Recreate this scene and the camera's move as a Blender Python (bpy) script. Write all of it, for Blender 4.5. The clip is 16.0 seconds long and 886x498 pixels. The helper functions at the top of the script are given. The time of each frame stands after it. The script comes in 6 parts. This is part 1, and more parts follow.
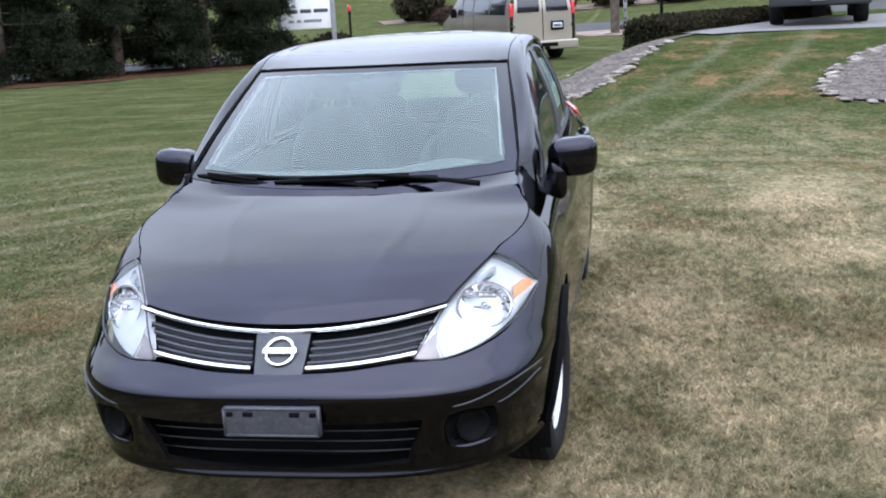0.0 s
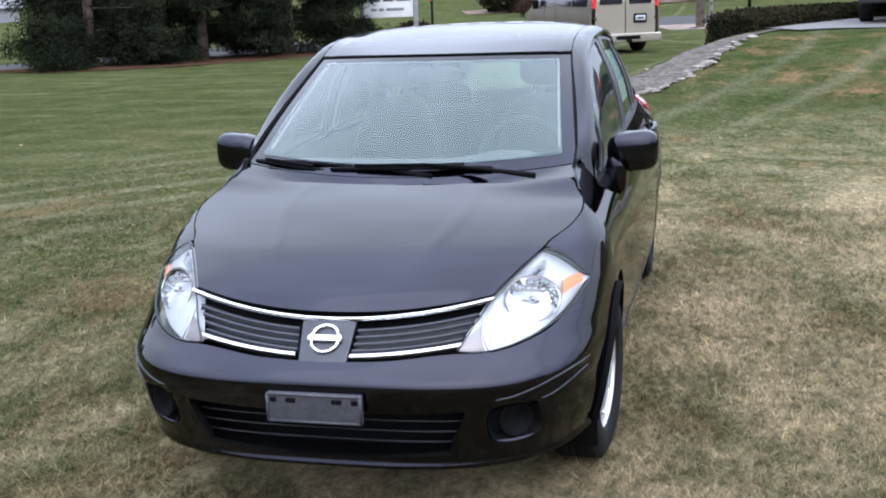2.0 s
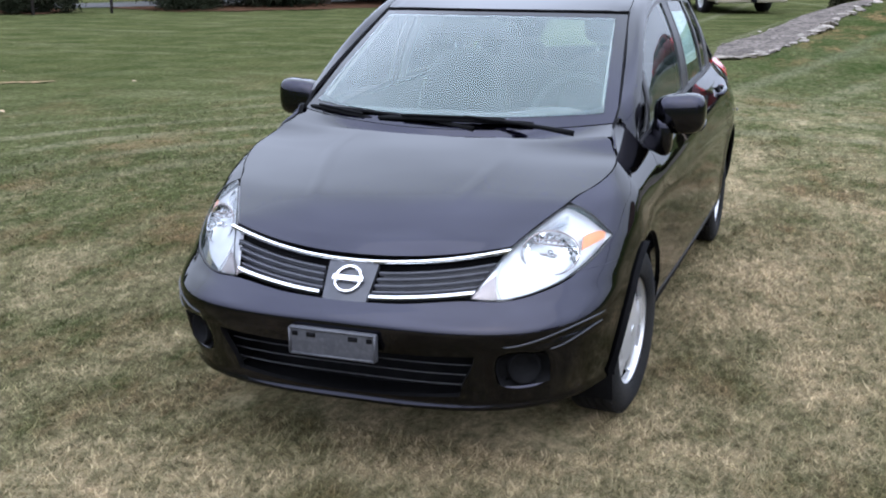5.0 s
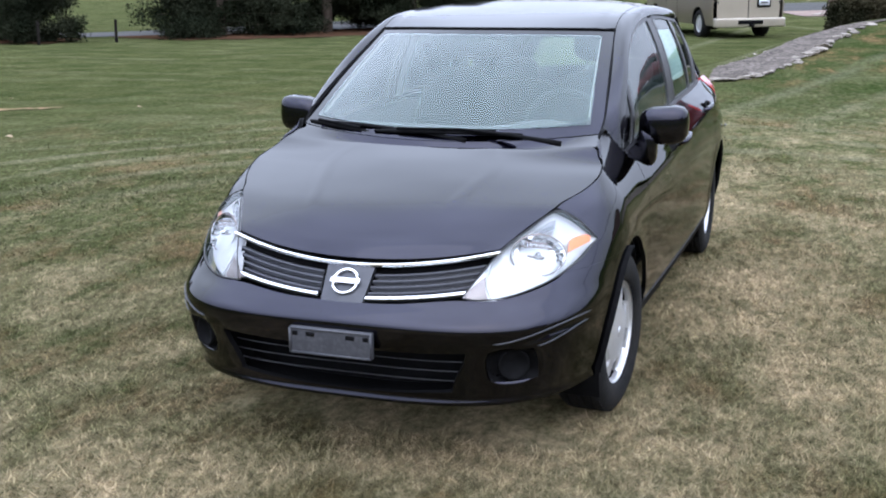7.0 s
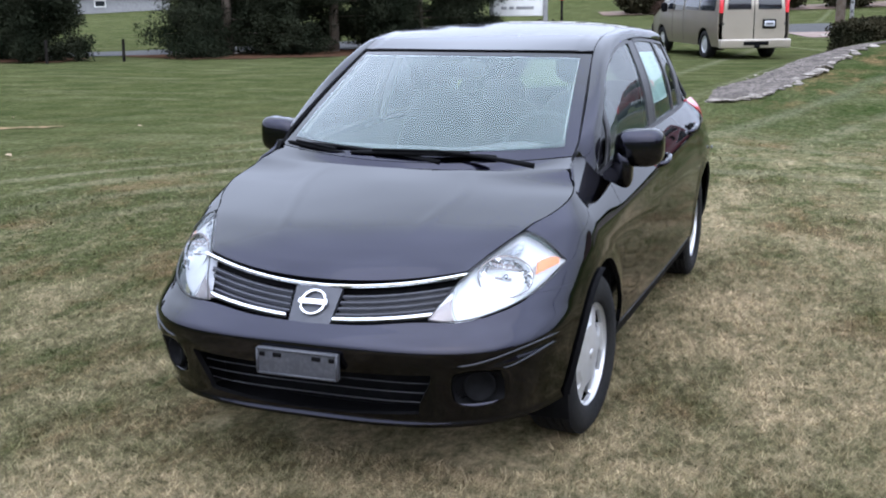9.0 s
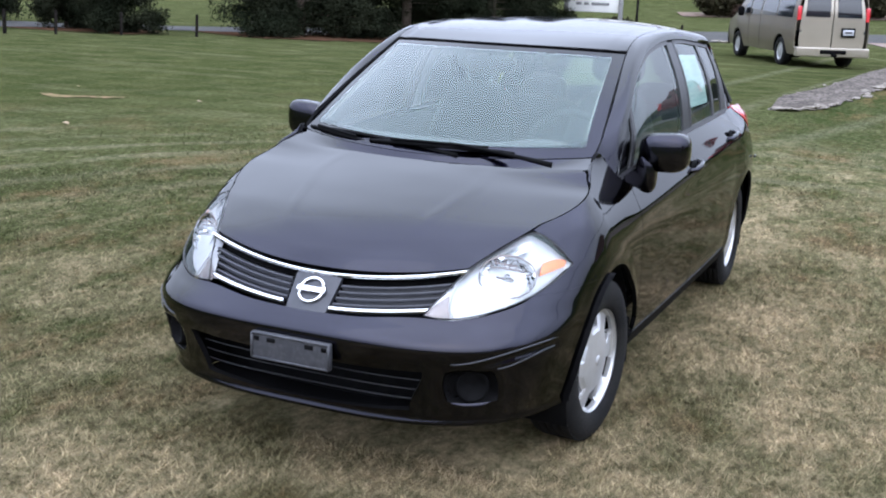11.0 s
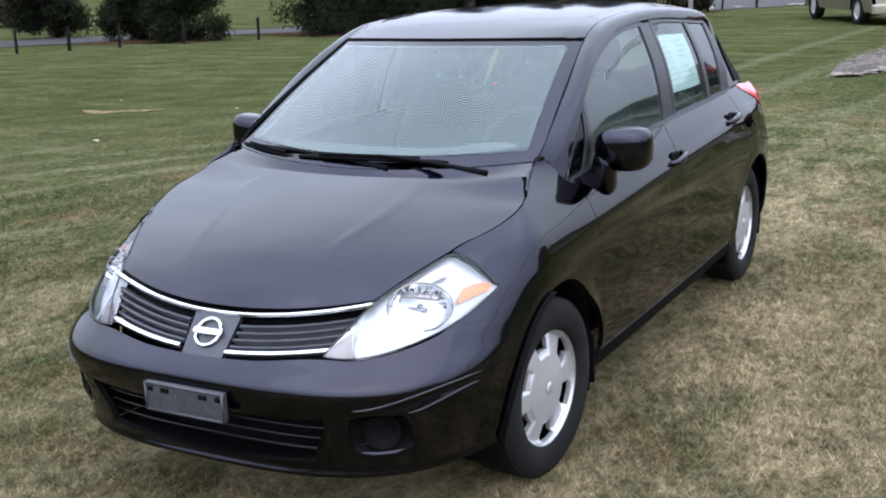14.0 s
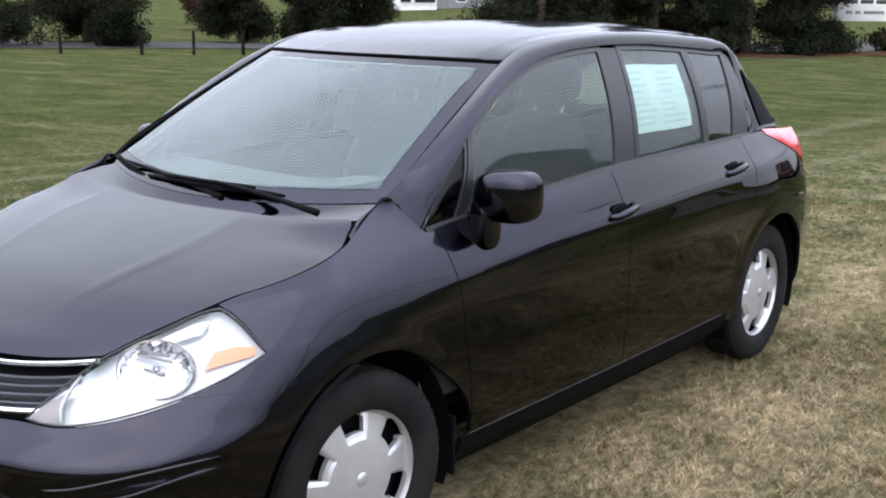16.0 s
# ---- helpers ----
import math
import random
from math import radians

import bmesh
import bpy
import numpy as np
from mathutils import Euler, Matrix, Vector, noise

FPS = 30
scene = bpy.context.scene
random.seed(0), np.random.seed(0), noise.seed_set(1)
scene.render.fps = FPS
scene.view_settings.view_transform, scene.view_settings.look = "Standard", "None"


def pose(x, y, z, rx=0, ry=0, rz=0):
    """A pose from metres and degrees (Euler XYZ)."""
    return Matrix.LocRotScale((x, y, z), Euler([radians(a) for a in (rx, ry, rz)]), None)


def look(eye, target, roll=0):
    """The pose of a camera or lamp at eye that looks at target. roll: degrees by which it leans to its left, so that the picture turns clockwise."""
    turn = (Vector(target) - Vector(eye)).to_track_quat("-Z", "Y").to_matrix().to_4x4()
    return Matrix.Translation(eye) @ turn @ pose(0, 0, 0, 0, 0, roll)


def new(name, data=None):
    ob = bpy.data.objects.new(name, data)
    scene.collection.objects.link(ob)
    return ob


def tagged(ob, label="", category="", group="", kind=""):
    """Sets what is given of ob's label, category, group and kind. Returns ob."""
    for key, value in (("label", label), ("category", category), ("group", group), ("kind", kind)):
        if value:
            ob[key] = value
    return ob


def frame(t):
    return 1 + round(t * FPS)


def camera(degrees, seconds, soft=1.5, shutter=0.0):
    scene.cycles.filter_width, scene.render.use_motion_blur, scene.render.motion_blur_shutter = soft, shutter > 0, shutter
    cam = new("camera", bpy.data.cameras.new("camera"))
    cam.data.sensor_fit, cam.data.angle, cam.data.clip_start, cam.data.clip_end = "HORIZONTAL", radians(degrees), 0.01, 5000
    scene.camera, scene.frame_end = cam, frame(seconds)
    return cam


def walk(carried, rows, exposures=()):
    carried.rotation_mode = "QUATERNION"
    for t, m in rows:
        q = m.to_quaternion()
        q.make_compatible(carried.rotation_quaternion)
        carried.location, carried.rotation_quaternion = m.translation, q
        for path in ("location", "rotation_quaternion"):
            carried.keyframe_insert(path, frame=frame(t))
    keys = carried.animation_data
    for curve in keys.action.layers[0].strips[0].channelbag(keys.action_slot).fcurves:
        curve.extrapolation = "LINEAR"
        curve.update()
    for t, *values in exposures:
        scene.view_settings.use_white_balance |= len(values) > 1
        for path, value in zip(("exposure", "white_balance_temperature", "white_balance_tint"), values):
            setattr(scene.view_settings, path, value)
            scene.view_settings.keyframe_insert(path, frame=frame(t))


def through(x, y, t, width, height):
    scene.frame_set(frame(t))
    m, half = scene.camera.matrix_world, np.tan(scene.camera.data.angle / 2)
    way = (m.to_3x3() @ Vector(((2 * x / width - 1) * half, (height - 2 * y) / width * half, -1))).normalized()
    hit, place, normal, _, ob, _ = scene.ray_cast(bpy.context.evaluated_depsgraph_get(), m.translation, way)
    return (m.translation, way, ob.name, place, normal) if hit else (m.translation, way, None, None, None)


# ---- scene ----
cam = camera(42.5, 16.0, soft=2.0)
PATH = [
    (0, (1.018, -3.126, 1.692), (0.720, -1.197, 1.253), -3.0),
    (0.5, (1.039, -3.118, 1.691), (0.717, -1.193, 1.254), -1.9),
    (1, (1.065, -3.087, 1.685), (0.718, -1.169, 1.235), -2.2),
    (1.5, (1.079, -3.082, 1.684), (0.689, -1.173, 1.234), -1.8),
    (2, (1.100, -3.081, 1.684), (0.669, -1.181, 1.235), -2.1),
    (2.5, (1.124, -3.049, 1.687), (0.677, -1.154, 1.228), -2.2),
    (3, (1.154, -3.033, 1.684), (0.683, -1.140, 1.243), -2.4),
    (3.5, (1.207, -3.022, 1.673), (0.736, -1.136, 1.204), -2.0),
    (4, (1.243, -3.114, 1.659), (0.838, -1.223, 1.152), -1.2),
    (4.5, (1.316, -3.125, 1.720), (0.762, -1.303, 1.108), -1.3),
    (4.7, (1.366, -3.114, 1.713), (0.755, -1.292, 1.159), -0.7),
    (6.8, (1.513, -3.301, 1.668), (0.869, -1.469, 1.190), 0.5),
    (7, (1.519, -3.301, 1.670), (0.886, -1.465, 1.190), -0.7),
    (7.5, (1.538, -3.290, 1.673), (0.948, -1.440, 1.195), -0.1),
    (8, (1.584, -3.288, 1.682), (0.959, -1.440, 1.241), -0.8),
    (8.5, (1.603, -3.267, 1.676), (0.976, -1.418, 1.244), -1.8),
    (8.7, (1.628, -3.264, 1.679), (0.992, -1.420, 1.237), -1.4),
    (10.8, (1.784, -3.143, 1.672), (1.060, -1.335, 1.217), 2.7),
    (11, (1.825, -3.121, 1.682), (1.069, -1.328, 1.217), 2.3),
    (11.5, (1.850, -3.150, 1.673), (1.129, -1.346, 1.196), 0.3),
    (12, (1.851, -3.217, 1.678), (1.174, -1.399, 1.190), 1.1),
    (12.5, (1.901, -3.180, 1.667), (1.183, -1.390, 1.137), -0.7),
    (13, (2.045, -2.987, 1.690), (1.110, -1.284, 1.215), -0.4),
    (13.5, (2.157, -2.706, 1.691), (1.177, -1.027, 1.225), -3.3),
    (14, (2.173, -2.485, 1.708), (1.268, -0.770, 1.219), -2.2),
    (14.5, (2.367, -2.236, 1.653), (1.363, -0.563, 1.215), -1.4),
    (15, (2.509, -1.907, 1.661), (1.497, -0.262, 1.143), -3.1),
    (15.5, (2.507, -1.535, 1.673), (1.629, 0.179, 1.132), 0.8),
    (16, (2.758, -1.320, 1.631), (1.561, 0.219, 1.183), 0.5),
]
walk(cam, [(t, look(eye, aim, roll)) for t, eye, aim, roll in PATH], exposures=[(0.0, 1.22, 6300, 10), (9.0, 1.22, 6250, 10), (13.5, 1.12, 6250, 10), (15.0, 1.12, 6800, 10), (16.0, 1.12, 6800, 10)])

# ---------------------------------------------------------------- world, sun
SUN_EL, SUN_ROT = radians(48), radians(150)
world = bpy.data.worlds.new("overcast_sky")
scene.world = world
world.use_nodes = True
wn, wl = world.node_tree.nodes, world.node_tree.links
sky = wn.new("ShaderNodeTexSky")
sky.sky_type = "NISHITA"
sky.sun_disc = False
sky.sun_elevation, sky.sun_rotation = SUN_EL, SUN_ROT
sky.air_density, sky.dust_density, sky.ozone_density = 1.0, 6.0, 1.0
cloud = wn.new("ShaderNodeTexNoise")
cloud.inputs["Scale"].default_value = 2.2
cloud.inputs["Detail"].default_value = 4
cloud_ramp = wn.new("ShaderNodeMapRange")
cloud_ramp.inputs["From Min"].default_value, cloud_ramp.inputs["From Max"].default_value = 0.3, 0.7
cloud_ramp.inputs["To Min"].default_value, cloud_ramp.inputs["To Max"].default_value = 7.5, 10.5
tint = wn.new("ShaderNodeMix")
tint.data_type = "RGBA"
tint.inputs["Factor"].default_value = 0.94
cloud_col = wn.new("ShaderNodeVectorMath")
cloud_col.operation = "SCALE"
cloud_col.inputs[0].default_value = (0.85, 0.94, 1.17)
wl.new(cloud.outputs["Fac"], cloud_ramp.inputs["Value"])
# an overcast sky is brighter overhead than at the horizon
way_up, height, lift = wn.new("ShaderNodeTexCoord"), wn.new("ShaderNodeSeparateXYZ"), wn.new("ShaderNodeMapRange")
lift.inputs["From Min"].default_value, lift.inputs["From Max"].default_value = 0.0, 0.66
lift.inputs["To Min"].default_value, lift.inputs["To Max"].default_value = 0.40, 1.27
both = wn.new("ShaderNodeMath")
both.operation = "MULTIPLY"
wl.new(way_up.outputs["Generated"], height.inputs[0])
wl.new(height.outputs["Z"], lift.inputs["Value"])
wl.new(lift.outputs["Result"], both.inputs[0])
wl.new(cloud_ramp.outputs["Result"], both.inputs[1])
wl.new(both.outputs[0], cloud_col.inputs["Scale"])
wl.new(sky.outputs["Color"], tint.inputs[6])
wl.new(cloud_col.outputs["Vector"], tint.inputs[7])
wl.new(tint.outputs[2], wn["Background"].inputs["Color"])
wn["Background"].inputs["Strength"].default_value = 0.15
sun_data = bpy.data.lights.new("sun", "SUN")
sun_data.energy, sun_data.angle, sun_data.color = 0.5, radians(90), (1.0, 0.97, 0.92)
sun = new("sun", sun_data)
sun.matrix_world = look((0, 0, 30), (math.sin(SUN_ROT) * -20, math.cos(SUN_ROT) * -20, 30 - 20 * math.tan(SUN_EL)))

# ---------------------------------------------------------------- materials


def material(name, base, rough=0.5, metal=0.0, base2=None, scale=5.0, detail=4.0, bump=0.0, bump_scale=None,
             coat=0.0, spec=0.5, rough_var=0.0, random_hue=0.0, lo=0.35, hi=0.65, base3=None, scale3=40.0, emission=None):
    """Principled material with colour variation at two scales, roughness variation and fine relief."""
    m = bpy.data.materials.new(name)
    m.use_nodes = True
    n, l = m.node_tree.nodes, m.node_tree.links
    p = n["Principled BSDF"]
    p.inputs["Base Color"].default_value = (*base, 1)
    p.inputs["Roughness"].default_value = rough
    p.inputs["Metallic"].default_value = metal
    p.inputs["Coat Weight"].default_value = coat
    p.inputs["Coat Roughness"].default_value = 0.03
    p.inputs["Specular IOR Level"].default_value = spec
    if emission:
        p.inputs["Emission Color"].default_value = (*emission[:3], 1)
        p.inputs["Emission Strength"].default_value = emission[3]
    geo = n.new("ShaderNodeNewGeometry")
    colour = None
    if base2:
        t = n.new("ShaderNodeTexNoise")
        t.inputs["Scale"].default_value, t.inputs["Detail"].default_value = scale, detail
        r = n.new("ShaderNodeMapRange")
        r.inputs["From Min"].default_value, r.inputs["From Max"].default_value = lo, hi
        x = n.new("ShaderNodeMix")
        x.data_type = "RGBA"
        x.inputs[6].default_value, x.inputs[7].default_value = (*base, 1), (*base2, 1)
        l.new(geo.outputs["Position"], t.inputs["Vector"])
        l.new(t.outputs["Fac"], r.inputs["Value"])
        l.new(r.outputs["Result"], x.inputs["Factor"])
        colour = x.outputs[2]
    if base3:
        t = n.new("ShaderNodeTexNoise")
        t.inputs["Scale"].default_value, t.inputs["Detail"].default_value = scale3, 3
        r = n.new("ShaderNodeMapRange")
        r.inputs["From Min"].default_value, r.inputs["From Max"].default_value = 0.45, 0.7
        x = n.new("ShaderNodeMix")
        x.data_type = "RGBA"
        x.inputs[6].default_value, x.inputs[7].default_value = (*base, 1), (*base3, 1)
        l.new(geo.outputs["Position"], t.inputs["Vector"])
        l.new(t.outputs["Fac"], r.inputs["Value"])
        l.new(r.outputs["Result"], x.inputs["Factor"])
        if colour:
            l.new(colour, x.inputs[6])
        colour = x.outputs[2]
    if random_hue:
        info = n.new("ShaderNodeObjectInfo")
        hs = n.new("ShaderNodeHueSaturation")
        r = n.new("ShaderNodeMapRange")
        r.inputs["To Min"].default_value, r.inputs["To Max"].default_value = 1 - random_hue, 1 + random_hue
        l.new(info.outputs["Random"], r.inputs["Value"])
        l.new(r.outputs["Result"], hs.inputs["Value"])
        hs.inputs["Color"].default_value = (*base, 1)
        if colour:
            l.new(colour, hs.inputs["Color"])
        colour = hs.outputs["Color"]
    if colour:
        l.new(colour, p.inputs["Base Color"])
    if rough_var:
        t = n.new("ShaderNodeTexNoise")
        t.inputs["Scale"].default_value, t.inputs["Detail"].default_value = 6, 5
        r = n.new("ShaderNodeMapRange")
        r.inputs["To Min"].default_value, r.inputs["To Max"].default_value = max(0, rough - rough_var), rough + rough_var
        l.new(geo.outputs["Position"], t.inputs["Vector"])
        l.new(t.outputs["Fac"], r.inputs["Value"])
        l.new(r.outputs["Result"], p.inputs["Roughness"])
    if bump:
        t = n.new("ShaderNodeTexNoise")
        t.inputs["Scale"].default_value, t.inputs["Detail"].default_value = bump_scale or 60, 4
        b = n.new("ShaderNodeBump")
        b.inputs["Strength"].default_value, b.inputs["Distance"].default_value = bump, 0.02
        l.new(geo.outputs["Position"], t.inputs["Vector"])
        l.new(t.outputs["Fac"], b.inputs["Height"])
        l.new(b.outputs["Normal"], p.inputs["Normal"])
    return m


def glass(name, tint_col, rough=0.0, ior=1.5, film=0.0, through=0.5):
    """Thin pane: tinted see-through with a mirror film that grows at grazing angles; film is a pale haze painted into
    the pane, for bright sky glare as well as dust.
    """
    m = bpy.data.materials.new(name)
    m.use_nodes = True
    n, l = m.node_tree.nodes, m.node_tree.links
    n.remove(n["Principled BSDF"])
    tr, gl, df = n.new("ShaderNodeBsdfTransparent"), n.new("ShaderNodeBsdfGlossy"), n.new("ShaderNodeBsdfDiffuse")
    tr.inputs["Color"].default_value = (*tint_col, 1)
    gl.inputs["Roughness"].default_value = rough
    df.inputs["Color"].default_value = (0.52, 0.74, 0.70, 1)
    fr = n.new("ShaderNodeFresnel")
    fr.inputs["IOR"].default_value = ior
    veil, mix = n.new("ShaderNodeMixShader"), n.new("ShaderNodeMixShader")
    veil.inputs["Fac"].default_value = film
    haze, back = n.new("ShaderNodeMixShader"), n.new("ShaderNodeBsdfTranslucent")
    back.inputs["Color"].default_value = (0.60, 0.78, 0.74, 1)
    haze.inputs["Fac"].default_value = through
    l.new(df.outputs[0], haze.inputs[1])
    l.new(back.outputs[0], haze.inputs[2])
    l.new(tr.outputs[0], veil.inputs[1])
    l.new(haze.outputs[0], veil.inputs[2])
    l.new(fr.outputs[0], mix.inputs["Fac"])
    l.new(veil.outputs[0], mix.inputs[1])
    l.new(gl.outputs[0], mix.inputs[2])
    l.new(mix.outputs[0], n["Material Output"].inputs["Surface"])
    return m


PAINT = material("black_car_paint", (0.0099, 0.0094, 0.0180), 0.2, 1.0, base2=(0.0116, 0.0110, 0.0208), scale=3, coat=0.88, spec=0.0)
PAINT.node_tree.nodes["Principled BSDF"].inputs["Specular Tint"].default_value = (0.12, 0.11, 0.16, 1)
PAINT.node_tree.nodes["Principled BSDF"].inputs["Coat IOR"].default_value = 1.42
SATIN = material("satin_black_plastic", (0.011, 0.011, 0.013), 0.42, base2=(0.017, 0.017, 0.019), scale=30, bump=0.05, bump_scale=600)
BLACK = material("matte_black_plastic", (0.0030, 0.0030, 0.0034), 0.65, base2=(0.005, 0.005, 0.0055), spec=0.05, scale=20, bump=0.1, bump_scale=400)
GRILLE_GREY = material("graphite_grille_plastic", (0.022, 0.023, 0.030), 0.38, base2=(0.032, 0.033, 0.041), scale=25)
SEAM_GREY = material("seam_grey", (0.022, 0.021, 0.020), 0.6, base2=(0.034, 0.033, 0.031), scale=14)
RUBBER = material("tyre_rubber", (0.006, 0.006, 0.0065), 0.8, spec=0.15, base2=(0.012, 0.0115, 0.011), scale=9, bump=0.15, bump_scale=200)
CHROME = material("bright_chrome", (0.82, 0.83, 0.85), 0.12, 1.0)
SILVER = material("silver_wheel_paint", (0.52, 0.52, 0.53), 0.32, 0.55, base2=(0.46, 0.46, 0.46), scale=12, rough_var=0.06)
REFLECTOR = material("headlamp_reflector", (0.80, 0.81, 0.83), 0.05, 1.0)
LAMP_WHITE = material("headlamp_housing_white", (0.60, 0.61, 0.63), 0.28, 0.30, base2=(0.46, 0.47, 0.49), scale=16)
LAMP_GREY = material("turn_lamp_grey", (0.19, 0.165, 0.165), 0.25, 0.3, base2=(0.28, 0.24, 0.235), scale=22)
AMBER = material("amber_reflector", (0.85, 0.28, 0.10), 0.3, coat=0.6)
RED_LENS = material("red_tail_lens", (0.55, 0.02, 0.03), 0.18, coat=1.0, base2=(0.62, 0.05, 0.06), scale=12)
PLATE_GREY = material("weathered_bracket_plastic", (0.026, 0.027, 0.033), 0.5, base2=(0.036, 0.037, 0.044), scale=18, base3=(0.048, 0.048, 0.054), scale3=70, bump=0.1)
# the film share paints a pale sky-lit haze onto windscreen and door panes
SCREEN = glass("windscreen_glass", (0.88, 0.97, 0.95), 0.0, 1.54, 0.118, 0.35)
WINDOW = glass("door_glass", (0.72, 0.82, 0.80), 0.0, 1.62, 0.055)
LENS = glass("clear_lens", (0.97, 0.98, 0.99), 0.0, 1.45, 0.03)
DARK_GLASS = glass("privacy_glass", (0.30, 0.33, 0.34), 0.0, 1.62, 0.03)
QUARTER_GLASS = glass("quarter_glass", (0.04, 0.045, 0.05), 0.0, 1.32, 0.0)
SEAT = material("charcoal_seat_cloth", (0.026, 0.028, 0.031), 0.9, base2=(0.04, 0.042, 0.046), scale=40, bump=0.3, bump_scale=300)
TRIM_GREY = material("grey_interior_trim", (0.09, 0.095, 0.10), 0.7, base2=(0.11, 0.112, 0.115), scale=14)
PILLAR_BEIGE = material("pale_pillar_trim", (0.28, 0.30, 0.29), 0.7, base2=(0.32, 0.33, 0.32), scale=8)
HEADLINER = material("grey_headlining_cloth", (0.10, 0.105, 0.105), 0.95, base2=(0.13, 0.135, 0.135), scale=30)
PAPER = material("window_sticker_paper", (0.64, 0.76, 0.72), 0.6, base2=(0.72, 0.82, 0.78), scale=15)
PRINT = material("sticker_print", (0.54, 0.66, 0.63), 0.7)

# ---------------------------------------------------------------- mesh helpers


def mesh_object(name, verts, faces, mat, parent=None, smooth=True, label=""):
    me = bpy.data.meshes.new(name)
    me.from_pydata([tuple(v) for v in verts], [], faces)
    me.materials.append(mat)
    if smooth:
        me.polygons.foreach_set("use_smooth", [True] * len(me.polygons))
    me.update()
    ob = new(name, me)
    if parent:
        ob.parent = parent
    if label:
        ob["label"] = label
    return ob


def part(name, bm, mat, parent, label="", smooth=True, fold=None):
    me = bpy.data.meshes.new(name)
    bm.normal_update()
    bm.to_mesh(me)
    bm.free()
    me.materials.append(mat)
    if fold:
        me.materials.append(fold)
    if smooth:
        me.polygons.foreach_set("use_smooth", [True] * len(me.polygons))
    ob = new(name, me)
    ob.parent = parent
    if label:
        ob["label"] = label
    return ob


def thing(name, label, category, at=(0, 0, 0), rz=0.0, group=""):
    ob = new(name)
    ob.matrix_world = pose(*at, 0, 0, rz)
    return tagged(ob, label, category, group)


def spline(points):
    """A smooth curve through points, by chord length; t runs from 0 to 1."""
    pts = [np.array(p, float) for p in points]
    d = [0.0]
    for a, b in zip(pts, pts[1:]):
        d.append(d[-1] + max(1e-6, float(np.linalg.norm(b - a))))
    d = np.array(d) / d[-1]
    tang = []
    for i in range(len(pts)):
        a, b = max(0, i - 1), min(len(pts) - 1, i + 1)
        tang.append((pts[b] - pts[a]) / (d[b] - d[a]))

    def at(t):
        t = min(1.0, max(0.0, t))
        i = min(len(pts) - 2, max(0, int(np.searchsorted(d, t, "right")) - 1))
        h = d[i + 1] - d[i]
        s = (t - d[i]) / h
        return ((2 * s**3 - 3 * s**2 + 1) * pts[i] + (s**3 - 2 * s**2 + s) * h * tang[i]
                + (3 * s**2 - 2 * s**3) * pts[i + 1] + (s**3 - s**2) * h * tang[i + 1])
    return at


def profile(xs, ys):
    """A smooth function through (x, y) pairs, held flat outside."""
    xs, ys = np.array(xs, float), np.array(ys, float)
    sl = np.gradient(ys, xs)

    def at(x):
        x = min(xs[-1], max(xs[0], x))
        i = min(len(xs) - 2, max(0, int(np.searchsorted(xs, x, "right")) - 1))
        h = xs[i + 1] - xs[i]
        s = (x - xs[i]) / h
        return ((2 * s**3 - 3 * s**2 + 1) * ys[i] + (s**3 - 2 * s**2 + s) * h * sl[i]
                + (3 * s**2 - 2 * s**3) * ys[i + 1] + (s**3 - s**2) * h * sl[i + 1])
    return at


def smooth(a, b, v):
    t = min(1.0, max(0.0, (v - a) / (b - a)))
    return t * t * (3 - 2 * t)


def sheet(name, fn, nu, nv, mat, parent, label="", flange=0.012, mirror=False, outward=None, skip=None, inset=0.0):
    """A panel from fn(u, v), its edges folded inwards by flange. mirror: the other side of the car. outward: a point the panel faces away from.
    skip(u, v): true where the panel is open."""
    V = [np.array(fn(i / nu, j / nv), float) for i in range(nu + 1) for j in range(nv + 1)]
    bm = bmesh.new()
    bv = [bm.verts.new((-v[0] if mirror else v[0], v[1], v[2])) for v in V]
    for i in range(nu):
        for j in range(nv):
            if skip and skip((i + 0.5) / nu, (j + 0.5) / nv):
                continue
            a, b, c, d = i * (nv + 1) + j, (i + 1) * (nv + 1) + j, (i + 1) * (nv + 1) + j + 1, i * (nv + 1) + j + 1
            q = []
            for k in (a, b, c, d):
                if not any((bv[k].co - w.co).length < 1e-6 for w in q):
                    q.append(bv[k])
            if len(q) >= 3:
                try:
                    bm.faces.new(q)
                except ValueError:
                    pass
    bmesh.ops.delete(bm, geom=[v for v in bm.verts if not v.link_faces], context="VERTS")
    centre = Vector(outward) if outward is not None else Vector((0, 2.1, 0.7))
    if mirror:
        centre.x = -centre.x
    bm.normal_update()
    tot = sum(f.normal.dot(f.calc_center_median() - centre) * f.calc_area() for f in bm.faces)
    if tot < 0:
        bmesh.ops.reverse_faces(bm, faces=bm.faces[:])
    bm.normal_update()
    if flange:
        edges = [e for e in bm.edges if e.is_boundary]
        normals = {v: v.normal.copy() for e in edges for v in e.verts}
        made = bmesh.ops.extrude_edge_only(bm, edges=edges)["geom"]
        fresh = [g for g in made if isinstance(g, bmesh.types.BMVert)]
        old = {}
        for e in edges:
            e.smooth = False
        for g in made:
            if isinstance(g, bmesh.types.BMFace):
                g.material_index = 1
        for v in fresh:
            near = min((e.other_vert(v) for e in v.link_edges if e.other_vert(v) in normals), key=lambda w: (w.co - v.co).length, default=None)
            if near is not None:
                old[v] = normals[near]
        for v, nn in old.items():
            v.co -= nn * flange
    return part(name, bm, mat, parent, label, fold=BLACK if mat is PAINT else mat)


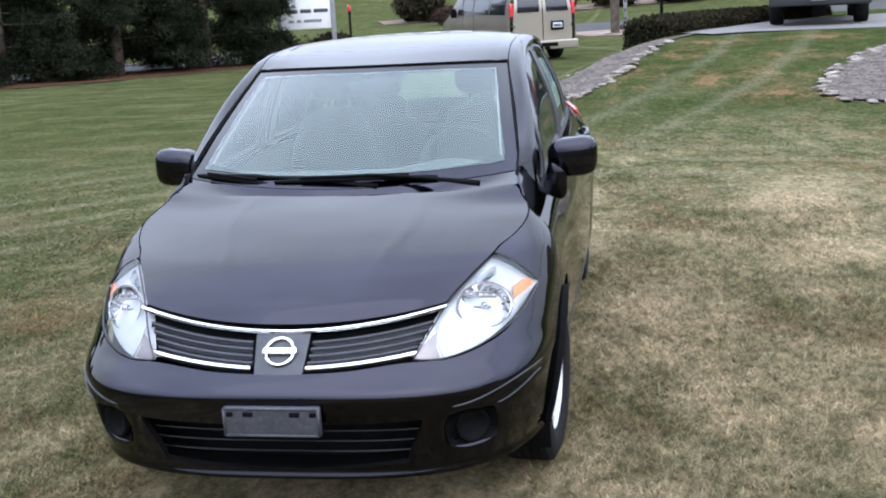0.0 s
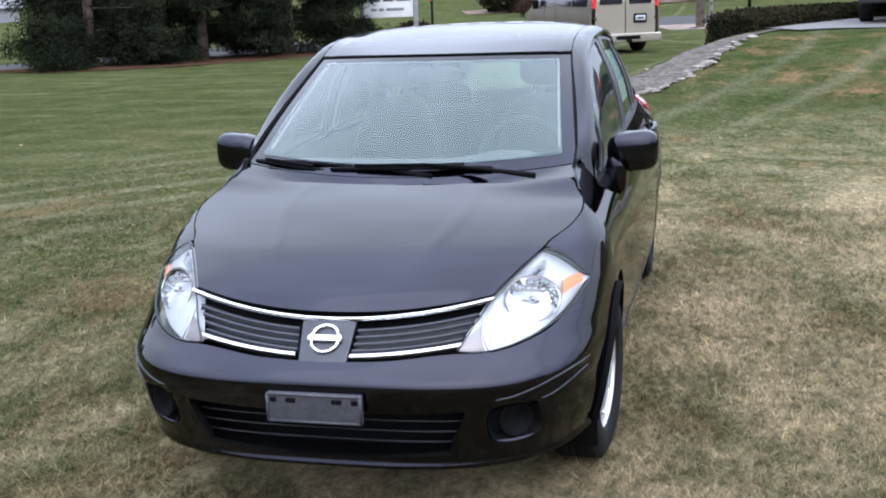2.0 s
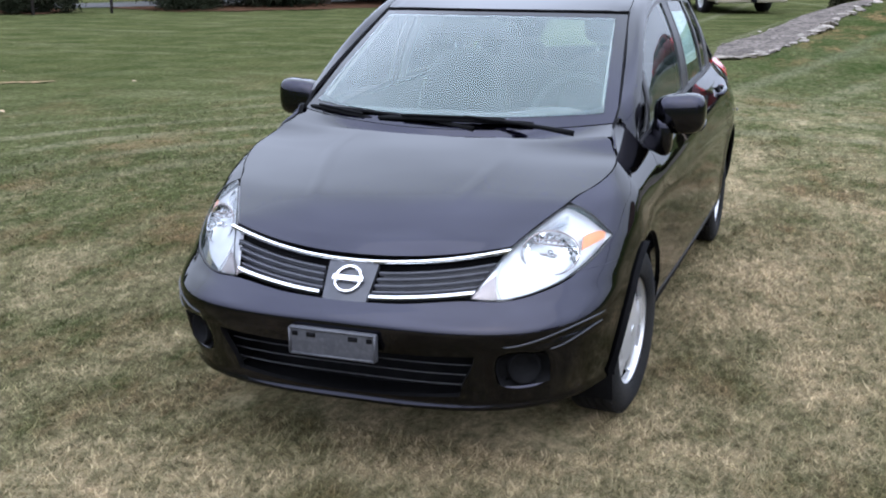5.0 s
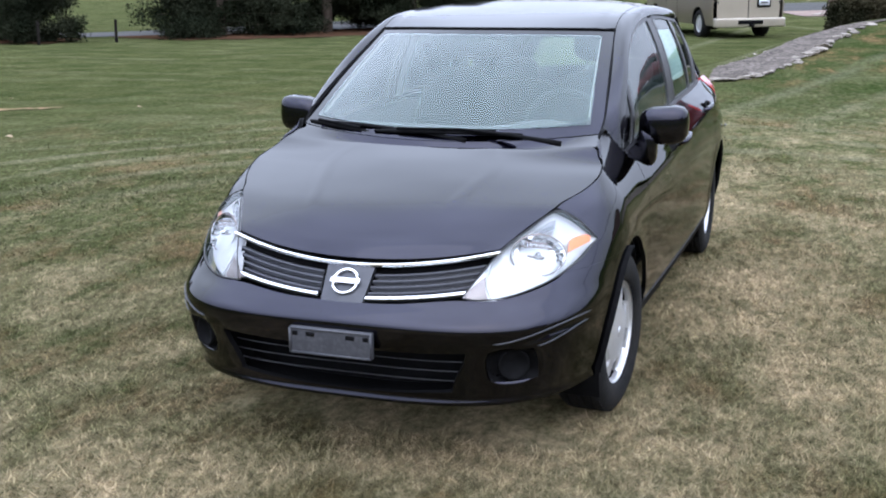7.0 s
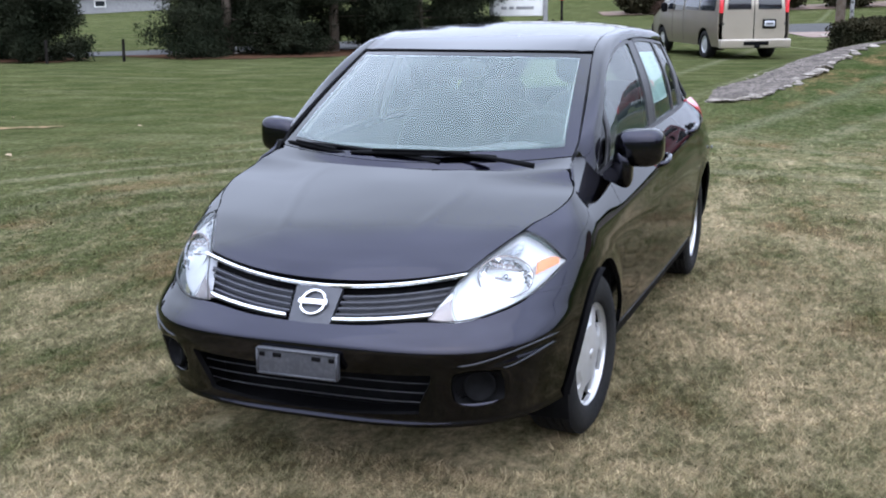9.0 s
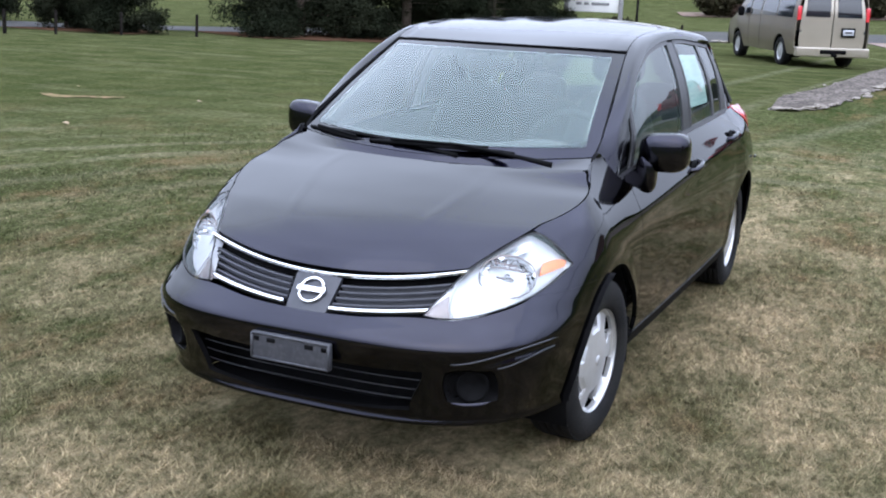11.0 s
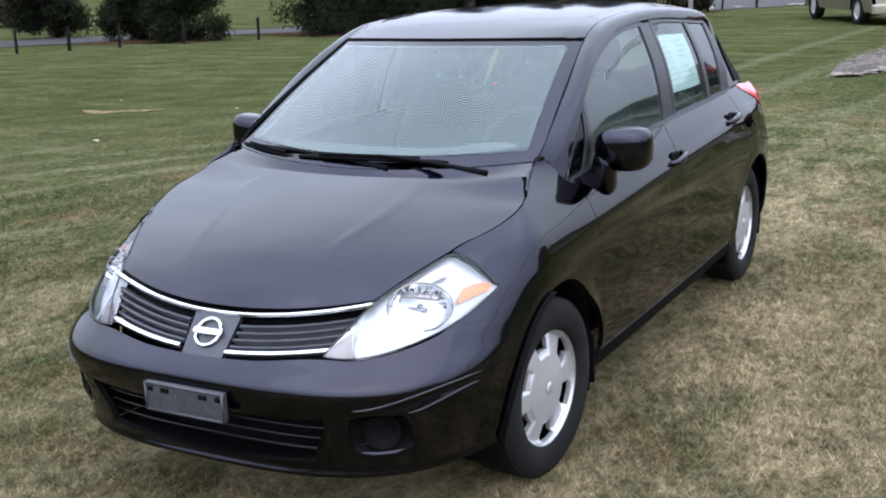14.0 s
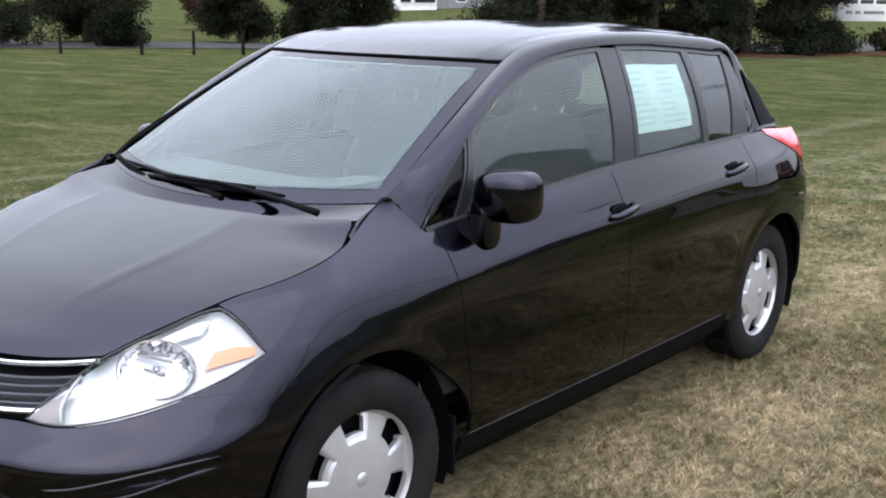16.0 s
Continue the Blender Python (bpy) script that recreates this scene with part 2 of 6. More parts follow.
def tube(points, radius, sides=10, caps=True, taper=None):
    """A round bar along points."""
    bm = bmesh.new()
    pts = [Vector(p) for p in points]
    rings = []
    for i, p in enumerate(pts):
        d = (pts[min(i + 1, len(pts) - 1)] - pts[max(i - 1, 0)]).normalized()
        a = d.orthogonal().normalized() if abs(d.z) > 0.95 else Vector((0, 0, 1)).cross(d).normalized()
        b = d.cross(a)
        r = radius * (taper[i] if taper else 1)
        rings.append([bm.verts.new(p + (a * math.cos(k * math.tau / sides) + b * math.sin(k * math.tau / sides)) * r) for k in range(sides)])
    for r0, r1 in zip(rings, rings[1:]):
        for k in range(sides):
            bm.faces.new((r0[k], r0[(k + 1) % sides], r1[(k + 1) % sides], r1[k]))
    if caps:
        bm.faces.new(rings[0][::-1])
        bm.faces.new(rings[-1])
    bmesh.ops.recalc_face_normals(bm, faces=bm.faces[:])
    return bm


def box(size, at=(0, 0, 0), bevel=0.01, segments=2, taper=(1, 1)):
    """A box with rounded edges; taper narrows its top."""
    bm = bmesh.new()
    bmesh.ops.create_cube(bm, size=1)
    for v in bm.verts:
        k = taper if v.co.z > 0 else (1, 1)
        v.co = Vector((v.co.x * size[0] * k[0], v.co.y * size[1] * k[1], v.co.z * size[2]))
    if bevel:
        bmesh.ops.bevel(bm, geom=bm.edges[:], offset=bevel, segments=segments, profile=0.6, affect="EDGES")
    bmesh.ops.translate(bm, verts=bm.verts[:], vec=at)
    return bm


def rounded(size, at, power=3.0, rings=14, sides=24):
    """A soft pillow-like solid (superellipsoid)."""
    bm = bmesh.new()
    f = lambda c, e: math.copysign(abs(c) ** e, c)
    e = 2 / power
    rows = []
    for i in range(1, rings):
        la = -math.pi / 2 + math.pi * i / rings
        rows.append([bm.verts.new((at[0] + size[0] / 2 * f(math.cos(la), e) * f(math.cos(k * math.tau / sides), e),
                                   at[1] + size[1] / 2 * f(math.cos(la), e) * f(math.sin(k * math.tau / sides), e),
                                   at[2] + size[2] / 2 * f(math.sin(la), e))) for k in range(sides)])
    for r0, r1 in zip(rows, rows[1:]):
        for k in range(sides):
            bm.faces.new((r0[k], r0[(k + 1) % sides], r1[(k + 1) % sides], r1[k]))
    bm.faces.new(rows[0][::-1])
    bm.faces.new(rows[-1])
    return bm


def lathe_x(rows, sides=48, at=(0, 0, 0)):
    """A turned solid about the x axis from (x, radius) rows."""
    bm = bmesh.new()
    rings = [[bm.verts.new((at[0] + x, at[1] + r * math.cos(k * math.tau / sides), at[2] + r * math.sin(k * math.tau / sides))) for k in range(sides)] for x, r in rows]
    for r0, r1 in zip(rings, rings[1:]):
        for k in range(sides):
            bm.faces.new((r0[k], r1[k], r1[(k + 1) % sides], r0[(k + 1) % sides]))
    bmesh.ops.recalc_face_normals(bm, faces=bm.faces[:])
    return bm

# ---------------------------------------------------------------- the black hatchback: outer form
Z_LEVELS = (0.20, 0.30, 0.45, 0.62, 0.75, 0.84, 0.90, 0.95, 1.02)
SIDE = {
    0.86: (0.758, 0.788, 0.811, 0.821, 0.813, 0.783, 0.738, 0.690, 0.605),
    1.25: (0.756, 0.788, 0.808, 0.816, 0.816, 0.793, 0.763, 0.727, 0.690),
    1.70: (0.765, 0.800, 0.820, 0.828, 0.827, 0.811, 0.789, 0.764, 0.715),
    2.20: (0.770, 0.812, 0.830, 0.836, 0.835, 0.819, 0.799, 0.777, 0.738),
    3.10: (0.780, 0.822, 0.838, 0.842, 0.843, 0.829, 0.805, 0.776, 0.728),
    3.50: (0.780, 0.820, 0.838, 0.842, 0.843, 0.825, 0.797, 0.760, 0.706),
    4.00: (0.690, 0.735, 0.755, 0.762, 0.752, 0.725, 0.702, 0.682, 0.650),
    4.25: (0.520, 0.560, 0.590, 0.600, 0.590, 0.570, 0.550, 0.530, 0.500),
}
SIDE_ROWS = [(y, profile(Z_LEVELS, xs)) for y, xs in SIDE.items()]
SIDE_Y = [y for y, _ in SIDE_ROWS]
nose_y = profile((0.18, 0.24, 0.30, 0.42, 0.50, 0.54, 0.57, 0.60, 0.65, 0.70, 0.745, 0.80, 0.84, 0.90, 0.95),
                 (0.06, 0.035, 0.025, 0.00, -0.025, -0.025, 0.00, 0.035, 0.065, 0.10, 0.145, 0.24, 0.32, 0.50, 0.68))
power = profile((0.20, 0.55, 0.62, 0.69, 1.0), (3.12, 3.12, 2.78, 2.42, 2.28))
JOIN = 0.86
ARCHES = ((0.868, 0.30, 0.372), (3.475, 0.30, 0.372))


def side_table(y, z):
    return profile(SIDE_Y, [f(z) for _, f in SIDE_ROWS])(y)


def flare(y, z):
    """The rolled lip round each wheel opening."""
    out = 0.0
    for yc, zc, r in ARCHES:
        d = math.hypot(y - yc, z - zc) - r
        out += 0.006 * (1 - smooth(0.0, 0.075, d))
    return out


def skin_x(y, z):
    """Half width of the body at length y and height z."""
    if y >= JOIN:
        return side_table(y, z) + flare(y, z)
    a, n0 = side_table(JOIN, z), nose_y(z)
    c = min(1.0, max(0.0, 1 - (y - n0) / (JOIN - n0)))
    return a * (1 - c ** power(z)) ** (1 / power(z)) + flare(y, z)


def skin_y(x, z):
    """Length at which the nose has half width x at height z."""
    a, n0 = side_table(JOIN, z), nose_y(z)
    k = min(1.0, abs(x) / a)
    return n0 + (JOIN - n0) * (1 - (1 - k ** power(z)) ** (1 / power(z)))


def arch_front(z):
    yc, zc, r = ARCHES[0]
    return yc - math.sqrt(max(0.0, r * r - (z - zc) ** 2)) if abs(z - zc) < r else yc


def arch_bottom(y, floor_z):
    z = floor_z
    for yc, zc, r in ARCHES:
        if abs(y - yc) < r:
            z = max(z, zc + math.sqrt(r * r - (y - yc) ** 2))
    return z


seam_z = profile((0.24, 0.375, 0.504, 0.55, 0.65, 0.75, 0.82, 0.90), (0.745, 0.797, 0.843, 0.858, 0.881, 0.906, 0.925, 0.946))
belt_z = profile((1.16, 1.40, 1.80, 2.20, 3.00, 3.60), (0.932, 0.953, 0.982, 1.003, 1.010, 1.010))


def seam(y):
    return np.array((skin_x(y, seam_z(y)), y, seam_z(y)))


car = thing("hatchback_car", "black five-door hatchback car parked on the lawn, clean glossy paint", "car", (0, 0, 0.006), -1.0)

# hood: crowned sheet with two faint ridges
hood_mid = spline([(0, 0.150, 0.705), (0, 0.20, 0.757), (0, 0.34, 0.835), (0, 0.52, 0.897), (0, 0.70, 0.945), (0, 0.86, 0.980)])
hood_side = [np.array((x, skin_y(x, z), z + 0.003)) for x, z in ((0.493, 0.744), (0.523, 0.771), (0.553, 0.796), (0.588, 0.822), (0.617, 0.843))] + [seam(y) for y in (0.56, 0.63, 0.72, 0.80, 0.88)] + [np.array(p) for p in ((0.676, 0.930, 0.966), (0.664, 0.960, 0.985), (0.636, 0.982, 0.996))]
hood_edge = spline(hood_side)


def hood_at(u, v):
    s, across = v, 2 * u - 1
    m, e = hood_mid(s), hood_edge(s)
    k = abs(across)
    p = np.array((math.copysign(1, across) * e[0] * k, m[1] + (e[1] - m[1]) * k**2.0, m[2] + (e[2] - m[2]) * k**2.3))
    ridge = math.exp(-((k - 0.40 - 0.08 * s) / 0.022) ** 2) * 0.0026 * smooth(0.1, 0.45, s) * (1 - smooth(0.86, 0.98, s))
    p[2] += ridge + 0.006 * smooth(0.3, 0.6, 1 - k) * s
    return p


sheet("hood", lambda u, v: hood_at(0.004 + 0.992 * u, 0.008 + 0.985 * v), 64, 40, PAINT, car, "glossy black hood with two faint ridges", flange=0.014)

# front bumper, with the lower opening left out
lamp_low = profile((0.0, 0.20, 0.41, 0.50, 0.60, 0.68, 0.73, 0.757), (0.593, 0.599, 0.614, 0.611, 0.626, 0.655, 0.69, 0.735))
OPEN_F, OPEN_LO, OPEN_HI = 30 / 80, 10 / 44, 24 / 44


def bumper_top(x):
    return lamp_low(x) - 0.004 if x < 0.69 else 0.6635


def bumper_at(u, v):
    """u from the centre to the wheel opening, v from the lip to the lamp line."""
    def zrow(x):
        lo, hi = 0.236 + 0.028 * (x / 0.8) ** 2, bumper_top(x)
        ol, oh = 0.285 + 0.02 * (x / 0.4) ** 2, 0.442 + 0.008 * (x / 0.4) ** 2
        if x > 0.42:
            ol, oh = 0.305 + 0.03 * (x - 0.42), 0.450 + 0.05 * (x - 0.42)
        if v < OPEN_LO:
            return lo + (ol - lo) * v / OPEN_LO
        if v < OPEN_HI:
            return ol + (oh - ol) * (v - OPEN_LO) / (OPEN_HI - OPEN_LO)
        return oh + (hi - oh) * (v - OPEN_HI) / (1 - OPEN_HI)
    gx = 0.392 + 0.052 * smooth(OPEN_LO, OPEN_HI, v)
    if u <= OPEN_F:
        x = gx * u / OPEN_F
        z = zrow(x)
        y = skin_y(x, z)
    else:
        z = 0.4
        for _ in range(4):
            yend = arch_front(z) + 0.004
            aend = skin_x(yend, z) / side_table(JOIN, z)
            th0 = math.asin(min(1, gx / 0.83))
            th1 = math.asin(min(0.9999, skin_x(yend, z) / 0.835))
            th = th0 + (th1 - th0) * (u - OPEN_F) / (1 - OPEN_F)
            x = min(0.835 * math.sin(th), skin_x(yend, z))
            z = zrow(x)
        f = (u - OPEN_F) / (1 - OPEN_F)
        y = skin_y(x, z)
        if f > 0.6:
            y = y + (arch_front(z) + 0.004 - y) * smooth(0.6, 1.0, f)
            x = skin_x(y, z)
    return bumper_skin(x, y, z)


def bumper_skin(x, y, z, lift=0.0):
    d = -lift
    # pocket for the fog lamp blank
    px, pz = (x - 0.580) / 0.074, (z - 0.398) / 0.060
    d += 0.034 * (1 - smooth(0.72, 1.12, (abs(px) ** 3 + abs(pz) ** 3) ** (1 / 3)))
    # step under the crease line
    crease = 0.484 + 0.045 * smooth(0.53, 0.78, x)
    if x > 0.5:
        w = smooth(0.525, 0.55, x) * (1 - smooth(0.772, 0.79, x))
        d += 0.006 * w * smooth(0.0, 0.006, crease - z) * (1 - smooth(0.024, 0.034, crease - z))
    # lip roll at the bottom
    d += -0.009 * math.exp(-((z - 0.258) / 0.014) ** 2) + 0.10 * (1 - smooth(0.22, 0.256, z))
    n = np.array((x * 0.9, y - 0.75, 0.0))
    n /= np.linalg.norm(n)
    q = np.array((x, y, z)) - n * d
    return q


def bumper_full(u, v):
    k = abs(2 * u - 1)
    p = bumper_at(k, v)
    return (math.copysign(1, 2 * u - 1) * p[0], p[1], p[2])


bumper = sheet("front_bumper", bumper_full, 160, 44, PAINT, car, "black painted bumper with a wide lower opening", flange=0.02,
               skip=lambda u, v: abs(2 * u - 1) < OPEN_F and OPEN_LO < v < OPEN_HI)
# black backing and bars of the lower opening
sheet("intake_backing", lambda u, v: (0.48 * (2 * u - 1), skin_y(0.48 * (2 * u - 1), 0.37) + 0.19, 0.255 + 0.225 * v), 20, 4, BLACK, bumper, flange=0)
sheet("intake_floor", lambda u, v: (0.44 * (2 * u - 1), skin_y(0.44 * (2 * u - 1), 0.27) + 0.015 + 0.18 * v, 0.268 + 0.02 * (2 * u - 1) ** 2 - 0.01 * v), 20, 3, BLACK, bumper, flange=0, outward=(0, 0.3, 0))
for zc in (0.330, 0.366, 0.402):
    sheet("intake_bar", lambda u, v, zc=zc: (0.425 * (2 * u - 1), skin_y(0.425 * (2 * u - 1), zc) + 0.046 - 0.006 * math.sin(math.pi * v), zc - 0.002 + 0.004 * v), 24, 4, SATIN, bumper, flange=0.004)
for s in (1, -1):
    sheet("intake_cheek", lambda u, v: (0.472 - 0.02 * u, skin_y(0.472, 0.37) + 0.030 + 0.16 * u, 0.275 + 0.20 * v), 3, 4, BLACK, bumper, flange=0, mirror=s < 0, outward=(2, 0.3, 0.4))
    def pocket(u, v):
        a, b2 = (2 * u - 1), (2 * v - 1)
        k = 1.0 - 0.12 * a * a * b2 * b2
        x, z = 0.580 + 0.074 * a * k, 0.398 + 0.060 * b2 * k
        return bumper_skin(x, skin_y(x, z), z, 0.0025)
    sheet("fog_pocket", pocket, 18, 14, BLACK, bumper, "matte black fog lamp pocket", flange=0, mirror=s < 0)
    bm = lathe_x([(-0.012, 0.055), (0.004, 0.053), (0.004, 0.048), (-0.004, 0.040), (-0.012, 0.024), (-0.014, 0.001)], 36)
    bmesh.ops.transform(bm, matrix=Matrix.Translation((s * 0.580, skin_y(0.580, 0.398) + 0.020, 0.398)) @ Matrix.Rotation(radians(-90 + s * 30), 4, "Z"), verts=bm.verts[:])
    part("fog_lamp_blank", bm, BLACK, bumper, "round dished black fog lamp cover")

for s in (1, -1):
    for (x0, z0, x1, z1) in ((0.530, 0.484, 0.778, 0.531), (0.655, 0.464, 0.776, 0.502)):
        pts = []
        for k in range(17):
            x = x0 + (x1 - x0) * k / 16
            z = z0 + (z1 - z0) * smooth(0, 1, k / 16)
            q = bumper_skin(x, skin_y(x, z), z, 0.0008)
            pts.append((s * q[0], q[1], q[2]))
        part("crease_edge", tube(pts, 0.0026, 6, taper=[0.3] + [1] * 15 + [0.3]), GRILLE_GREY, bumper)

# number plate bracket, bare
bracket = part("plate_bracket", box((0.300, 0.022, 0.092), (0, -0.036, 0.466), 0.008, 3), PLATE_GREY, car, "empty weathered grey number plate bracket")
rim = bmesh.new()
for a, b in (((-0.144, 0.508), (0.144, 0.508)), ((-0.144, 0.424), (0.144, 0.424)), ((-0.146, 0.424), (-0.146, 0.508)), ((0.146, 0.424), (0.146, 0.508))):
    sub = tube([(a[0], -0.048, a[1]), (b[0], -0.048, b[1])], 0.0045, 8)
    tmp = bpy.data.meshes.new("tmp")
    sub.to_mesh(tmp)
    sub.free()
    rim.from_mesh(tmp)
    bpy.data.meshes.remove(tmp)
part("bracket_rim", rim, PLATE_GREY, bracket)
for x in (-0.128, -0.072, 0.072, 0.128):
    bm = box((0.020 if abs(x) > 0.1 else 0.032, 0.006, 0.015), (x, -0.0475, 0.490), 0.003, 2)
    part("screw_slot", bm, BLACK, bracket)

# upper grille between the bright strips
g_low = lambda a: np.array((0.418 * a, 0.052 + 0.072 * a * a, 0.590 + 0.028 * a * a))
g_top = lambda a: np.array((0.500 * a, 0.146 + 0.096 * a * a, 0.692 + 0.052 * a * a))


def grille_at(a, v, out=0.0):
    p = g_low(a) * (1 - v) + g_top(a) * v
    return p + np.array((0.3 * a, -0.72, 0.55)) * out


grille = sheet("grille", lambda u, v: grille_at(2 * u - 1, v, -0.045), 40, 6, BLACK, car, "dark slatted grille between bright strips", flange=0)
for s in (1, -1):
    for k in range(4):
        v0 = 0.23 + 0.165 * k

        def slat(u, v, s=s, v0=v0):
            a = s * (0.20 + 0.76 * u)
            return grille_at(a, v0 + 0.085 * (v - 0.5), -0.016 + 0.012 * math.sin(math.pi * v)) + np.array((0, -0.008 * (1 - v), 0))
        sheet("slat", slat, 22, 4, GRILLE_GREY, grille, flange=0.02)
    strip = sheet("lower_chrome_strip", lambda u, v, s=s: grille_at(s * (0.205 + 0.785 * u), -0.035 + 0.165 * v, 0.004 + 0.010 * math.sin(math.pi * v)), 24, 6, CHROME, grille, "bright chrome strip", flange=0.012)
sheet("upper_chrome_strip", lambda u, v: grille_at(0.995 * (2 * u - 1), 0.915 + 0.115 * v, 0.002 + 0.009 * math.sin(math.pi * v)), 48, 6, CHROME, grille, "bright chrome strip along the hood", flange=0.012)
sheet("hood_lip_filler", lambda u, v: grille_at(0.99 * (2 * u - 1), 1.0, -0.006) + np.array((0, 0.11, 0.028)) * v, 30, 4, BLACK, grille, flange=0, outward=(0, 0.3, 0))
badge_panel = sheet("badge_panel", lambda u, v: grille_at((2 * u - 1) * (0.185 - 0.01 * v), -0.14 + 1.06 * v, -0.002 + 0.006 * math.sin(math.pi * u)), 16, 10, GRILLE_GREY, grille, "graphite badge panel", flange=0.02)
badge_m = Matrix.Translation(grille_at(0, 0.46, 0.010)) @ Matrix.Rotation(radians(-42), 4, "X")
bm = bmesh.new()
ring = [(0.0445 * math.cos(k * math.tau / 40), 0.0, 0.0445 * math.sin(k * math.tau / 40)) for k in range(41)]
sub = tube(ring, 0.0058, 8, caps=False)
bmesh.ops.transform(sub, matrix=badge_m, verts=sub.verts[:])
badge = part("round_badge", sub, CHROME, grille, "chrome ring badge with a plain cross bar")
bm = box((0.108, 0.010, 0.021), (0, -0.004, 0), 0.004, 2)
bmesh.ops.transform(bm, matrix=badge_m, verts=bm.verts[:])
part("badge_bar", bm, CHROME, badge)

# headlamps
lamp_top_c = spline([(0.413, 0.620), (0.455, 0.684), (0.495, 0.744), (0.555, 0.796), (0.622, 0.840), (0.672, 0.822), (0.720, 0.784), (0.757, 0.742)])
lamp_low_c = spline([(0.413, 0.617), (0.460, 0.611), (0.520, 0.611), (0.600, 0.626), (0.680, 0.656), (0.730, 0.695), (0.757, 0.738)])


def lamp_at(u, v, deep=0.0, shrink=0.0):
    b, t = lamp_low_c(u), lamp_top_c(u)
    if shrink:
        m = (b + t) / 2
        b, t = b + (m - b) * shrink, t + (m - t) * shrink
    x, z = b + (t - b) * v
    y = skin_y(x, z)
    n = np.array((x * 0.75, -(0.95 - y) * 0.75, 0.32))
    n /= np.linalg.norm(n)
    bulge = 0.010 * math.sin(math.pi * u) * math.sin(math.pi * v)
    return np.array((x, y, z)) + n * (bulge - deep)


for s in (1, -1):
    lamp = sheet("headlamp", lambda u, v: lamp_at(u, v, 0.034 * math.sin(math.pi * min(1, max(0, u))) ** 0.4 + 0.003, 0.02), 40, 16, LAMP_WHITE, car,
                 "clear headlamp unit with bright reflector", flange=0, mirror=s < 0)
    lens = sheet("lens", lambda u, v: lamp_at(u, v), 40, 16, LENS, lamp, "clear lens", flange=0, mirror=s < 0)
    lens.visible_shadow = False
    for edge, ep in (("upper", 0.985), ("lower", 0.015)):
        pts = [lamp_at(k / 36, ep, -0.001) for k in range(37)]
        bm = tube([(s * p[0], p[1], p[2]) for p in pts], 0.0026, 6)
        part("lamp_rim", bm, SATIN, lamp)
    # main bowl
    c = lamp_at(0.572, 0.47, 0.032)
    aim = Vector((s * 0.68, -1, 0.50)).normalized()
    rot = aim.to_track_quat("X", "Z").to_matrix().to_4x4()
    bowl_x = profile((0.010, 0.034, 0.056, 0.072, 0.080, 0.082), (-0.033, -0.029, -0.018, -0.008, 0.002, 0.010))
    bm = lathe_x([(0.012, 0.087)] + [(bowl_x(0.082 - 0.072 * k / 7), 0.082 - 0.072 * k / 7) for k in range(8)], 30)
    for v in bm.verts:
        a, rad = math.atan2(v.co.z, v.co.y), math.hypot(v.co.y, v.co.z)
        v.co.x += (0.015 * noise.noise((a * 3.1, rad * 70, 3 + s)) + 0.0035 * math.sin(a * 15 + 1)) * smooth(0.083, 0.076, rad)
        v.co.z *= 0.86
        v.co.y *= 1.12
    bmesh.ops.transform(bm, matrix=Matrix.Translation((s * c[0], c[1], c[2])) @ rot, verts=bm.verts[:])
    bowl = part("reflector_bowl", bm, REFLECTOR, lamp, "faceted chrome reflector bowl", smooth=False)
    bm = tube([(0.011, 0.097 * math.cos(k * math.tau / 40), 0.071 * math.sin(k * math.tau / 40)) for k in range(41)], 0.0025, 6, caps=False)
    bmesh.ops.transform(bm, matrix=Matrix.Translation((s * c[0], c[1], c[2])) @ rot, verts=bm.verts[:])
    part("bowl_rim", bm, LAMP_GREY, bowl)
    for k in range(9):
        a = math.radians(8 + 20.5 * k)
        pts = [(bowl_x(r) + 0.004, 1.12 * r * math.cos(a), 0.86 * r * math.sin(a)) for r in (0.022, 0.042, 0.060, 0.076)]
        bm = tube(pts, 0.0019, 5, taper=(0.6, 1, 1, 0.7))
        bmesh.ops.transform(bm, matrix=Matrix.Translation((s * c[0], c[1], c[2])) @ rot, verts=bm.verts[:])
        part("bowl_flute", bm, LAMP_GREY, bowl)
    bm = lathe_x([(-0.03, 0.011), (-0.006, 0.011), (0.012, 0.010), (0.016, 0.001)], 20)
    bmesh.ops.transform(bm, matrix=Matrix.Translation((s * c[0], c[1], c[2])) @ rot, verts=bm.verts[:])
    part("bulb", bm, CHROME, bowl)
    for k, (zo, hh) in enumerate(((0.030, 0.007), (0.044, 0.005), (-0.004, 0.009))):
        bm = box((0.10 - 0.02 * k, 0.006, hh), (0, 0, 0), 0.002, 1)
        bmesh.ops.transform(bm, matrix=Matrix.Translation((s * (c[0] - 0.005), c[1] - 0.006 + 0.1 * zo, c[2] + zo)) @ Matrix.Rotation(s * radians(22), 4, "Z") @ Matrix.Rotation(s * radians(6), 4, "Y"), verts=bm.verts[:])
        part("reflector_rib", bm, LAMP_GREY, bowl)
    sheet("amber_reflector", lambda u, v: lamp_at(0.765 + 0.185 * u, 0.33 + 0.09 * u + (0.23 + 0.17 * u) * v, 0.008), 12, 6, AMBER, lamp, "amber side reflector", flange=0.006, mirror=s < 0)
    sheet("turn_lamp", lambda u, v: lamp_at(0.03 + 0.185 * u - 0.02 * math.sin(math.pi * v), 0.06 + 0.86 * v * (1 - 0.25 * u), 0.010), 10, 8, LAMP_GREY, lamp, "smoky inner turn lamp", flange=0.006, mirror=s < 0)
    pts = [lamp_at(0.235 - 0.03 * math.sin(math.pi * k / 12), 0.04 + 0.90 * k / 12, 0.006) for k in range(13)]
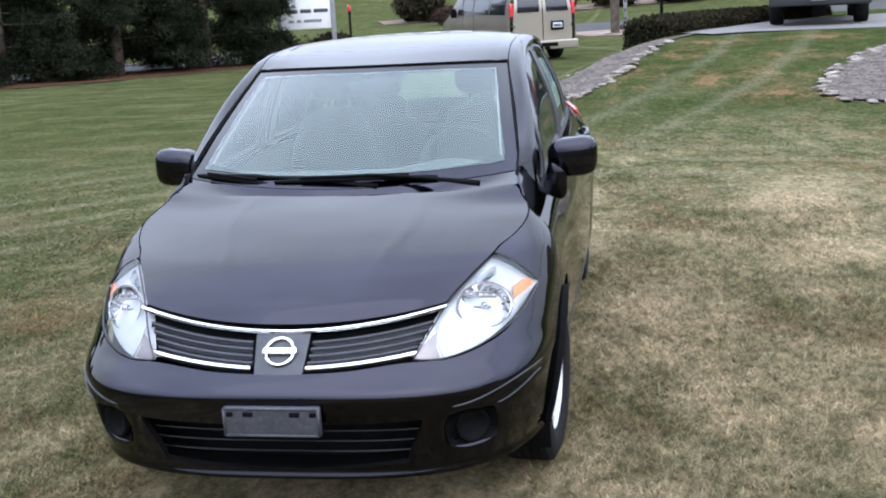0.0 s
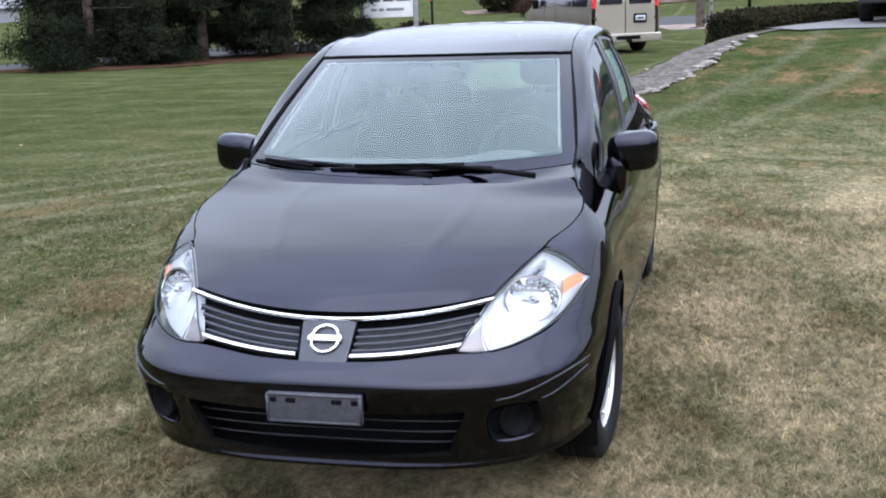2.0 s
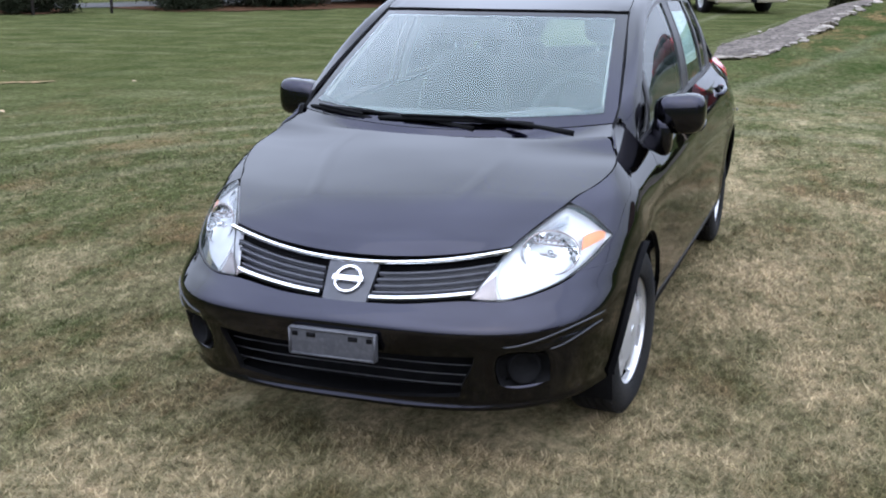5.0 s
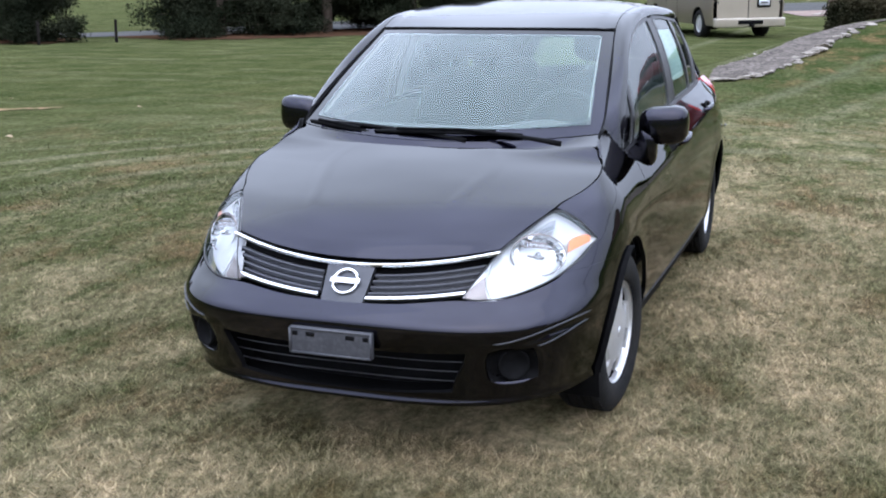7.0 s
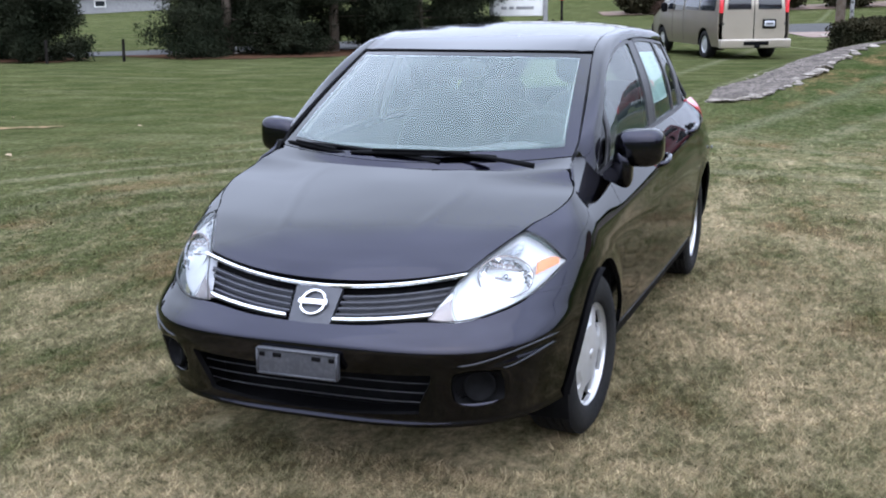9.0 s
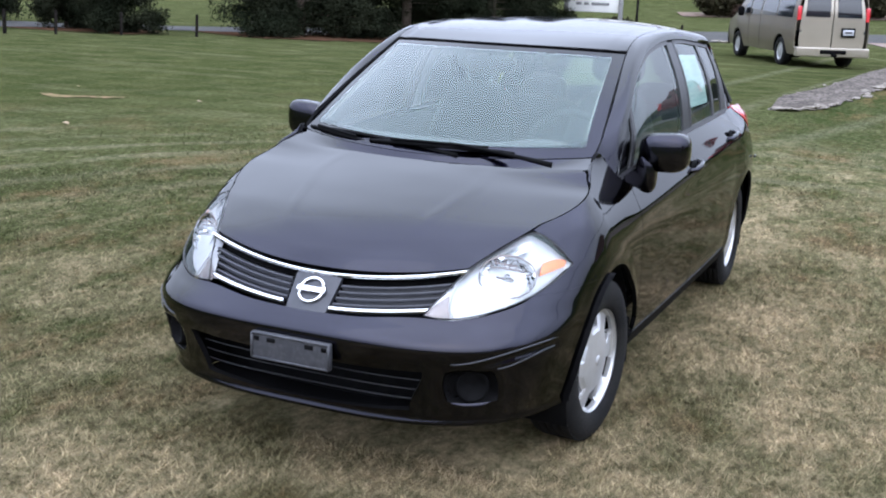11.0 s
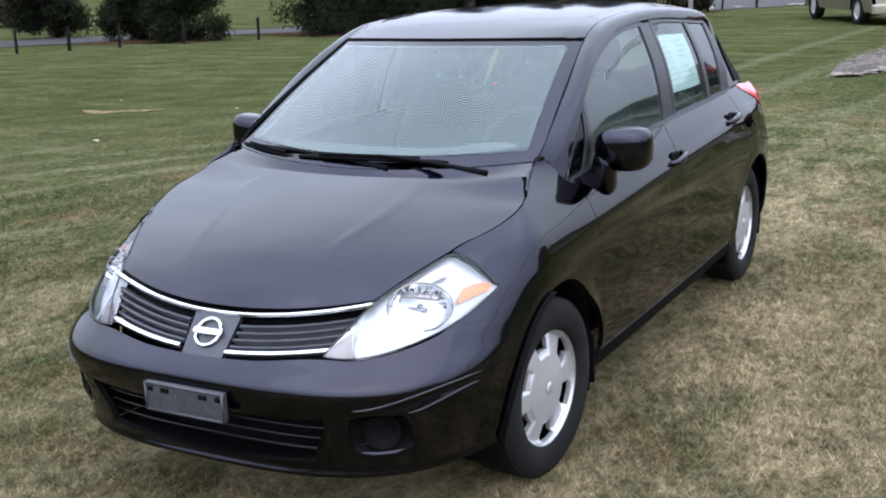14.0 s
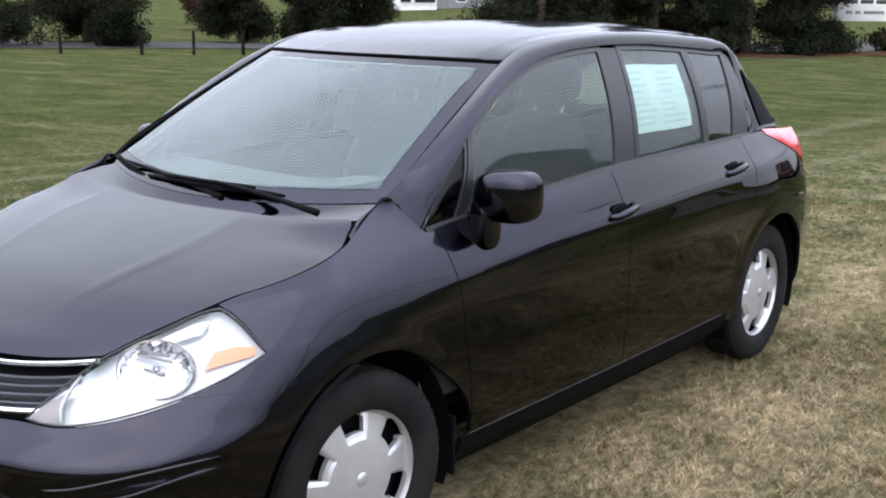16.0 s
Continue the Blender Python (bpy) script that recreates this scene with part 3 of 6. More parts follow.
    part("lamp_divider", tube([(s * p[0], p[1], p[2]) for p in pts], 0.004, 6), LAMP_WHITE, lamp)
    sheet("upper_reflector", lambda u, v: lamp_at(0.50 + 0.16 * u, 0.74 + 0.13 * v, 0.014), 8, 4, REFLECTOR, lamp, flange=0.008, mirror=s < 0)

# ---- sides, one set for each flank
door_front = profile((0.24, 0.45, 0.70, 0.88, 0.96), (1.345, 1.315, 1.262, 1.236, 1.228))
door_mid = profile((0.24, 0.60, 1.02), (2.205, 2.195, 2.185))
door_rear = profile((0.24, 0.33, 0.45, 0.58, 0.68, 0.78, 0.88, 1.02), (3.000, 3.015, 3.045, 3.105, 3.170, 3.225, 3.262, 3.285))
sill_top = lambda y: 0.296 + 0.012 * (y - 1.3)


def sculpt(y, z):
    """Low crease that runs up along the doors."""
    ridge = 0.80 + 0.045 * (y - 1.2)
    return 0.006 * math.exp(-((z - ridge) / 0.03) ** 2) * smooth(1.0, 1.4, y) * (1 - smooth(3.5, 3.9, y))


def flank(y, z):
    return np.array((skin_x(y, z) + sculpt(y, z), y, z))


NOSE_Z, NOSE_Y = [], []
for k in range(41):
    q = lamp_low_c(0.6 + 0.4 * k / 40)
    if q[1] > 0.655:
        NOSE_Z.append(q[1]), NOSE_Y.append(skin_y(q[0], q[1]))
for k in range(41):
    q = lamp_top_c(1.0 - 0.45 * k / 40)
    if q[1] > NOSE_Z[-1]:
        NOSE_Z.append(q[1]), NOSE_Y.append(skin_y(q[0], q[1]))
for k in range(1, 21):
    y = 0.500 + 0.105 * k / 20
    if seam_z(y) > NOSE_Z[-1]:
        NOSE_Z.append(seam_z(y)), NOSE_Y.append(y)


fender_top = profile((0.90, 1.0, 1.06, 1.114, 1.15, 1.19, 1.236), (0.946, 0.990, 1.018, 1.040, 0.992, 0.943, 0.935))


def fender_at(u, v):
    y0 = 0.600
    if u < 0.2:
        z = 0.664 + (seam_z(y0) - 0.664) * v
        left = float(np.interp(z, NOSE_Z, NOSE_Y)) + 0.003
        return flank(left + (y0 - left) * u / 0.2, z)
    y = y0 + (1.236 - y0) * (u - 0.2) / 0.8
    top = seam_z(y) if y < 0.90 else fender_top(y)
    lo = arch_bottom(y, 0.24)
    if y < 0.78:
        lo = max(lo, 0.664)
    z = lo + (top - lo) * v
    yy = y
    if u > 0.84:
        yy = y + (door_front(z) - 0.002 - 1.236) * smooth(0.84, 1.0, u)
    return flank(yy, z)


def door_panel(edge0, edge1, u, v, gap=0.0022):
    z0 = 0.30
    for _ in range(3):
        yb = edge0(0.6) + (edge1(0.6) - edge0(0.6)) * u
        lo, hi = sill_top(yb), belt_z(yb)
        z = lo + (hi - lo) * v
    y0, y1 = edge0(z) + gap, edge1(z) - gap
    return flank(y0 + (y1 - y0) * u, z)


def quarter_at(u, v):
    """Rear wing above the wheel opening."""
    yb = 3.25 + 0.93 * u
    hi = profile((3.0, 3.6, 3.80, 3.95, 4.2), (1.012, 1.012, 1.0, 0.93, 0.90))(yb)
    z = 0.676 + (hi - 0.676) * v
    y0 = door_rear(z) + 0.002
    return flank(y0 + (4.18 - y0) * u, z)


def arch_span(z):
    return math.sqrt(max(0.0, ARCHES[1][2] ** 2 - (z - 0.30) ** 2))


def quarter_front(u, v):
    z = 0.27 + 0.403 * v
    y0, y1 = door_rear(z) + 0.002, ARCHES[1][0] - arch_span(z)
    return flank(y0 + (y1 - y0) * u, z)


def quarter_back(u, v):
    z = 0.27 + 0.403 * v
    y0 = ARCHES[1][0] + arch_span(z)
    return flank(y0 + (4.18 - y0) * u, z)


# window lines
win_low = lambda y: np.array((side_table(y, belt_z(y)) - 0.012, y, belt_z(y) + 0.004))
frame_low = spline([(0.712, 1.168, 0.930), (0.708, 1.215, 0.975), (0.702, 1.30, 1.065), (0.674, 1.48, 1.205), (0.642, 1.66, 1.310), (0.625, 1.80, 1.362), (0.611, 1.99, 1.404),
                    (0.602, 2.25, 1.424), (0.599, 2.60, 1.422), (0.594, 2.98, 1.398), (0.584, 3.25, 1.376), (0.576, 3.45, 1.348), (0.622, 3.47, 1.20), (0.700, 3.44, 1.012)])
frame_top = spline([(0.652, 1.095, 1.030), (0.650, 1.150, 1.064), (0.636, 1.27, 1.132), (0.606, 1.48, 1.240), (0.556, 1.785, 1.388), (0.550, 1.93, 1.438), (0.546, 2.18, 1.463),
                    (0.545, 2.56, 1.468), (0.543, 3.00, 1.446), (0.538, 3.44, 1.402), (0.545, 3.57, 1.330), (0.575, 3.72, 1.195), (0.668, 3.80, 1.012)])
TOP_LINE = [frame_low(k / 120) for k in range(120)]
TOP_LINE = TOP_LINE[:1 + max(range(120), key=lambda k: TOP_LINE[k][1] if TOP_LINE[k][2] > 1.33 else 0)]
top_y, top_z, top_x = [p[1] for p in TOP_LINE], [p[2] for p in TOP_LINE], [p[0] for p in TOP_LINE]


def window_at(yb, yt, f, sink=0.010):
    """A point of the side glass: yb along the belt, yt along the upper line, f from belt to top."""
    lo = win_low(yb)
    hi = np.array((np.interp(yt, top_y, top_x), yt, np.interp(yt, top_y, top_z) - 0.012))
    p = lo + (hi - lo) * f
    p[0] += 0.022 * math.sin(math.pi * f) * min(1.0, (hi[2] - lo[2]) / 0.30) - sink
    return p


WINDOWS = (  # belt from, belt to, top from, top to
    ("front_quarter_glass", 1.190, 1.340, 1.240, 1.440, 0),
    ("front_door_glass", 1.375, 2.255, 1.475, 2.315, 1),
    ("rear_door_glass", 2.410, 2.965, 2.460, 2.965, 2),
    ("rear_quarter_glass", 2.995, 3.255, 3.000, 3.365, 3),
)

for s in (1, -1):
    mir = s < 0
    OUT = (0.0, 2.1, 0.6)
    fender = sheet("front_fender", fender_at, 80, 34, PAINT, car, "black front wing with rolled wheel opening", flange=0.018, mirror=mir, outward=OUT)
    fdoor = sheet("front_door", lambda u, v: door_panel(door_front, door_mid, u, v), 36, 36, PAINT, car, "black front door, closed", flange=0.02, mirror=mir, outward=OUT)
    rdoor = sheet("rear_door", lambda u, v: door_panel(door_mid, door_rear, u, v), 36, 36, PAINT, car, "black rear door, closed", flange=0.02, mirror=mir, outward=OUT)
    quarter = sheet("rear_quarter_panel", quarter_at, 48, 24, PAINT, car, "black rear wing", flange=0, mirror=mir, outward=OUT)
    sheet("wheel_arch_panel", quarter_front, 14, 28, PAINT, quarter, flange=0.016, mirror=mir, outward=OUT)
    sheet("rear_corner_panel", quarter_back, 28, 28, PAINT, quarter, flange=0.016, mirror=mir, outward=OUT)
    sheet("door_sill", lambda u, v: flank(1.30 + 1.75 * u, 0.165 + (sill_top(1.3 + 1.75 * u) - 0.173) * v) + np.array((0.004 - 0.05 * (1 - smooth(0, 0.55, v)), 0, 0)), 40, 10, BLACK, car, "dark plastic sill strip", flange=0.02, mirror=mir, outward=OUT)
    part("sill_seam", tube([(s * (flank(1.33 + 1.66 * k / 30, sill_top(1.33 + 1.66 * k / 30))[0] + 0.0015), 1.33 + 1.66 * k / 30, sill_top(1.33 + 1.66 * k / 30) - 0.003) for k in range(31)], 0.0018, 6), SEAM_GREY, car, "thin pale seam at the foot of the doors")
    sheet("wing_inner_rail", lambda u, v: (0.56 + (skin_x(0.80 + 0.13 * u, seam_z(0.80 + 0.13 * u)) - 0.563) * v, 0.80 + 0.13 * u, seam_z(0.80 + 0.13 * u) - 0.030 + 0.026 * v), 12, 4, PAINT, fender, flange=0, mirror=mir, outward=(0, 1, 0))
    shoulder_in = spline([(0.679, 0.926, 0.962), (0.668, 0.962, 0.984), (0.652, 1.000, 0.999), (0.650, 1.060, 1.015), (0.652, 1.130, 1.034)])
    sheet("wing_shoulder", lambda u, v: (lambda y, q: q * (1 - v) + np.array((skin_x(y, fender_top(y)), y, fender_top(y) - 0.002)) * v + np.array((0.004, 0, 0.008)) * math.sin(math.pi * v) * smooth(0, 0.3, u))(0.926 + 0.215 * u, shoulder_in(u)), 20, 10, PAINT, fender, flange=0.008, mirror=mir, outward=(0, 1, 0))
    rail = sheet("roof_side_frame", lambda u, v: frame_low(u) * (1 - v) + frame_top(u) * v + np.array((0.010, -0.002, 0.010)) * math.sin(math.pi * v) * smooth(0.0, 0.06, u) - np.array((0.005, -0.004, 0.004)) * (1 - smooth(0.0, 0.04, u)), 90, 10, PAINT, car, "black pillar and roof rail", flange=0.012, mirror=mir, outward=(0, 2.1, 0.9))
    parents = (fdoor, fdoor, rdoor, rdoor)
    for name, b0, b1, t0, t1, k in WINDOWS:
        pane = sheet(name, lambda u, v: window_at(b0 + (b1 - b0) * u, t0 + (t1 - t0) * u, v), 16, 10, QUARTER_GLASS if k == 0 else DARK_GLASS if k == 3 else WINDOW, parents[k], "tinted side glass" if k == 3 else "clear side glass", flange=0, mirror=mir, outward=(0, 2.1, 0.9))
        pane.visible_shadow = False
        # black frame round the pane
        w = 0.020 if k else 0.006

        def ring(u, v):
            a = u * 4
            k2, f = int(min(3, a)), a - int(min(3, a))
            corners = ((0, 0), (1, 0), (1, 1), (0, 1))
            c0, c1 = corners[k2], corners[(k2 + 1) % 4]
            q = (c0[0] + (c1[0] - c0[0]) * f, c0[1] + (c1[1] - c0[1]) * f)
            gx, gz = w / (b1 - b0), (0.055 if k else 0.03)
            r = (-gx + (1 + 2 * gx) * q[0], -gz + (1 + 1.6 * gz) * q[1])
            q = (gx * 0.5 + (1 - gx) * q[0], gz * 0.4 + (1 - 0.8 * gz) * q[1])
            m = (q[0] + (r[0] - q[0]) * v, q[1] + (r[1] - q[1]) * v)
            yb, yt = b0 + (b1 - b0) * m[0], t0 + (t1 - t0) * m[0]
            return window_at(yb, yt, m[1], 0.004)
        sheet("window_frame", ring, 48, 2, SATIN, parents[k], flange=0.008, mirror=mir, outward=(0, 2.1, 0.9))
    # pillar cover between the doors
    sheet("centre_pillar", lambda u, v: window_at(2.265 + 0.138 * u, 2.322 + 0.132 * u, v, 0.006), 4, 12, SATIN, car, flange=0.02, mirror=mir, outward=(0, 2.1, 0.9))
    sheet("rear_pillar_trim", lambda u, v: window_at(3.262 + 0.150 * u, 3.372 + 0.075 * u, v, 0.005), 4, 12, SATIN, rdoor, "satin black trim behind the rear side glass", flange=0.012, mirror=mir, outward=(0, 2.1, 0.9))
    sheet("belt_moulding", lambda u, v: win_low(1.20 + 2.21 * u) + np.array((0.010 - 0.008 * v, 0, -0.010 + 0.020 * v)), 40, 3, SATIN, car, flange=0.01, mirror=mir, outward=(0, 2.1, 0.6))
    # dark side edge of the rear glass, drawn as an opaque matte black sheet
    sheet("rear_wedge", lambda u, v: (lambda k, w: frame_low(k) * (1 - w) + frame_top(k) * w + np.array((0.013, 0.0, 0.011)) * math.sin(math.pi * w) ** 0.5 + np.array((0.003, 0.001, 0)))(0.900 + 0.094 * u, 0.34 + (0.52 * smooth(0, 0.45, u) + 0.06) * v), 14, 6, BLACK, quarter, "black wedge of rear glass behind the rear door", flange=0.004, mirror=mir, outward=(0, 2.1, 0.9))
    # door mirror
    bm = rounded((0.200, 0.130, 0.162), (s * 0.833, 1.445, 1.018), 3.4, 18, 32)
    for v in bm.verts:
        k = (v.co.x * s - 0.74) / 0.19
        v.co.z = 1.018 + (v.co.z - 1.018) * (0.92 + 0.10 * k) + 0.006 * k
        if v.co.y > 1.47:
            v.co.y = 1.47 + (v.co.y - 1.47) * 0.4
        v.co.y += 0.05 * max(0, k - 0.4) ** 1.5
    mirror_shell = part("mirror_shell", bm, PAINT, fdoor, "black door mirror shell")
    bm = rounded((0.165, 0.012, 0.126), (s * 0.840, 1.503, 1.018), 4, 12, 24)
    part("mirror_glass", bm, CHROME, mirror_shell, "mirror glass")
    bm = rounded((0.085, 0.085, 0.165), (s * 0.772, 1.422, 0.935), 3.2, 14, 24)
    part("mirror_foot", bm, PAINT, fdoor)
    # door handles
    for hy, hz, owner in ((2.165, 0.868, fdoor), (3.085, 0.910, rdoor)):
        hx = skin_x(hy, hz) + sculpt(hy, hz)
        pts = [(s * (hx + o), hy + d, hz + q) for d, o, q in ((-0.085, -0.006, -0.012), (-0.06, 0.020, -0.010), (0.0, 0.028, -0.001), (0.055, 0.024, 0.008), (0.085, -0.004, 0.011))]
        bm = tube(pts, 0.0135, 10, taper=(0.8, 1, 1.1, 1, 0.9))
        handle = part("door_handle", bm, PAINT, owner, "black pull handle")
        bm = rounded((0.014, 0.105, 0.050), (s * (hx - 0.002), hy - 0.015, hz + 0.006), 2.4, 10, 20)
        part("handle_recess", bm, BLACK, handle)
    # mud flap and wheel housing
    part("mud_flap", box((0.17, 0.012, 0.19), (s * 0.705, 1.262, 0.275), 0.005, 2), BLACK, car)
    for yc in (0.868, 3.475):
        bm = bmesh.new()
        rows = []
        for k in range(25):
            a = math.pi * (-0.12 + 1.24 * k / 24)
            rows.append([bm.verts.new((s * xx, yc + 0.377 * math.cos(a), 0.30 + 0.377 * math.sin(a))) for xx in (0.42, 0.785)])
        for r0, r1 in zip(rows, rows[1:]):
            bm.faces.new((r0[0], r0[1], r1[1], r1[0]))
        bm.faces.new([r[0] for r in rows])
        part("wheel_housing", bm, BLACK, car)
    # tail lamp
    tail = sheet("tail_lamp", lambda u, v: flank(3.565 + 0.435 * u, (1.004 - 0.178 * u) * (1 - v) + (1.022 - 0.028 * u) * v) + np.array((0.014 * math.sin(math.pi * v) * smooth(0, 0.4, u) + 0.004 - 0.005 * v * v, 0, 0)), 20, 14, RED_LENS, car, "red wrap-round tail lamp", flange=0.02, mirror=mir, outward=(0, 2.1, 0.6))
    part("side_marker", rounded((0.012, 0.05, 0.016), (s * (skin_x(3.72, 0.72) + 0.012), 3.72, 0.725), 2.5, 8, 14), SATIN, quarter)

# roof
roof_mid = profile((1.60, 1.76, 1.98, 2.30, 2.70, 3.20, 3.74), (1.402, 1.438, 1.469, 1.490, 1.493, 1.478, 1.430))
roof_edge = [(p[1], p[0] - 0.004, p[2]) for p in (frame_top(0.05 + 0.85 * k / 40) for k in range(41))]
edge_y = [e[0] for e in roof_edge]


def roof_at(u, v):
    a = 2 * u - 1
    ym = 1.612 + (3.74 - 1.612) * v
    ye = 1.800 + (3.46 - 1.800) * v
    xe, ze = np.interp(ye, edge_y, [e[1] for e in roof_edge]), np.interp(ye, edge_y, [e[2] for e in roof_edge])
    k = abs(a)
    y = ym + (ye - ym) * k**2
    zm = roof_mid(ym)
    rib = -0.004 * math.exp(-((k - 0.93) / 0.02) ** 2)
    return (a * xe, y, zm + (ze - zm) * k**2.6 + rib)


sheet("roof", roof_at, 48, 40, PAINT, car, "black roof skin", flange=0.012, outward=(0, 2.4, 0.6))

# windscreen: clear middle and black border
scr_low = lambda a: np.array((0.652 * a, 0.925 + 0.182 * a * a, 0.998 + 0.028 * a * a))
scr_top = lambda a: np.array((0.552 * a, 1.598 + 0.190 * a * a, 1.399 - 0.014 * abs(a) ** 2.4))


def screen_at(a, v, sink=0.0):
    p = scr_low(a) * (1 - v) + scr_top(a) * v
    return p + np.array((0, -0.50, 0.86)) * (0.022 * math.sin(math.pi * v) * (1 - 0.55 * a * a) - sink)


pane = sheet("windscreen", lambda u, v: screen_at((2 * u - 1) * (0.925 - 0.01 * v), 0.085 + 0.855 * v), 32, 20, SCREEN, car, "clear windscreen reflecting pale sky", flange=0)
pane.visible_shadow = False
for s in (1, -1):
    sheet("screen_border", lambda u, v: screen_at(s * (0.915 + 0.083 * u), 0.004 + 0.99 * v, 0.0015), 3, 24, PAINT, pane, "black screen border", flange=0.006)
sheet("screen_border", lambda u, v: screen_at(1.83 * (u - 0.5), 0.004 + 0.090 * v + 0.05 * v * abs(2 * u - 1) ** 9, 0.0015), 60, 4, PAINT, pane, flange=0.006)
sheet("screen_border", lambda u, v: screen_at(1.83 * (u - 0.5), 0.93 + 0.066 * v, 0.0015), 30, 3, PAINT, pane, flange=0.006)
cowl_brow = lambda a: np.array((0.650 * a, 0.866 + 0.122 * a * a, 0.950 + 0.042 * a * a))
sheet("cowl_panel", lambda u, v: (lambda a: cowl_brow(a) * (1 - v) + (scr_low(a) + np.array((0, 0.004, -0.002))) * v - np.array((0, 0, 0.012 * (1 - a * a))) * math.sin(math.pi * v))(2.01 * u - 1.005), 40, 8, PAINT, car, "black cowl panel", flange=0.03)
seal = [screen_at(2 * k / 30 - 1, 1.004, -0.002) for k in range(31)]
part("screen_seal", tube(seal, 0.0036, 8), BLACK, car)
for s in (1, -1):
    part("screen_seal", tube([screen_at(s * 1.004, 0.14 + 0.86 * k / 20, -0.001) for k in range(21)], 0.0055, 8), BLACK, car)
# wipers
for ends, hold, foot in (([(-0.262, 0.976, 1.022), (0.05, 0.950, 1.030), (0.36, 0.990, 1.026)], 0.58, (0.520, 0.966, 1.000)),
                         ([(-0.614, 1.106, 1.036), (-0.44, 1.030, 1.026), (-0.280, 0.985, 1.012)], 0.45, (0.140, 0.940, 1.002))):
    run = spline(ends)
    pts = [run(k / 12) for k in range(13)]
    wiper = part("wiper_blade", tube(pts, 0.0085, 8, taper=[0.6] + [1] * 11 + [0.6]), BLACK, car, "black wiper blade")
    mid, foot = run(hold) + np.array((0, -0.006, 0.016)), np.array(foot)
    arm = [foot + (mid - foot) * k / 8 + np.array((0, -0.004, 0.006)) * math.sin(math.pi * k / 8) for k in range(9)]
    part("wiper_arm", tube(arm, 0.0075, 8, taper=(1.5, 1.4, 1.2, 1, 1, 0.9, 0.9, 0.8, 0.7)), BLACK, wiper)
    part("blade_spine", tube([p + np.array((0, -0.005, 0.013)) for p in pts[2:11]], 0.006, 6), BLACK, wiper)

# tailgate, rear bumper and floor close the shell
rear_mid = spline([(0, 3.75, 1.428), (0, 3.90, 1.37), (0, 4.04, 1.15), (0, 4.12, 0.98), (0, 4.21, 0.80), (0, 4.26, 0.60), (0, 4.24, 0.40), (0, 4.18, 0.27)])
rear_edge = spline([(0.530, 3.47, 1.395), (0.540, 3.58, 1.325), (0.575, 3.735, 1.185), (0.660, 3.81, 1.01), (0.69, 3.98, 0.88), (0.69, 4.10, 0.62), (0.68, 4.14, 0.42), (0.66, 4.10, 0.27)])


def rear_at(u, v):
    a = 2 * u - 1
    m, e = rear_mid(v), rear_edge(v)
    return (a * e[0], m[1] + (e[1] - m[1]) * abs(a) ** 2.6, m[2] + (e[2] - m[2]) * abs(a) ** 2.2)


gate = sheet("tailgate", rear_at, 32, 40, PAINT, car, "black tailgate", flange=0.01, skip=lambda u, v: abs(2 * u - 1) < 0.88 and 0.10 < v < 0.40)
rear_glass = sheet("rear_window", lambda u, v: np.array(rear_at(0.05 + 0.90 * u, 0.09 + 0.32 * v)) + np.array((0, -0.006, 0)), 20, 10, WINDOW, gate, "rear window glass", flange=0)
rear_glass.visible_shadow = False
for s in (1, -1):
    part("luggage_side_trim", box((0.05, 0.50, 0.34), (s * 0.595, 3.66, 0.875), 0.02, 2), BLACK, car, "dark trim inside the luggage space")
part("rear_closing_panel", box((1.30, 0.28, 0.62), (0, 4.02, 0.56), 0.04, 2), BLACK, car)
part("underbody", box((1.24, 3.55, 0.10), (0, 2.15, 0.265), 0.03, 2), BLACK, car)
part("engine_bay_cover", box((0.84, 0.56, 0.40), (0, 0.66, 0.42), 0.05, 2), BLACK, car)

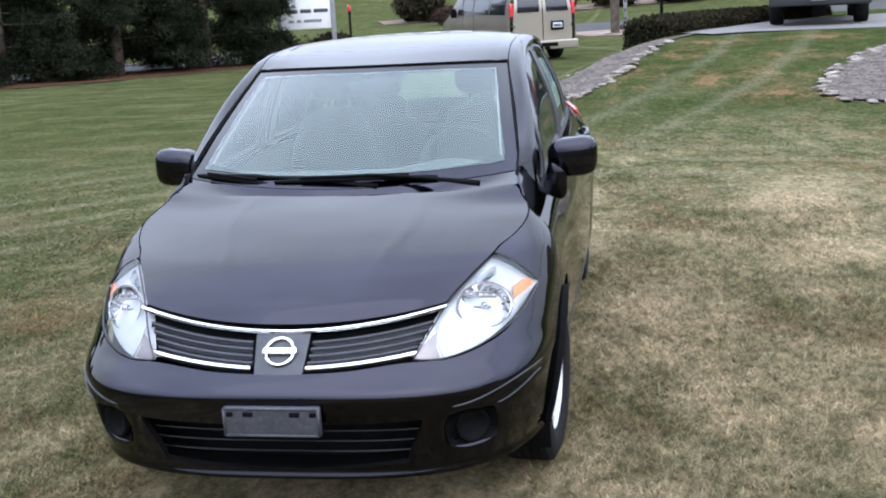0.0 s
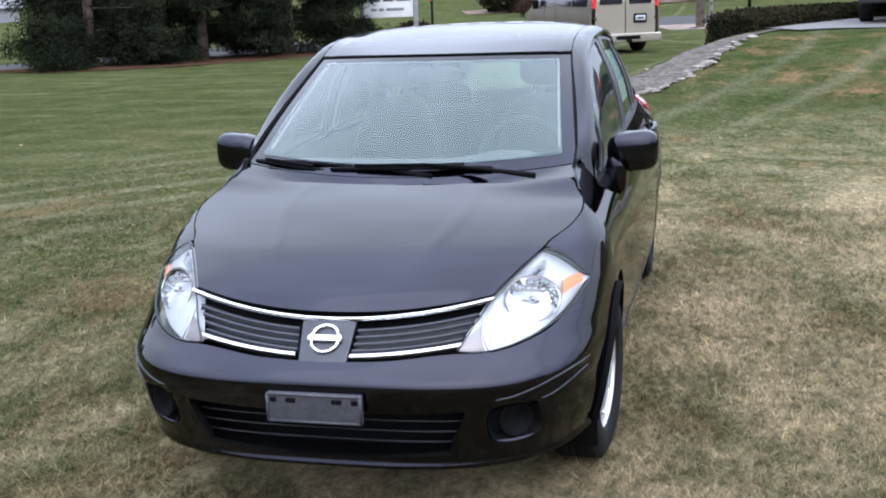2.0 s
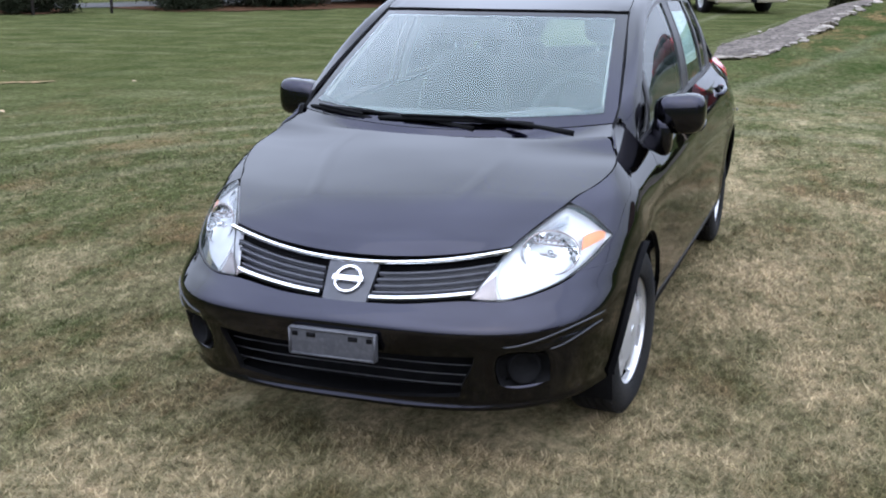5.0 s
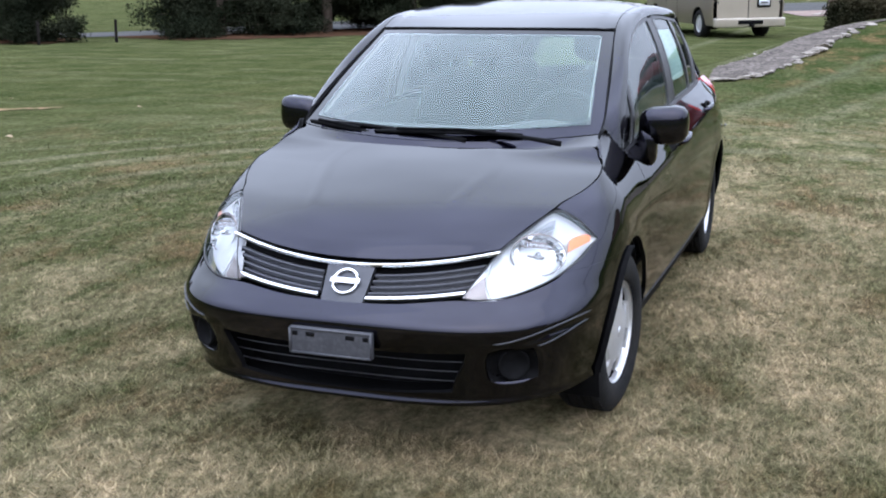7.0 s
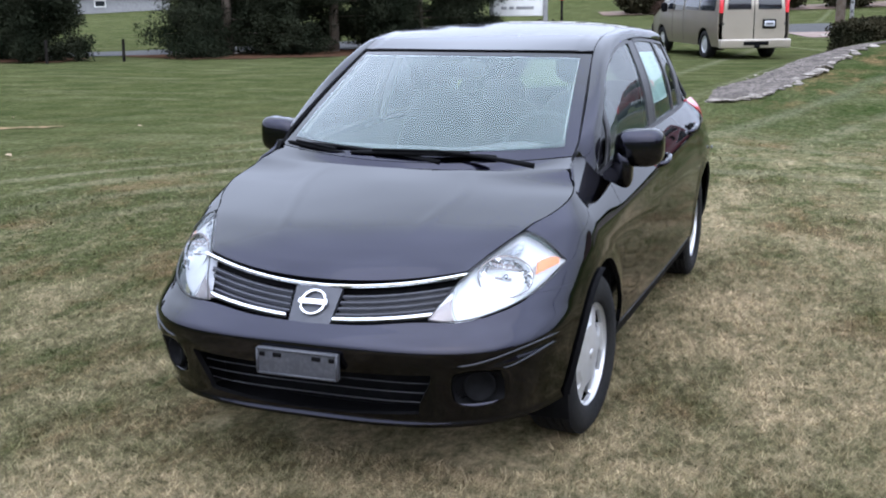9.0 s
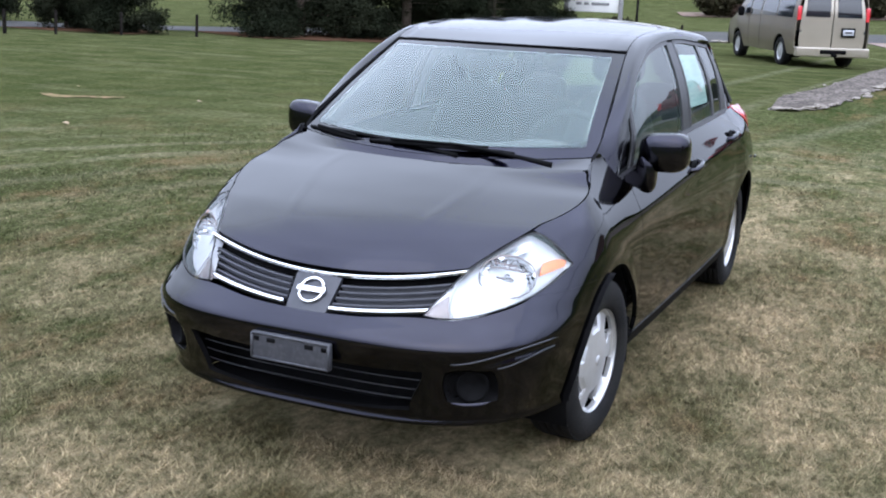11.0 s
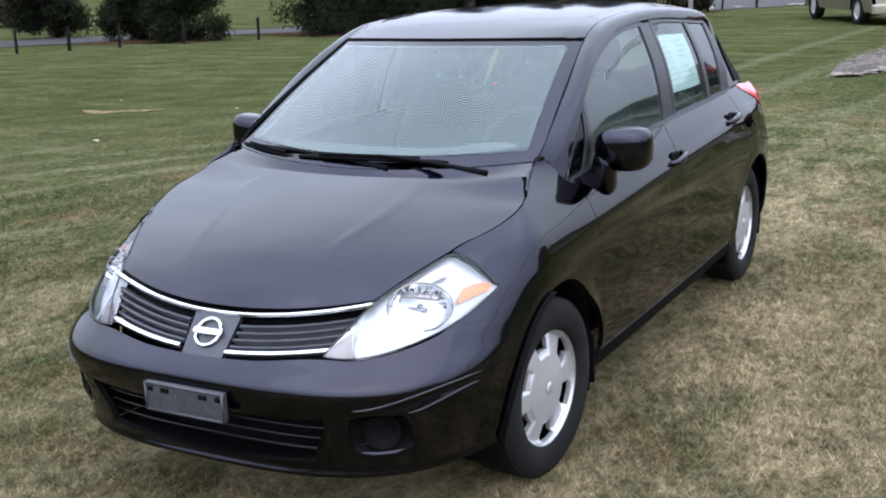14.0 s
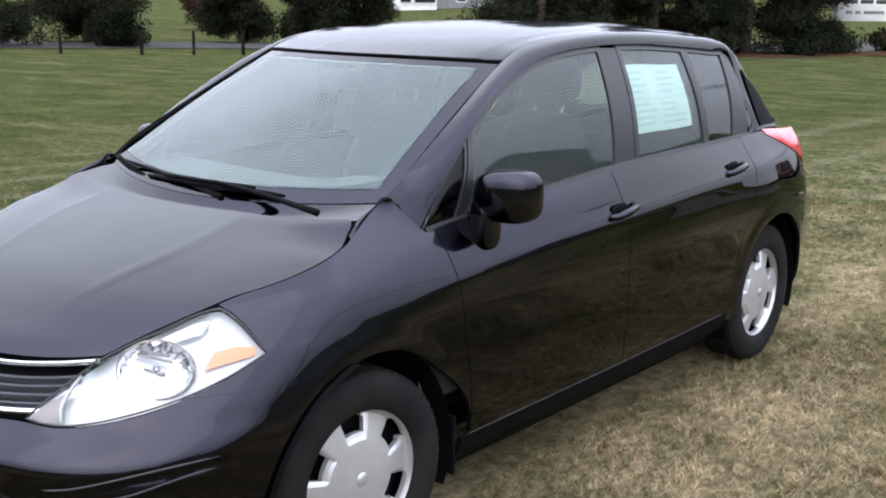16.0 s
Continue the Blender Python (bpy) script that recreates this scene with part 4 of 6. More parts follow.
# ---- wheels
def wheel(side, yc):
    hub = (side * (0.703 if side > 0 else 0.690), yc, 0.302)
    rows = [(-0.095, 0.196), (-0.100, 0.235), (-0.096, 0.270), (-0.082, 0.298), (-0.070, 0.306)]
    for g in (-0.045, -0.015, 0.015, 0.045):
        rows += [(g - 0.010, 0.3085), (g - 0.0045, 0.3085), (g - 0.0035, 0.3015), (g + 0.0035, 0.3015), (g + 0.0045, 0.3085), (g + 0.010, 0.3085)]
    rows += [(0.070, 0.306), (0.082, 0.298), (0.093, 0.276), (0.097, 0.250), (0.096, 0.225), (0.092, 0.215), (0.090, 0.205), (0.080, 0.197)]
    bm = lathe_x([(x * side, r) for x, r in rows], 72)
    for v in bm.verts:
        v.co.z = max(v.co.z, -0.292)
    tyre = part("tyre", bm, RUBBER, car, "black road tyre")
    tyre.location = hub
    tyre.rotation_euler.z = radians(-5) if yc < 2 else 0.0  # front wheels turned a little
    # tread blocks on the shoulder
    bm = bmesh.new()
    for k in range(60):
        a = k * math.tau / 60
        sub = box((0.016, 0.019, 0.010), (side * 0.069, 0, 0.3015), 0, 1)
        bmesh.ops.rotate(sub, verts=sub.verts[:], cent=(0, 0, 0), matrix=Matrix.Rotation(a, 3, "X"))
        tmp = bpy.data.meshes.new("tmp")
        sub.to_mesh(tmp)
        sub.free()
        bm.from_mesh(tmp)
        bpy.data.meshes.remove(tmp)
    part("tread", bm, RUBBER, tyre, smooth=False)
    # cover: disc with six openings near the rim
    nseg, nr = 144, 18
    bm = bmesh.new()
    radii = [0.018 + (0.203 - 0.018) * k / nr for k in range(nr + 1)]

    def dome(r, a):
        x = 0.080 - 0.028 * (r / 0.2) ** 2 + (0.010 if r > 0.188 else 0.0)
        ph = (a - math.radians(34)) % (math.tau / 6)
        d = min(ph, math.tau / 6 - ph)
        if 0.115 < r < 0.186:
            x -= 0.008 * (1 - smooth(0.22, 0.32, d)) * smooth(0.108, 0.128, r)
        return x
    grid = [[bm.verts.new((side * dome(r, k * math.tau / nseg), r * math.cos(k * math.tau / nseg), r * math.sin(k * math.tau / nseg))) for k in range(nseg)] for r in radii]
    for j in range(nr):
        for k in range(nseg):
            a = (k + 0.5) * math.tau / nseg
            ph = (a - math.radians(34)) % (math.tau / 6)
            d = min(ph, math.tau / 6 - ph)
            rm = (radii[j] + radii[j + 1]) / 2
            if 0.126 < rm < 0.191 and d < 0.245 - 0.5 * (rm - 0.126):
                continue
            q = (grid[j][k], grid[j][(k + 1) % nseg], grid[j + 1][(k + 1) % nseg], grid[j + 1][k])
            bm.faces.new(q)
    bm.faces.new(grid[0])
    edges = [e for e in bm.edges if e.is_boundary]
    made = bmesh.ops.extrude_edge_only(bm, edges=edges)["geom"]
    for g in made:
        if isinstance(g, bmesh.types.BMVert):
            g.co.x -= side * 0.016
    bmesh.ops.recalc_face_normals(bm, faces=bm.faces[:])
    cover = part("wheel_cover", bm, SILVER, tyre, "silver six-window wheel cover", smooth=False)
    part("hub_badge", lathe_x([(side * 0.081, 0.021), (side * 0.084, 0.019), (side * 0.0845, 0.001)], 24), SILVER, cover)
    part("rim_well", lathe_x([(side * 0.02, 0.197), (side * 0.018, 0.10), (side * 0.016, 0.001)], 36), BLACK, tyre)
    part("rim_edge", lathe_x([(side * 0.060, 0.196), (side * 0.074, 0.199), (side * 0.078, 0.203), (side * 0.070, 0.207)], 72), SILVER, tyre)


for side in (1, -1):
    for yc in (0.868, 3.475):
        wheel(side, yc)

# ---- cabin
cabin = sheet("cabin_floor", lambda u, v: (0.68 * (2 * u - 1), 1.1 + 2.7 * v, 0.34), 4, 4, BLACK, car, flange=0)
dash_rows = spline([(0, 0.98, 0.955), (0, 1.10, 1.000), (0, 1.30, 1.005), (0, 1.42, 0.985), (0, 1.48, 0.90), (0, 1.44, 0.62)])
sheet("dashboard", lambda u, v: (0.66 * (2 * u - 1) * (0.93 + 0.07 * v), dash_rows(v)[1] + 0.06 * (2 * u - 1) ** 2, dash_rows(v)[2] + 0.035 * math.exp(-((0.66 * (2 * u - 1) - 0.36) / 0.16) ** 2) * math.sin(math.pi * v)), 40, 16, TRIM_GREY, car, "grey dashboard", flange=0)
swm = Matrix.Translation((0.36, 1.62, 0.955)) @ Matrix.Rotation(radians(-24), 4, "X")
bm = tube([(0.182 * math.cos(k * math.tau / 40), 0, 0.182 * math.sin(k * math.tau / 40)) for k in range(41)], 0.016, 10, caps=False)
bmesh.ops.transform(bm, matrix=swm, verts=bm.verts[:])
steering = part("steering_wheel", bm, SEAT, car, "dark grey steering wheel")
bm = rounded((0.36, 0.05, 0.11), (0, 0.02, 0), 2.4)
bmesh.ops.transform(bm, matrix=swm, verts=bm.verts[:])
part("wheel_hub_pad", bm, SEAT, steering)


def seat(x, y, w=0.50, rear=False):
    bm = rounded((w, 0.52, 0.20), (x, y, 0.52), 3.5)
    cushion = part("seat", bm, SEAT, car, "charcoal cloth seat")
    bm = rounded((w * 0.94, 0.15, 0.62 if not rear else 0.50), (x, y + 0.26, 0.86 if not rear else 0.78), 3.2)
    for v in bm.verts:
        v.co.y += (v.co.z - 0.6) * 0.30
        v.co.x = x + (v.co.x - x) * (1.0 - 0.18 * max(0, v.co.z - 0.85) / 0.3)
    part("backrest", bm, SEAT, cushion)
    bm = rounded((0.26, 0.10, 0.17), (x, y + 0.45, 1.285 if not rear else 1.06), 3.0)
    part("headrest", bm, SEAT, cushion)
    for o in (-0.06, 0.06):
        part("headrest_post", tube([(x + o, y + 0.43, 1.12 if not rear else 0.96), (x + o, y + 0.45, 1.22 if not rear else 1.02)], 0.006, 6), CHROME, cushion)


for x in (-0.36, 0.36):
    seat(x, 1.92)
for x in (-0.34, 0.34):
    seat(x, 2.86, 0.64, rear=True)
for s in (1, -1):
    sheet("door_lining", lambda u, v: (s * (0.70 - 0.02 * v), 1.2 + 2.3 * u, 0.40 + 0.585 * v), 10, 4, TRIM_GREY, car, flange=0, outward=(s * 2, 2.1, 0.6))
    sheet("pillar_lining", lambda u, v: window_at(2.275 + 0.095 * u, 2.330 + 0.100 * u, v, 0.035) * np.array((s, 1, 1)), 2, 10, PILLAR_BEIGE, car, flange=0, outward=(s * 2, 2.1, 0.9))
    sheet("screen_pillar_lining", lambda u, v: screen_at(s * (0.90 + 0.085 * u), 0.05 + 0.93 * v, 0.02), 2, 14, PILLAR_BEIGE, car, flange=0, outward=(0, 1, 5))
sheet("headlining", lambda u, v: np.array(roof_at(0.04 + 0.92 * u, 0.02 + 0.96 * v)) - np.array((0, 0, 0.035)), 16, 16, HEADLINER, car, flange=0, outward=(0, 2.4, 2.5))
mirror_in = part("inner_mirror", rounded((0.24, 0.05, 0.075), (0.0, 1.60, 1.315), 3.2), SATIN, car, "inside rear-view mirror")
part("mirror_stem", tube([(0, 1.58, 1.385), (0, 1.60, 1.33)], 0.013, 8), SATIN, mirror_in)
# price sheet taped inside the driver-side rear window
sheet_ob = sheet("window_sticker", lambda u, v: window_at(2.365 + 0.52 * u, 2.445 + 0.44 * u, 0.22 + 0.62 * v + 0.004 * math.sin(7 * u), 0.013), 12, 8, PAPER, car, "pale green-white printed window sticker", flange=0, outward=(0, 2.1, 0.9))
random.seed(4)
for col in range(2):
    for row in range(9):
        if row == 4 and col:
            continue
        u0, l0 = 0.06 + 0.48 * col, random.uniform(0.2, 0.4)
        v0 = 0.90 - row * 0.095
        sheet("print_bar", lambda u, v: window_at(2.365 + 0.52 * (u0 + l0 * u), 2.445 + 0.44 * (u0 + l0 * u), 0.22 + 0.62 * (v0 - 0.035 * v) + 0.004 * math.sin(7 * (u0 + l0 * u)), 0.0115), 3, 1, PRINT, sheet_ob, flange=0, outward=(0, 2.1, 0.9))

# ---------------------------------------------------------------- ground form


def land(x, y):
    """Height of the lawn: flat round the car, falling gently to the road, rising on one side to the drive."""
    x, y = np.asarray(x, float), np.asarray(y, float)

    def st(a, b, v):
        t = np.clip((v - a) / (b - a), 0, 1)
        return t * t * (3 - 2 * t)
    edge = -0.9 + (y - 12) * 0.30
    b = st(-1.2, 1.0, x - edge)
    high = 0.69 * st(6.5, 20, y) - 1.1 * st(28, 44, y)
    low = -0.30 * st(10, 34, y)
    far = 2.4 * st(62, 105, y)  + 10 * st(110, 400, np.hypot(x, y))
    return low * (1 - b) + high * b + far


def lawn_material(name, blades=False):
    m = bpy.data.materials.new(name)
    m.use_nodes = True
    n, l = m.node_tree.nodes, m.node_tree.links
    p = n["Principled BSDF"]
    p.inputs["Roughness"].default_value = 0.85
    p.inputs["Specular IOR Level"].default_value = 0.0
    geo = n.new("ShaderNodeNewGeometry")

    squash = n.new("ShaderNodeVectorMath")
    squash.operation = "MULTIPLY"
    squash.inputs[1].default_value = (1.15, 0.7, 1.0)
    l.new(geo.outputs["Position"], squash.inputs[0])

    def tex(scale, detail, lo, hi, rough=0.55):
        t, r = n.new("ShaderNodeTexNoise"), n.new("ShaderNodeMapRange")
        t.inputs["Scale"].default_value, t.inputs["Detail"].default_value, t.inputs["Roughness"].default_value = scale, detail, rough
        r.inputs["From Min"].default_value, r.inputs["From Max"].default_value = lo, hi
        l.new(squash.outputs[0], t.inputs["Vector"])
        l.new(t.outputs["Fac"], r.inputs["Value"])
        return r.outputs["Result"]

    def mix(fac, a, b):
        x = n.new("ShaderNodeMix")
        x.data_type = "RGBA"
        if isinstance(fac, float):
            x.inputs["Factor"].default_value = fac
        else:
            l.new(fac, x.inputs["Factor"])
        for k, c in ((6, a), (7, b)):
            if isinstance(c, tuple):
                x.inputs[k].default_value = (*c, 1)
            else:
                l.new(c, x.inputs[k])
        return x.outputs[2]
    green, pale, straw, brown = (0.066, 0.076, 0.030), (0.212, 0.187, 0.107), (0.400, 0.315, 0.198), (0.190, 0.116, 0.066)
    # lush grass away from the car, straw-coloured round it
    sep = n.new("ShaderNodeSeparateXYZ")
    l.new(geo.outputs["Position"], sep.inputs[0])
    dist = n.new("ShaderNodeVectorMath")
    dist.operation = "DISTANCE"
    dist.inputs[1].default_value = (2.9, 0.45, 0)
    drawn_out = n.new("ShaderNodeVectorMath")
    drawn_out.operation = "MULTIPLY"
    drawn_out.inputs[1].default_value = (1.0, 0.76, 0.0)
    l.new(geo.outputs["Position"], drawn_out.inputs[0])
    l.new(drawn_out.outputs[0], dist.inputs[0])
    ramp = n.new("ShaderNodeMapRange")
    ramp.inputs["From Min"].default_value, ramp.inputs["From Max"].default_value = 3.5, 8.6
    ramp.inputs["To Min"].default_value, ramp.inputs["To Max"].default_value = 0.0, 0.9
    l.new(dist.outputs["Value"], ramp.inputs["Value"])
    patch = tex(0.85, 9, 0.39, 0.61, 0.72)
    add = n.new("ShaderNodeMath")
    add.operation = "ADD"
    add.use_clamp = True
    l.new(patch, add.inputs[0])
    l.new(ramp.outputs["Result"], add.inputs[1])
    half = n.new("ShaderNodeMath")
    half.operation = "MULTIPLY_ADD"
    half.use_clamp = True
    half.inputs[1].default_value, half.inputs[2].default_value = 1.0, 0.03
    l.new(add.outputs[0], half.inputs[0])
    col = mix(half.outputs[0], straw, pale)
    green_fac = n.new("ShaderNodeMath")
    green_fac.operation = "MULTIPLY"
    green_fac.use_clamp = True
    l.new(half.outputs[0], green_fac.inputs[0])
    bias = n.new("ShaderNodeMath")
    bias.operation = "MULTIPLY_ADD"
    bias.use_clamp = True
    bias.inputs[1].default_value = 0.8
    l.new(ramp.outputs["Result"], bias.inputs[0])
    l.new(tex(2.6, 9, 0.40, 0.60, 0.75), bias.inputs[2])
    l.new(bias.outputs[0], green_fac.inputs[1])
    col = mix(green_fac.outputs[0], col, green)
    col = mix(tex(0.9, 8, 0.51, 0.74, 0.75), col, brown)
    clump = n.new("ShaderNodeMath")
    clump.operation = "MULTIPLY"
    clump.inputs[1].default_value = 0.48
    l.new(tex(7.5, 10, 0.46, 0.62, 0.82), clump.inputs[0])
    col = mix(clump.outputs[0], col, (0.084, 0.086, 0.042))
    pale_clump = n.new("ShaderNodeMath")
    pale_clump.operation = "MULTIPLY"
    pale_clump.inputs[1].default_value = 0.35
    l.new(tex(10.5, 10, 0.52, 0.66, 0.82), pale_clump.inputs[0])
    col = mix(pale_clump.outputs[0], col, (0.40, 0.335, 0.225))
    rust = n.new("ShaderNodeMath")
    rust.operation = "MULTIPLY"
    rust.inputs[1].default_value = 0.55
    l.new(tex(3.3, 10, 0.55, 0.70, 0.82), rust.inputs[0])
    col = mix(rust.outputs[0], col, (0.205, 0.125, 0.062))
    # darker, denser grass on the low side towards the road
    away, deep = n.new("ShaderNodeVectorMath"), n.new("ShaderNodeMapRange")
    away.operation = "DISTANCE"
    away.inputs[1].default_value = (3.2, 3.0, 0)
    deep.inputs["From Min"].default_value, deep.inputs["From Max"].default_value = 7.0, 13.0
    deep.inputs["To Max"].default_value = 0.92
    l.new(geo.outputs["Position"], away.inputs[0])
    l.new(away.outputs["Value"], deep.inputs["Value"])
    col = mix(deep.outputs["Result"], col, mix(tex(1.4, 8, 0.36, 0.64, 0.7), (0.036, 0.047, 0.017), (0.070, 0.077, 0.030)))
    def calc(op, a, b, c=None):
        q = n.new("ShaderNodeMath")
        q.operation = op
        for k, v in enumerate((a, b) if c is None else (a, b, c)):
            if isinstance(v, float):
                q.inputs[k].default_value = v
            else:
                l.new(v, q.inputs[k])
        return q.outputs[0]

    def span(v, a, b, top=1.0):
        q = n.new("ShaderNodeMapRange")
        q.inputs["From Min"].default_value, q.inputs["From Max"].default_value, q.inputs["To Max"].default_value = a, b, top
        l.new(v, q.inputs["Value"])
        return q.outputs["Result"]
    # pale arcs left by the mower as it turned round the car
    turn = n.new("ShaderNodeVectorMath")
    turn.operation = "DISTANCE"
    turn.inputs[1].default_value = (0.5, 2.0, 0)
    l.new(geo.outputs["Position"], turn.inputs[0])
    wobble = calc("ADD", turn.outputs["Value"], calc("MULTIPLY", tex(0.7, 3, 0.0, 1.0), 0.55))
    swath = span(calc("SINE", calc("MULTIPLY", wobble, 9.2), 0.0), 0.15, 0.95, 0.62)
    inside = calc("MULTIPLY", span(turn.outputs["Value"], 4.0, 5.4), span(turn.outputs["Value"], 9.2, 6.2))
    col = mix(calc("MULTIPLY", calc("MULTIPLY", swath, inside), tex(1.1, 6, 0.34, 0.62, 0.7)), col, (0.205, 0.190, 0.122))
    # wider pale and dark mowing lines over the whole lawn
    lines = calc("ADD", calc("MULTIPLY", sep.outputs["Y"], 5.2), calc("ADD", calc("MULTIPLY", sep.outputs["X"], -1.9), calc("MULTIPLY", tex(0.40, 3, 0.0, 1.0), 12.0)))
    col = mix(calc("MULTIPLY", span(calc("SINE", lines, 0.0), -0.2, 1.0, 0.24), calc("MULTIPLY", tex(0.5, 6, 0.42, 0.60, 0.7), span(turn.outputs["Value"], 5.0, 8.0))), col, (0.125, 0.130, 0.066))
    # ragged pale streaks of dry clippings, drawn out along the mower's way
    drawn, ragged = n.new("ShaderNodeMapping"), n.new("ShaderNodeTexNoise")
    drawn.inputs["Rotation"].default_value = (0, 0, 0.35)
    drawn.inputs["Scale"].default_value = (0.42, 1.35, 1.0)
    ragged.inputs["Scale"].default_value, ragged.inputs["Detail"].default_value, ragged.inputs["Roughness"].default_value = 1.0, 8, 0.72
    l.new(geo.outputs["Position"], drawn.inputs["Vector"])
    l.new(drawn.outputs[0], ragged.inputs["Vector"])
    col = mix(calc("MULTIPLY", span(ragged.outputs["Fac"], 0.52, 0.68, 0.55), span(turn.outputs["Value"], 4.0, 7.0)), col, (0.150, 0.142, 0.080))
    col = mix(span(ragged.outputs["Fac"], 0.46, 0.34, 0.32), col, (0.030, 0.042, 0.016))
    # dense dark green on the bank, with rusty leaf litter along the gravel beds
    bank = calc("MULTIPLY", span(sep.outputs["Y"], 8.8, 11.5), span(calc("MULTIPLY_ADD", sep.outputs["Y"], -0.30, sep.outputs["X"]), -4.2, -2.6))
    col = mix(calc("MULTIPLY", bank, tex(1.5, 7, 0.68, 0.36, 0.7)), col, (0.030, 0.046, 0.015))
    col = mix(calc("MULTIPLY", bank, tex(2.2, 7, 0.52, 0.64, 0.75)), col, (0.066, 0.078, 0.030))
    for x, y, r in ((1.75, 13.9, 0.9), (1.35, 12.9, 0.7), (2.2, 15.9, 0.9), (3.30, 11.7, 1.0), (3.3, 13.6, 1.0), (4.0, 15.2, 0.9), (0.85, 11.7, 0.5), (2.75, 17.3, 1.0), (4.6, 17.4, 1.0), (2.4, 13.0, 0.7)):
        spot = n.new("ShaderNodeVectorMath")
        spot.operation = "DISTANCE"
        spot.inputs[1].default_value = (x, y, 0.4)
        l.new(geo.outputs["Position"], spot.inputs[0])
        col = mix(calc("MULTIPLY", span(spot.outputs["Value"], r, 0.3 * r, 0.80), tex(1.9, 7, 0.46, 0.60, 0.75)), col, (0.200, 0.122, 0.066))
    # pale wheel tracks that curve up the bank and over to the van
    for a2, a1, a0, y0, y1 in ((-0.0197, 0.8718, -6.1794, 8.2, 10.0), (-0.0162, 0.804, -4.7096, 8.2, 10.0), (0.0, 0.225, -2.96, 8.0, 9.2), (0.0, 0.04, -2.59, 9.5, 12.0)):
        line = calc("MULTIPLY_ADD", calc("MULTIPLY_ADD", sep.outputs["Y"], a2, a1), sep.outputs["Y"], a0)
        off = calc("ABSOLUTE", calc("ADD", calc("SUBTRACT", sep.outputs["X"], line), calc("MULTIPLY_ADD", tex(1.3, 4, 0.0, 1.0), 0.16, -0.08)), 0.0)
        col = mix(calc("MULTIPLY", calc("MULTIPLY", span(off, 0.22, 0.02, 0.30), span(sep.outputs["Y"], y0, y1)), tex(1.6, 5, 0.2, 0.5)), col, (0.190, 0.180, 0.120))
    fine = tex(60, 9, 0.30, 0.70, 0.85)
    dark = mix(fine, (0.30, 0.30, 0.28), (1.40, 1.40, 1.40))
    tuft = n.new("ShaderNodeMix")
    tuft.data_type, tuft.blend_type = "RGBA", "MULTIPLY"
    tuft.inputs["Factor"].default_value = 1.0
    l.new(col, tuft.inputs[6])
    l.new(mix(tex(19, 9, 0.37, 0.63, 0.80), (0.50, 0.54, 0.50), (1.52, 1.47, 1.50)), tuft.inputs[7])
    col = tuft.outputs[2]
    mul = n.new("ShaderNodeMix")
    mul.data_type, mul.blend_type = "RGBA", "MULTIPLY"
    mul.inputs["Factor"].default_value = 0.65 if blades else 0.85
    l.new(col, mul.inputs[6])
    l.new(dark, mul.inputs[7])
    out = mul.outputs[2]
    if blades:
        hs, rr = n.new("ShaderNodeHueSaturation"), n.new("ShaderNodeMapRange")
        rr.inputs["To Min"].default_value, rr.inputs["To Max"].default_value = 0.42, 1.75
        l.new(geo.outputs["Random Per Island"], rr.inputs["Value"])
        l.new(rr.outputs["Result"], hs.inputs["Value"])
        l.new(out, hs.inputs["Color"])
        out = hs.outputs["Color"]
    l.new(out, p.inputs["Base Color"])
    if blades:
        both, back = n.new("ShaderNodeMixShader"), n.new("ShaderNodeBsdfTranslucent")
        both.inputs["Fac"].default_value = 0.45
        l.new(out, back.inputs["Color"])
        l.new(p.outputs[0], both.inputs[1])
        l.new(back.outputs[0], both.inputs[2])
        l.new(both.outputs[0], n["Material Output"].inputs["Surface"])
    if not blades:
        b = n.new("ShaderNodeBump")
        b.inputs["Strength"].default_value, b.inputs["Distance"].default_value = 0.9, 0.03
        t = n.new("ShaderNodeTexNoise")
        t.inputs["Scale"].default_value, t.inputs["Detail"].default_value, t.inputs["Roughness"].default_value = 45, 6, 0.75
        l.new(geo.outputs["Position"], t.inputs["Vector"])
        l.new(t.outputs["Fac"], b.inputs["Height"])
        l.new(b.outputs["Normal"], p.inputs["Normal"])
    return m


LAWN = lawn_material("autumn_lawn")
BLADES = lawn_material("grass_blades", True)
ASPHALT = material("grey_asphalt", (0.041, 0.040, 0.038), 0.9, spec=0.1, base2=(0.056, 0.054, 0.052), scale=0.6, base3=(0.05, 0.049, 0.047), scale3=30, bump=0.3, bump_scale=80)
CONCRETE = material("pale_drive_concrete", (0.115, 0.110, 0.103), 0.9, spec=0.1, base2=(0.15, 0.143, 0.135), scale=0.8, base3=(0.17, 0.165, 0.16), scale3=12, bump=0.2)
GRAVEL = material("grey_gravel", (0.092, 0.080, 0.070), 0.9, spec=0.0, base2=(0.158, 0.137, 0.120), scale=5, base3=(0.032, 0.029, 0.027), scale3=22, bump=0.8, bump_scale=40)
STONE = material("pale_limestone", (0.215, 0.190, 0.162), 0.9, spec=0.0, base2=(0.125, 0.110, 0.094), scale=7, base3=(0.30, 0.272, 0.235), scale3=25, bump=0.5, bump_scale=30, random_hue=0.25)
NEEDLES = material("brown_pine_litter", (0.045, 0.026, 0.017), 0.95, spec=0.0, base2=(0.075, 0.042, 0.025), scale=3, bump=0.6, bump_scale=30)
PINE = material("dark_pine_needles", (0.0095, 0.0125, 0.0075), 0.95, base2=(0.023, 0.026, 0.016), scale=1.2, spec=0.0)
YEW = material("dark_hedge_leaves", (0.016, 0.017, 0.009), 0.95, base2=(0.034, 0.029, 0.016), scale=2.0, spec=0.05)
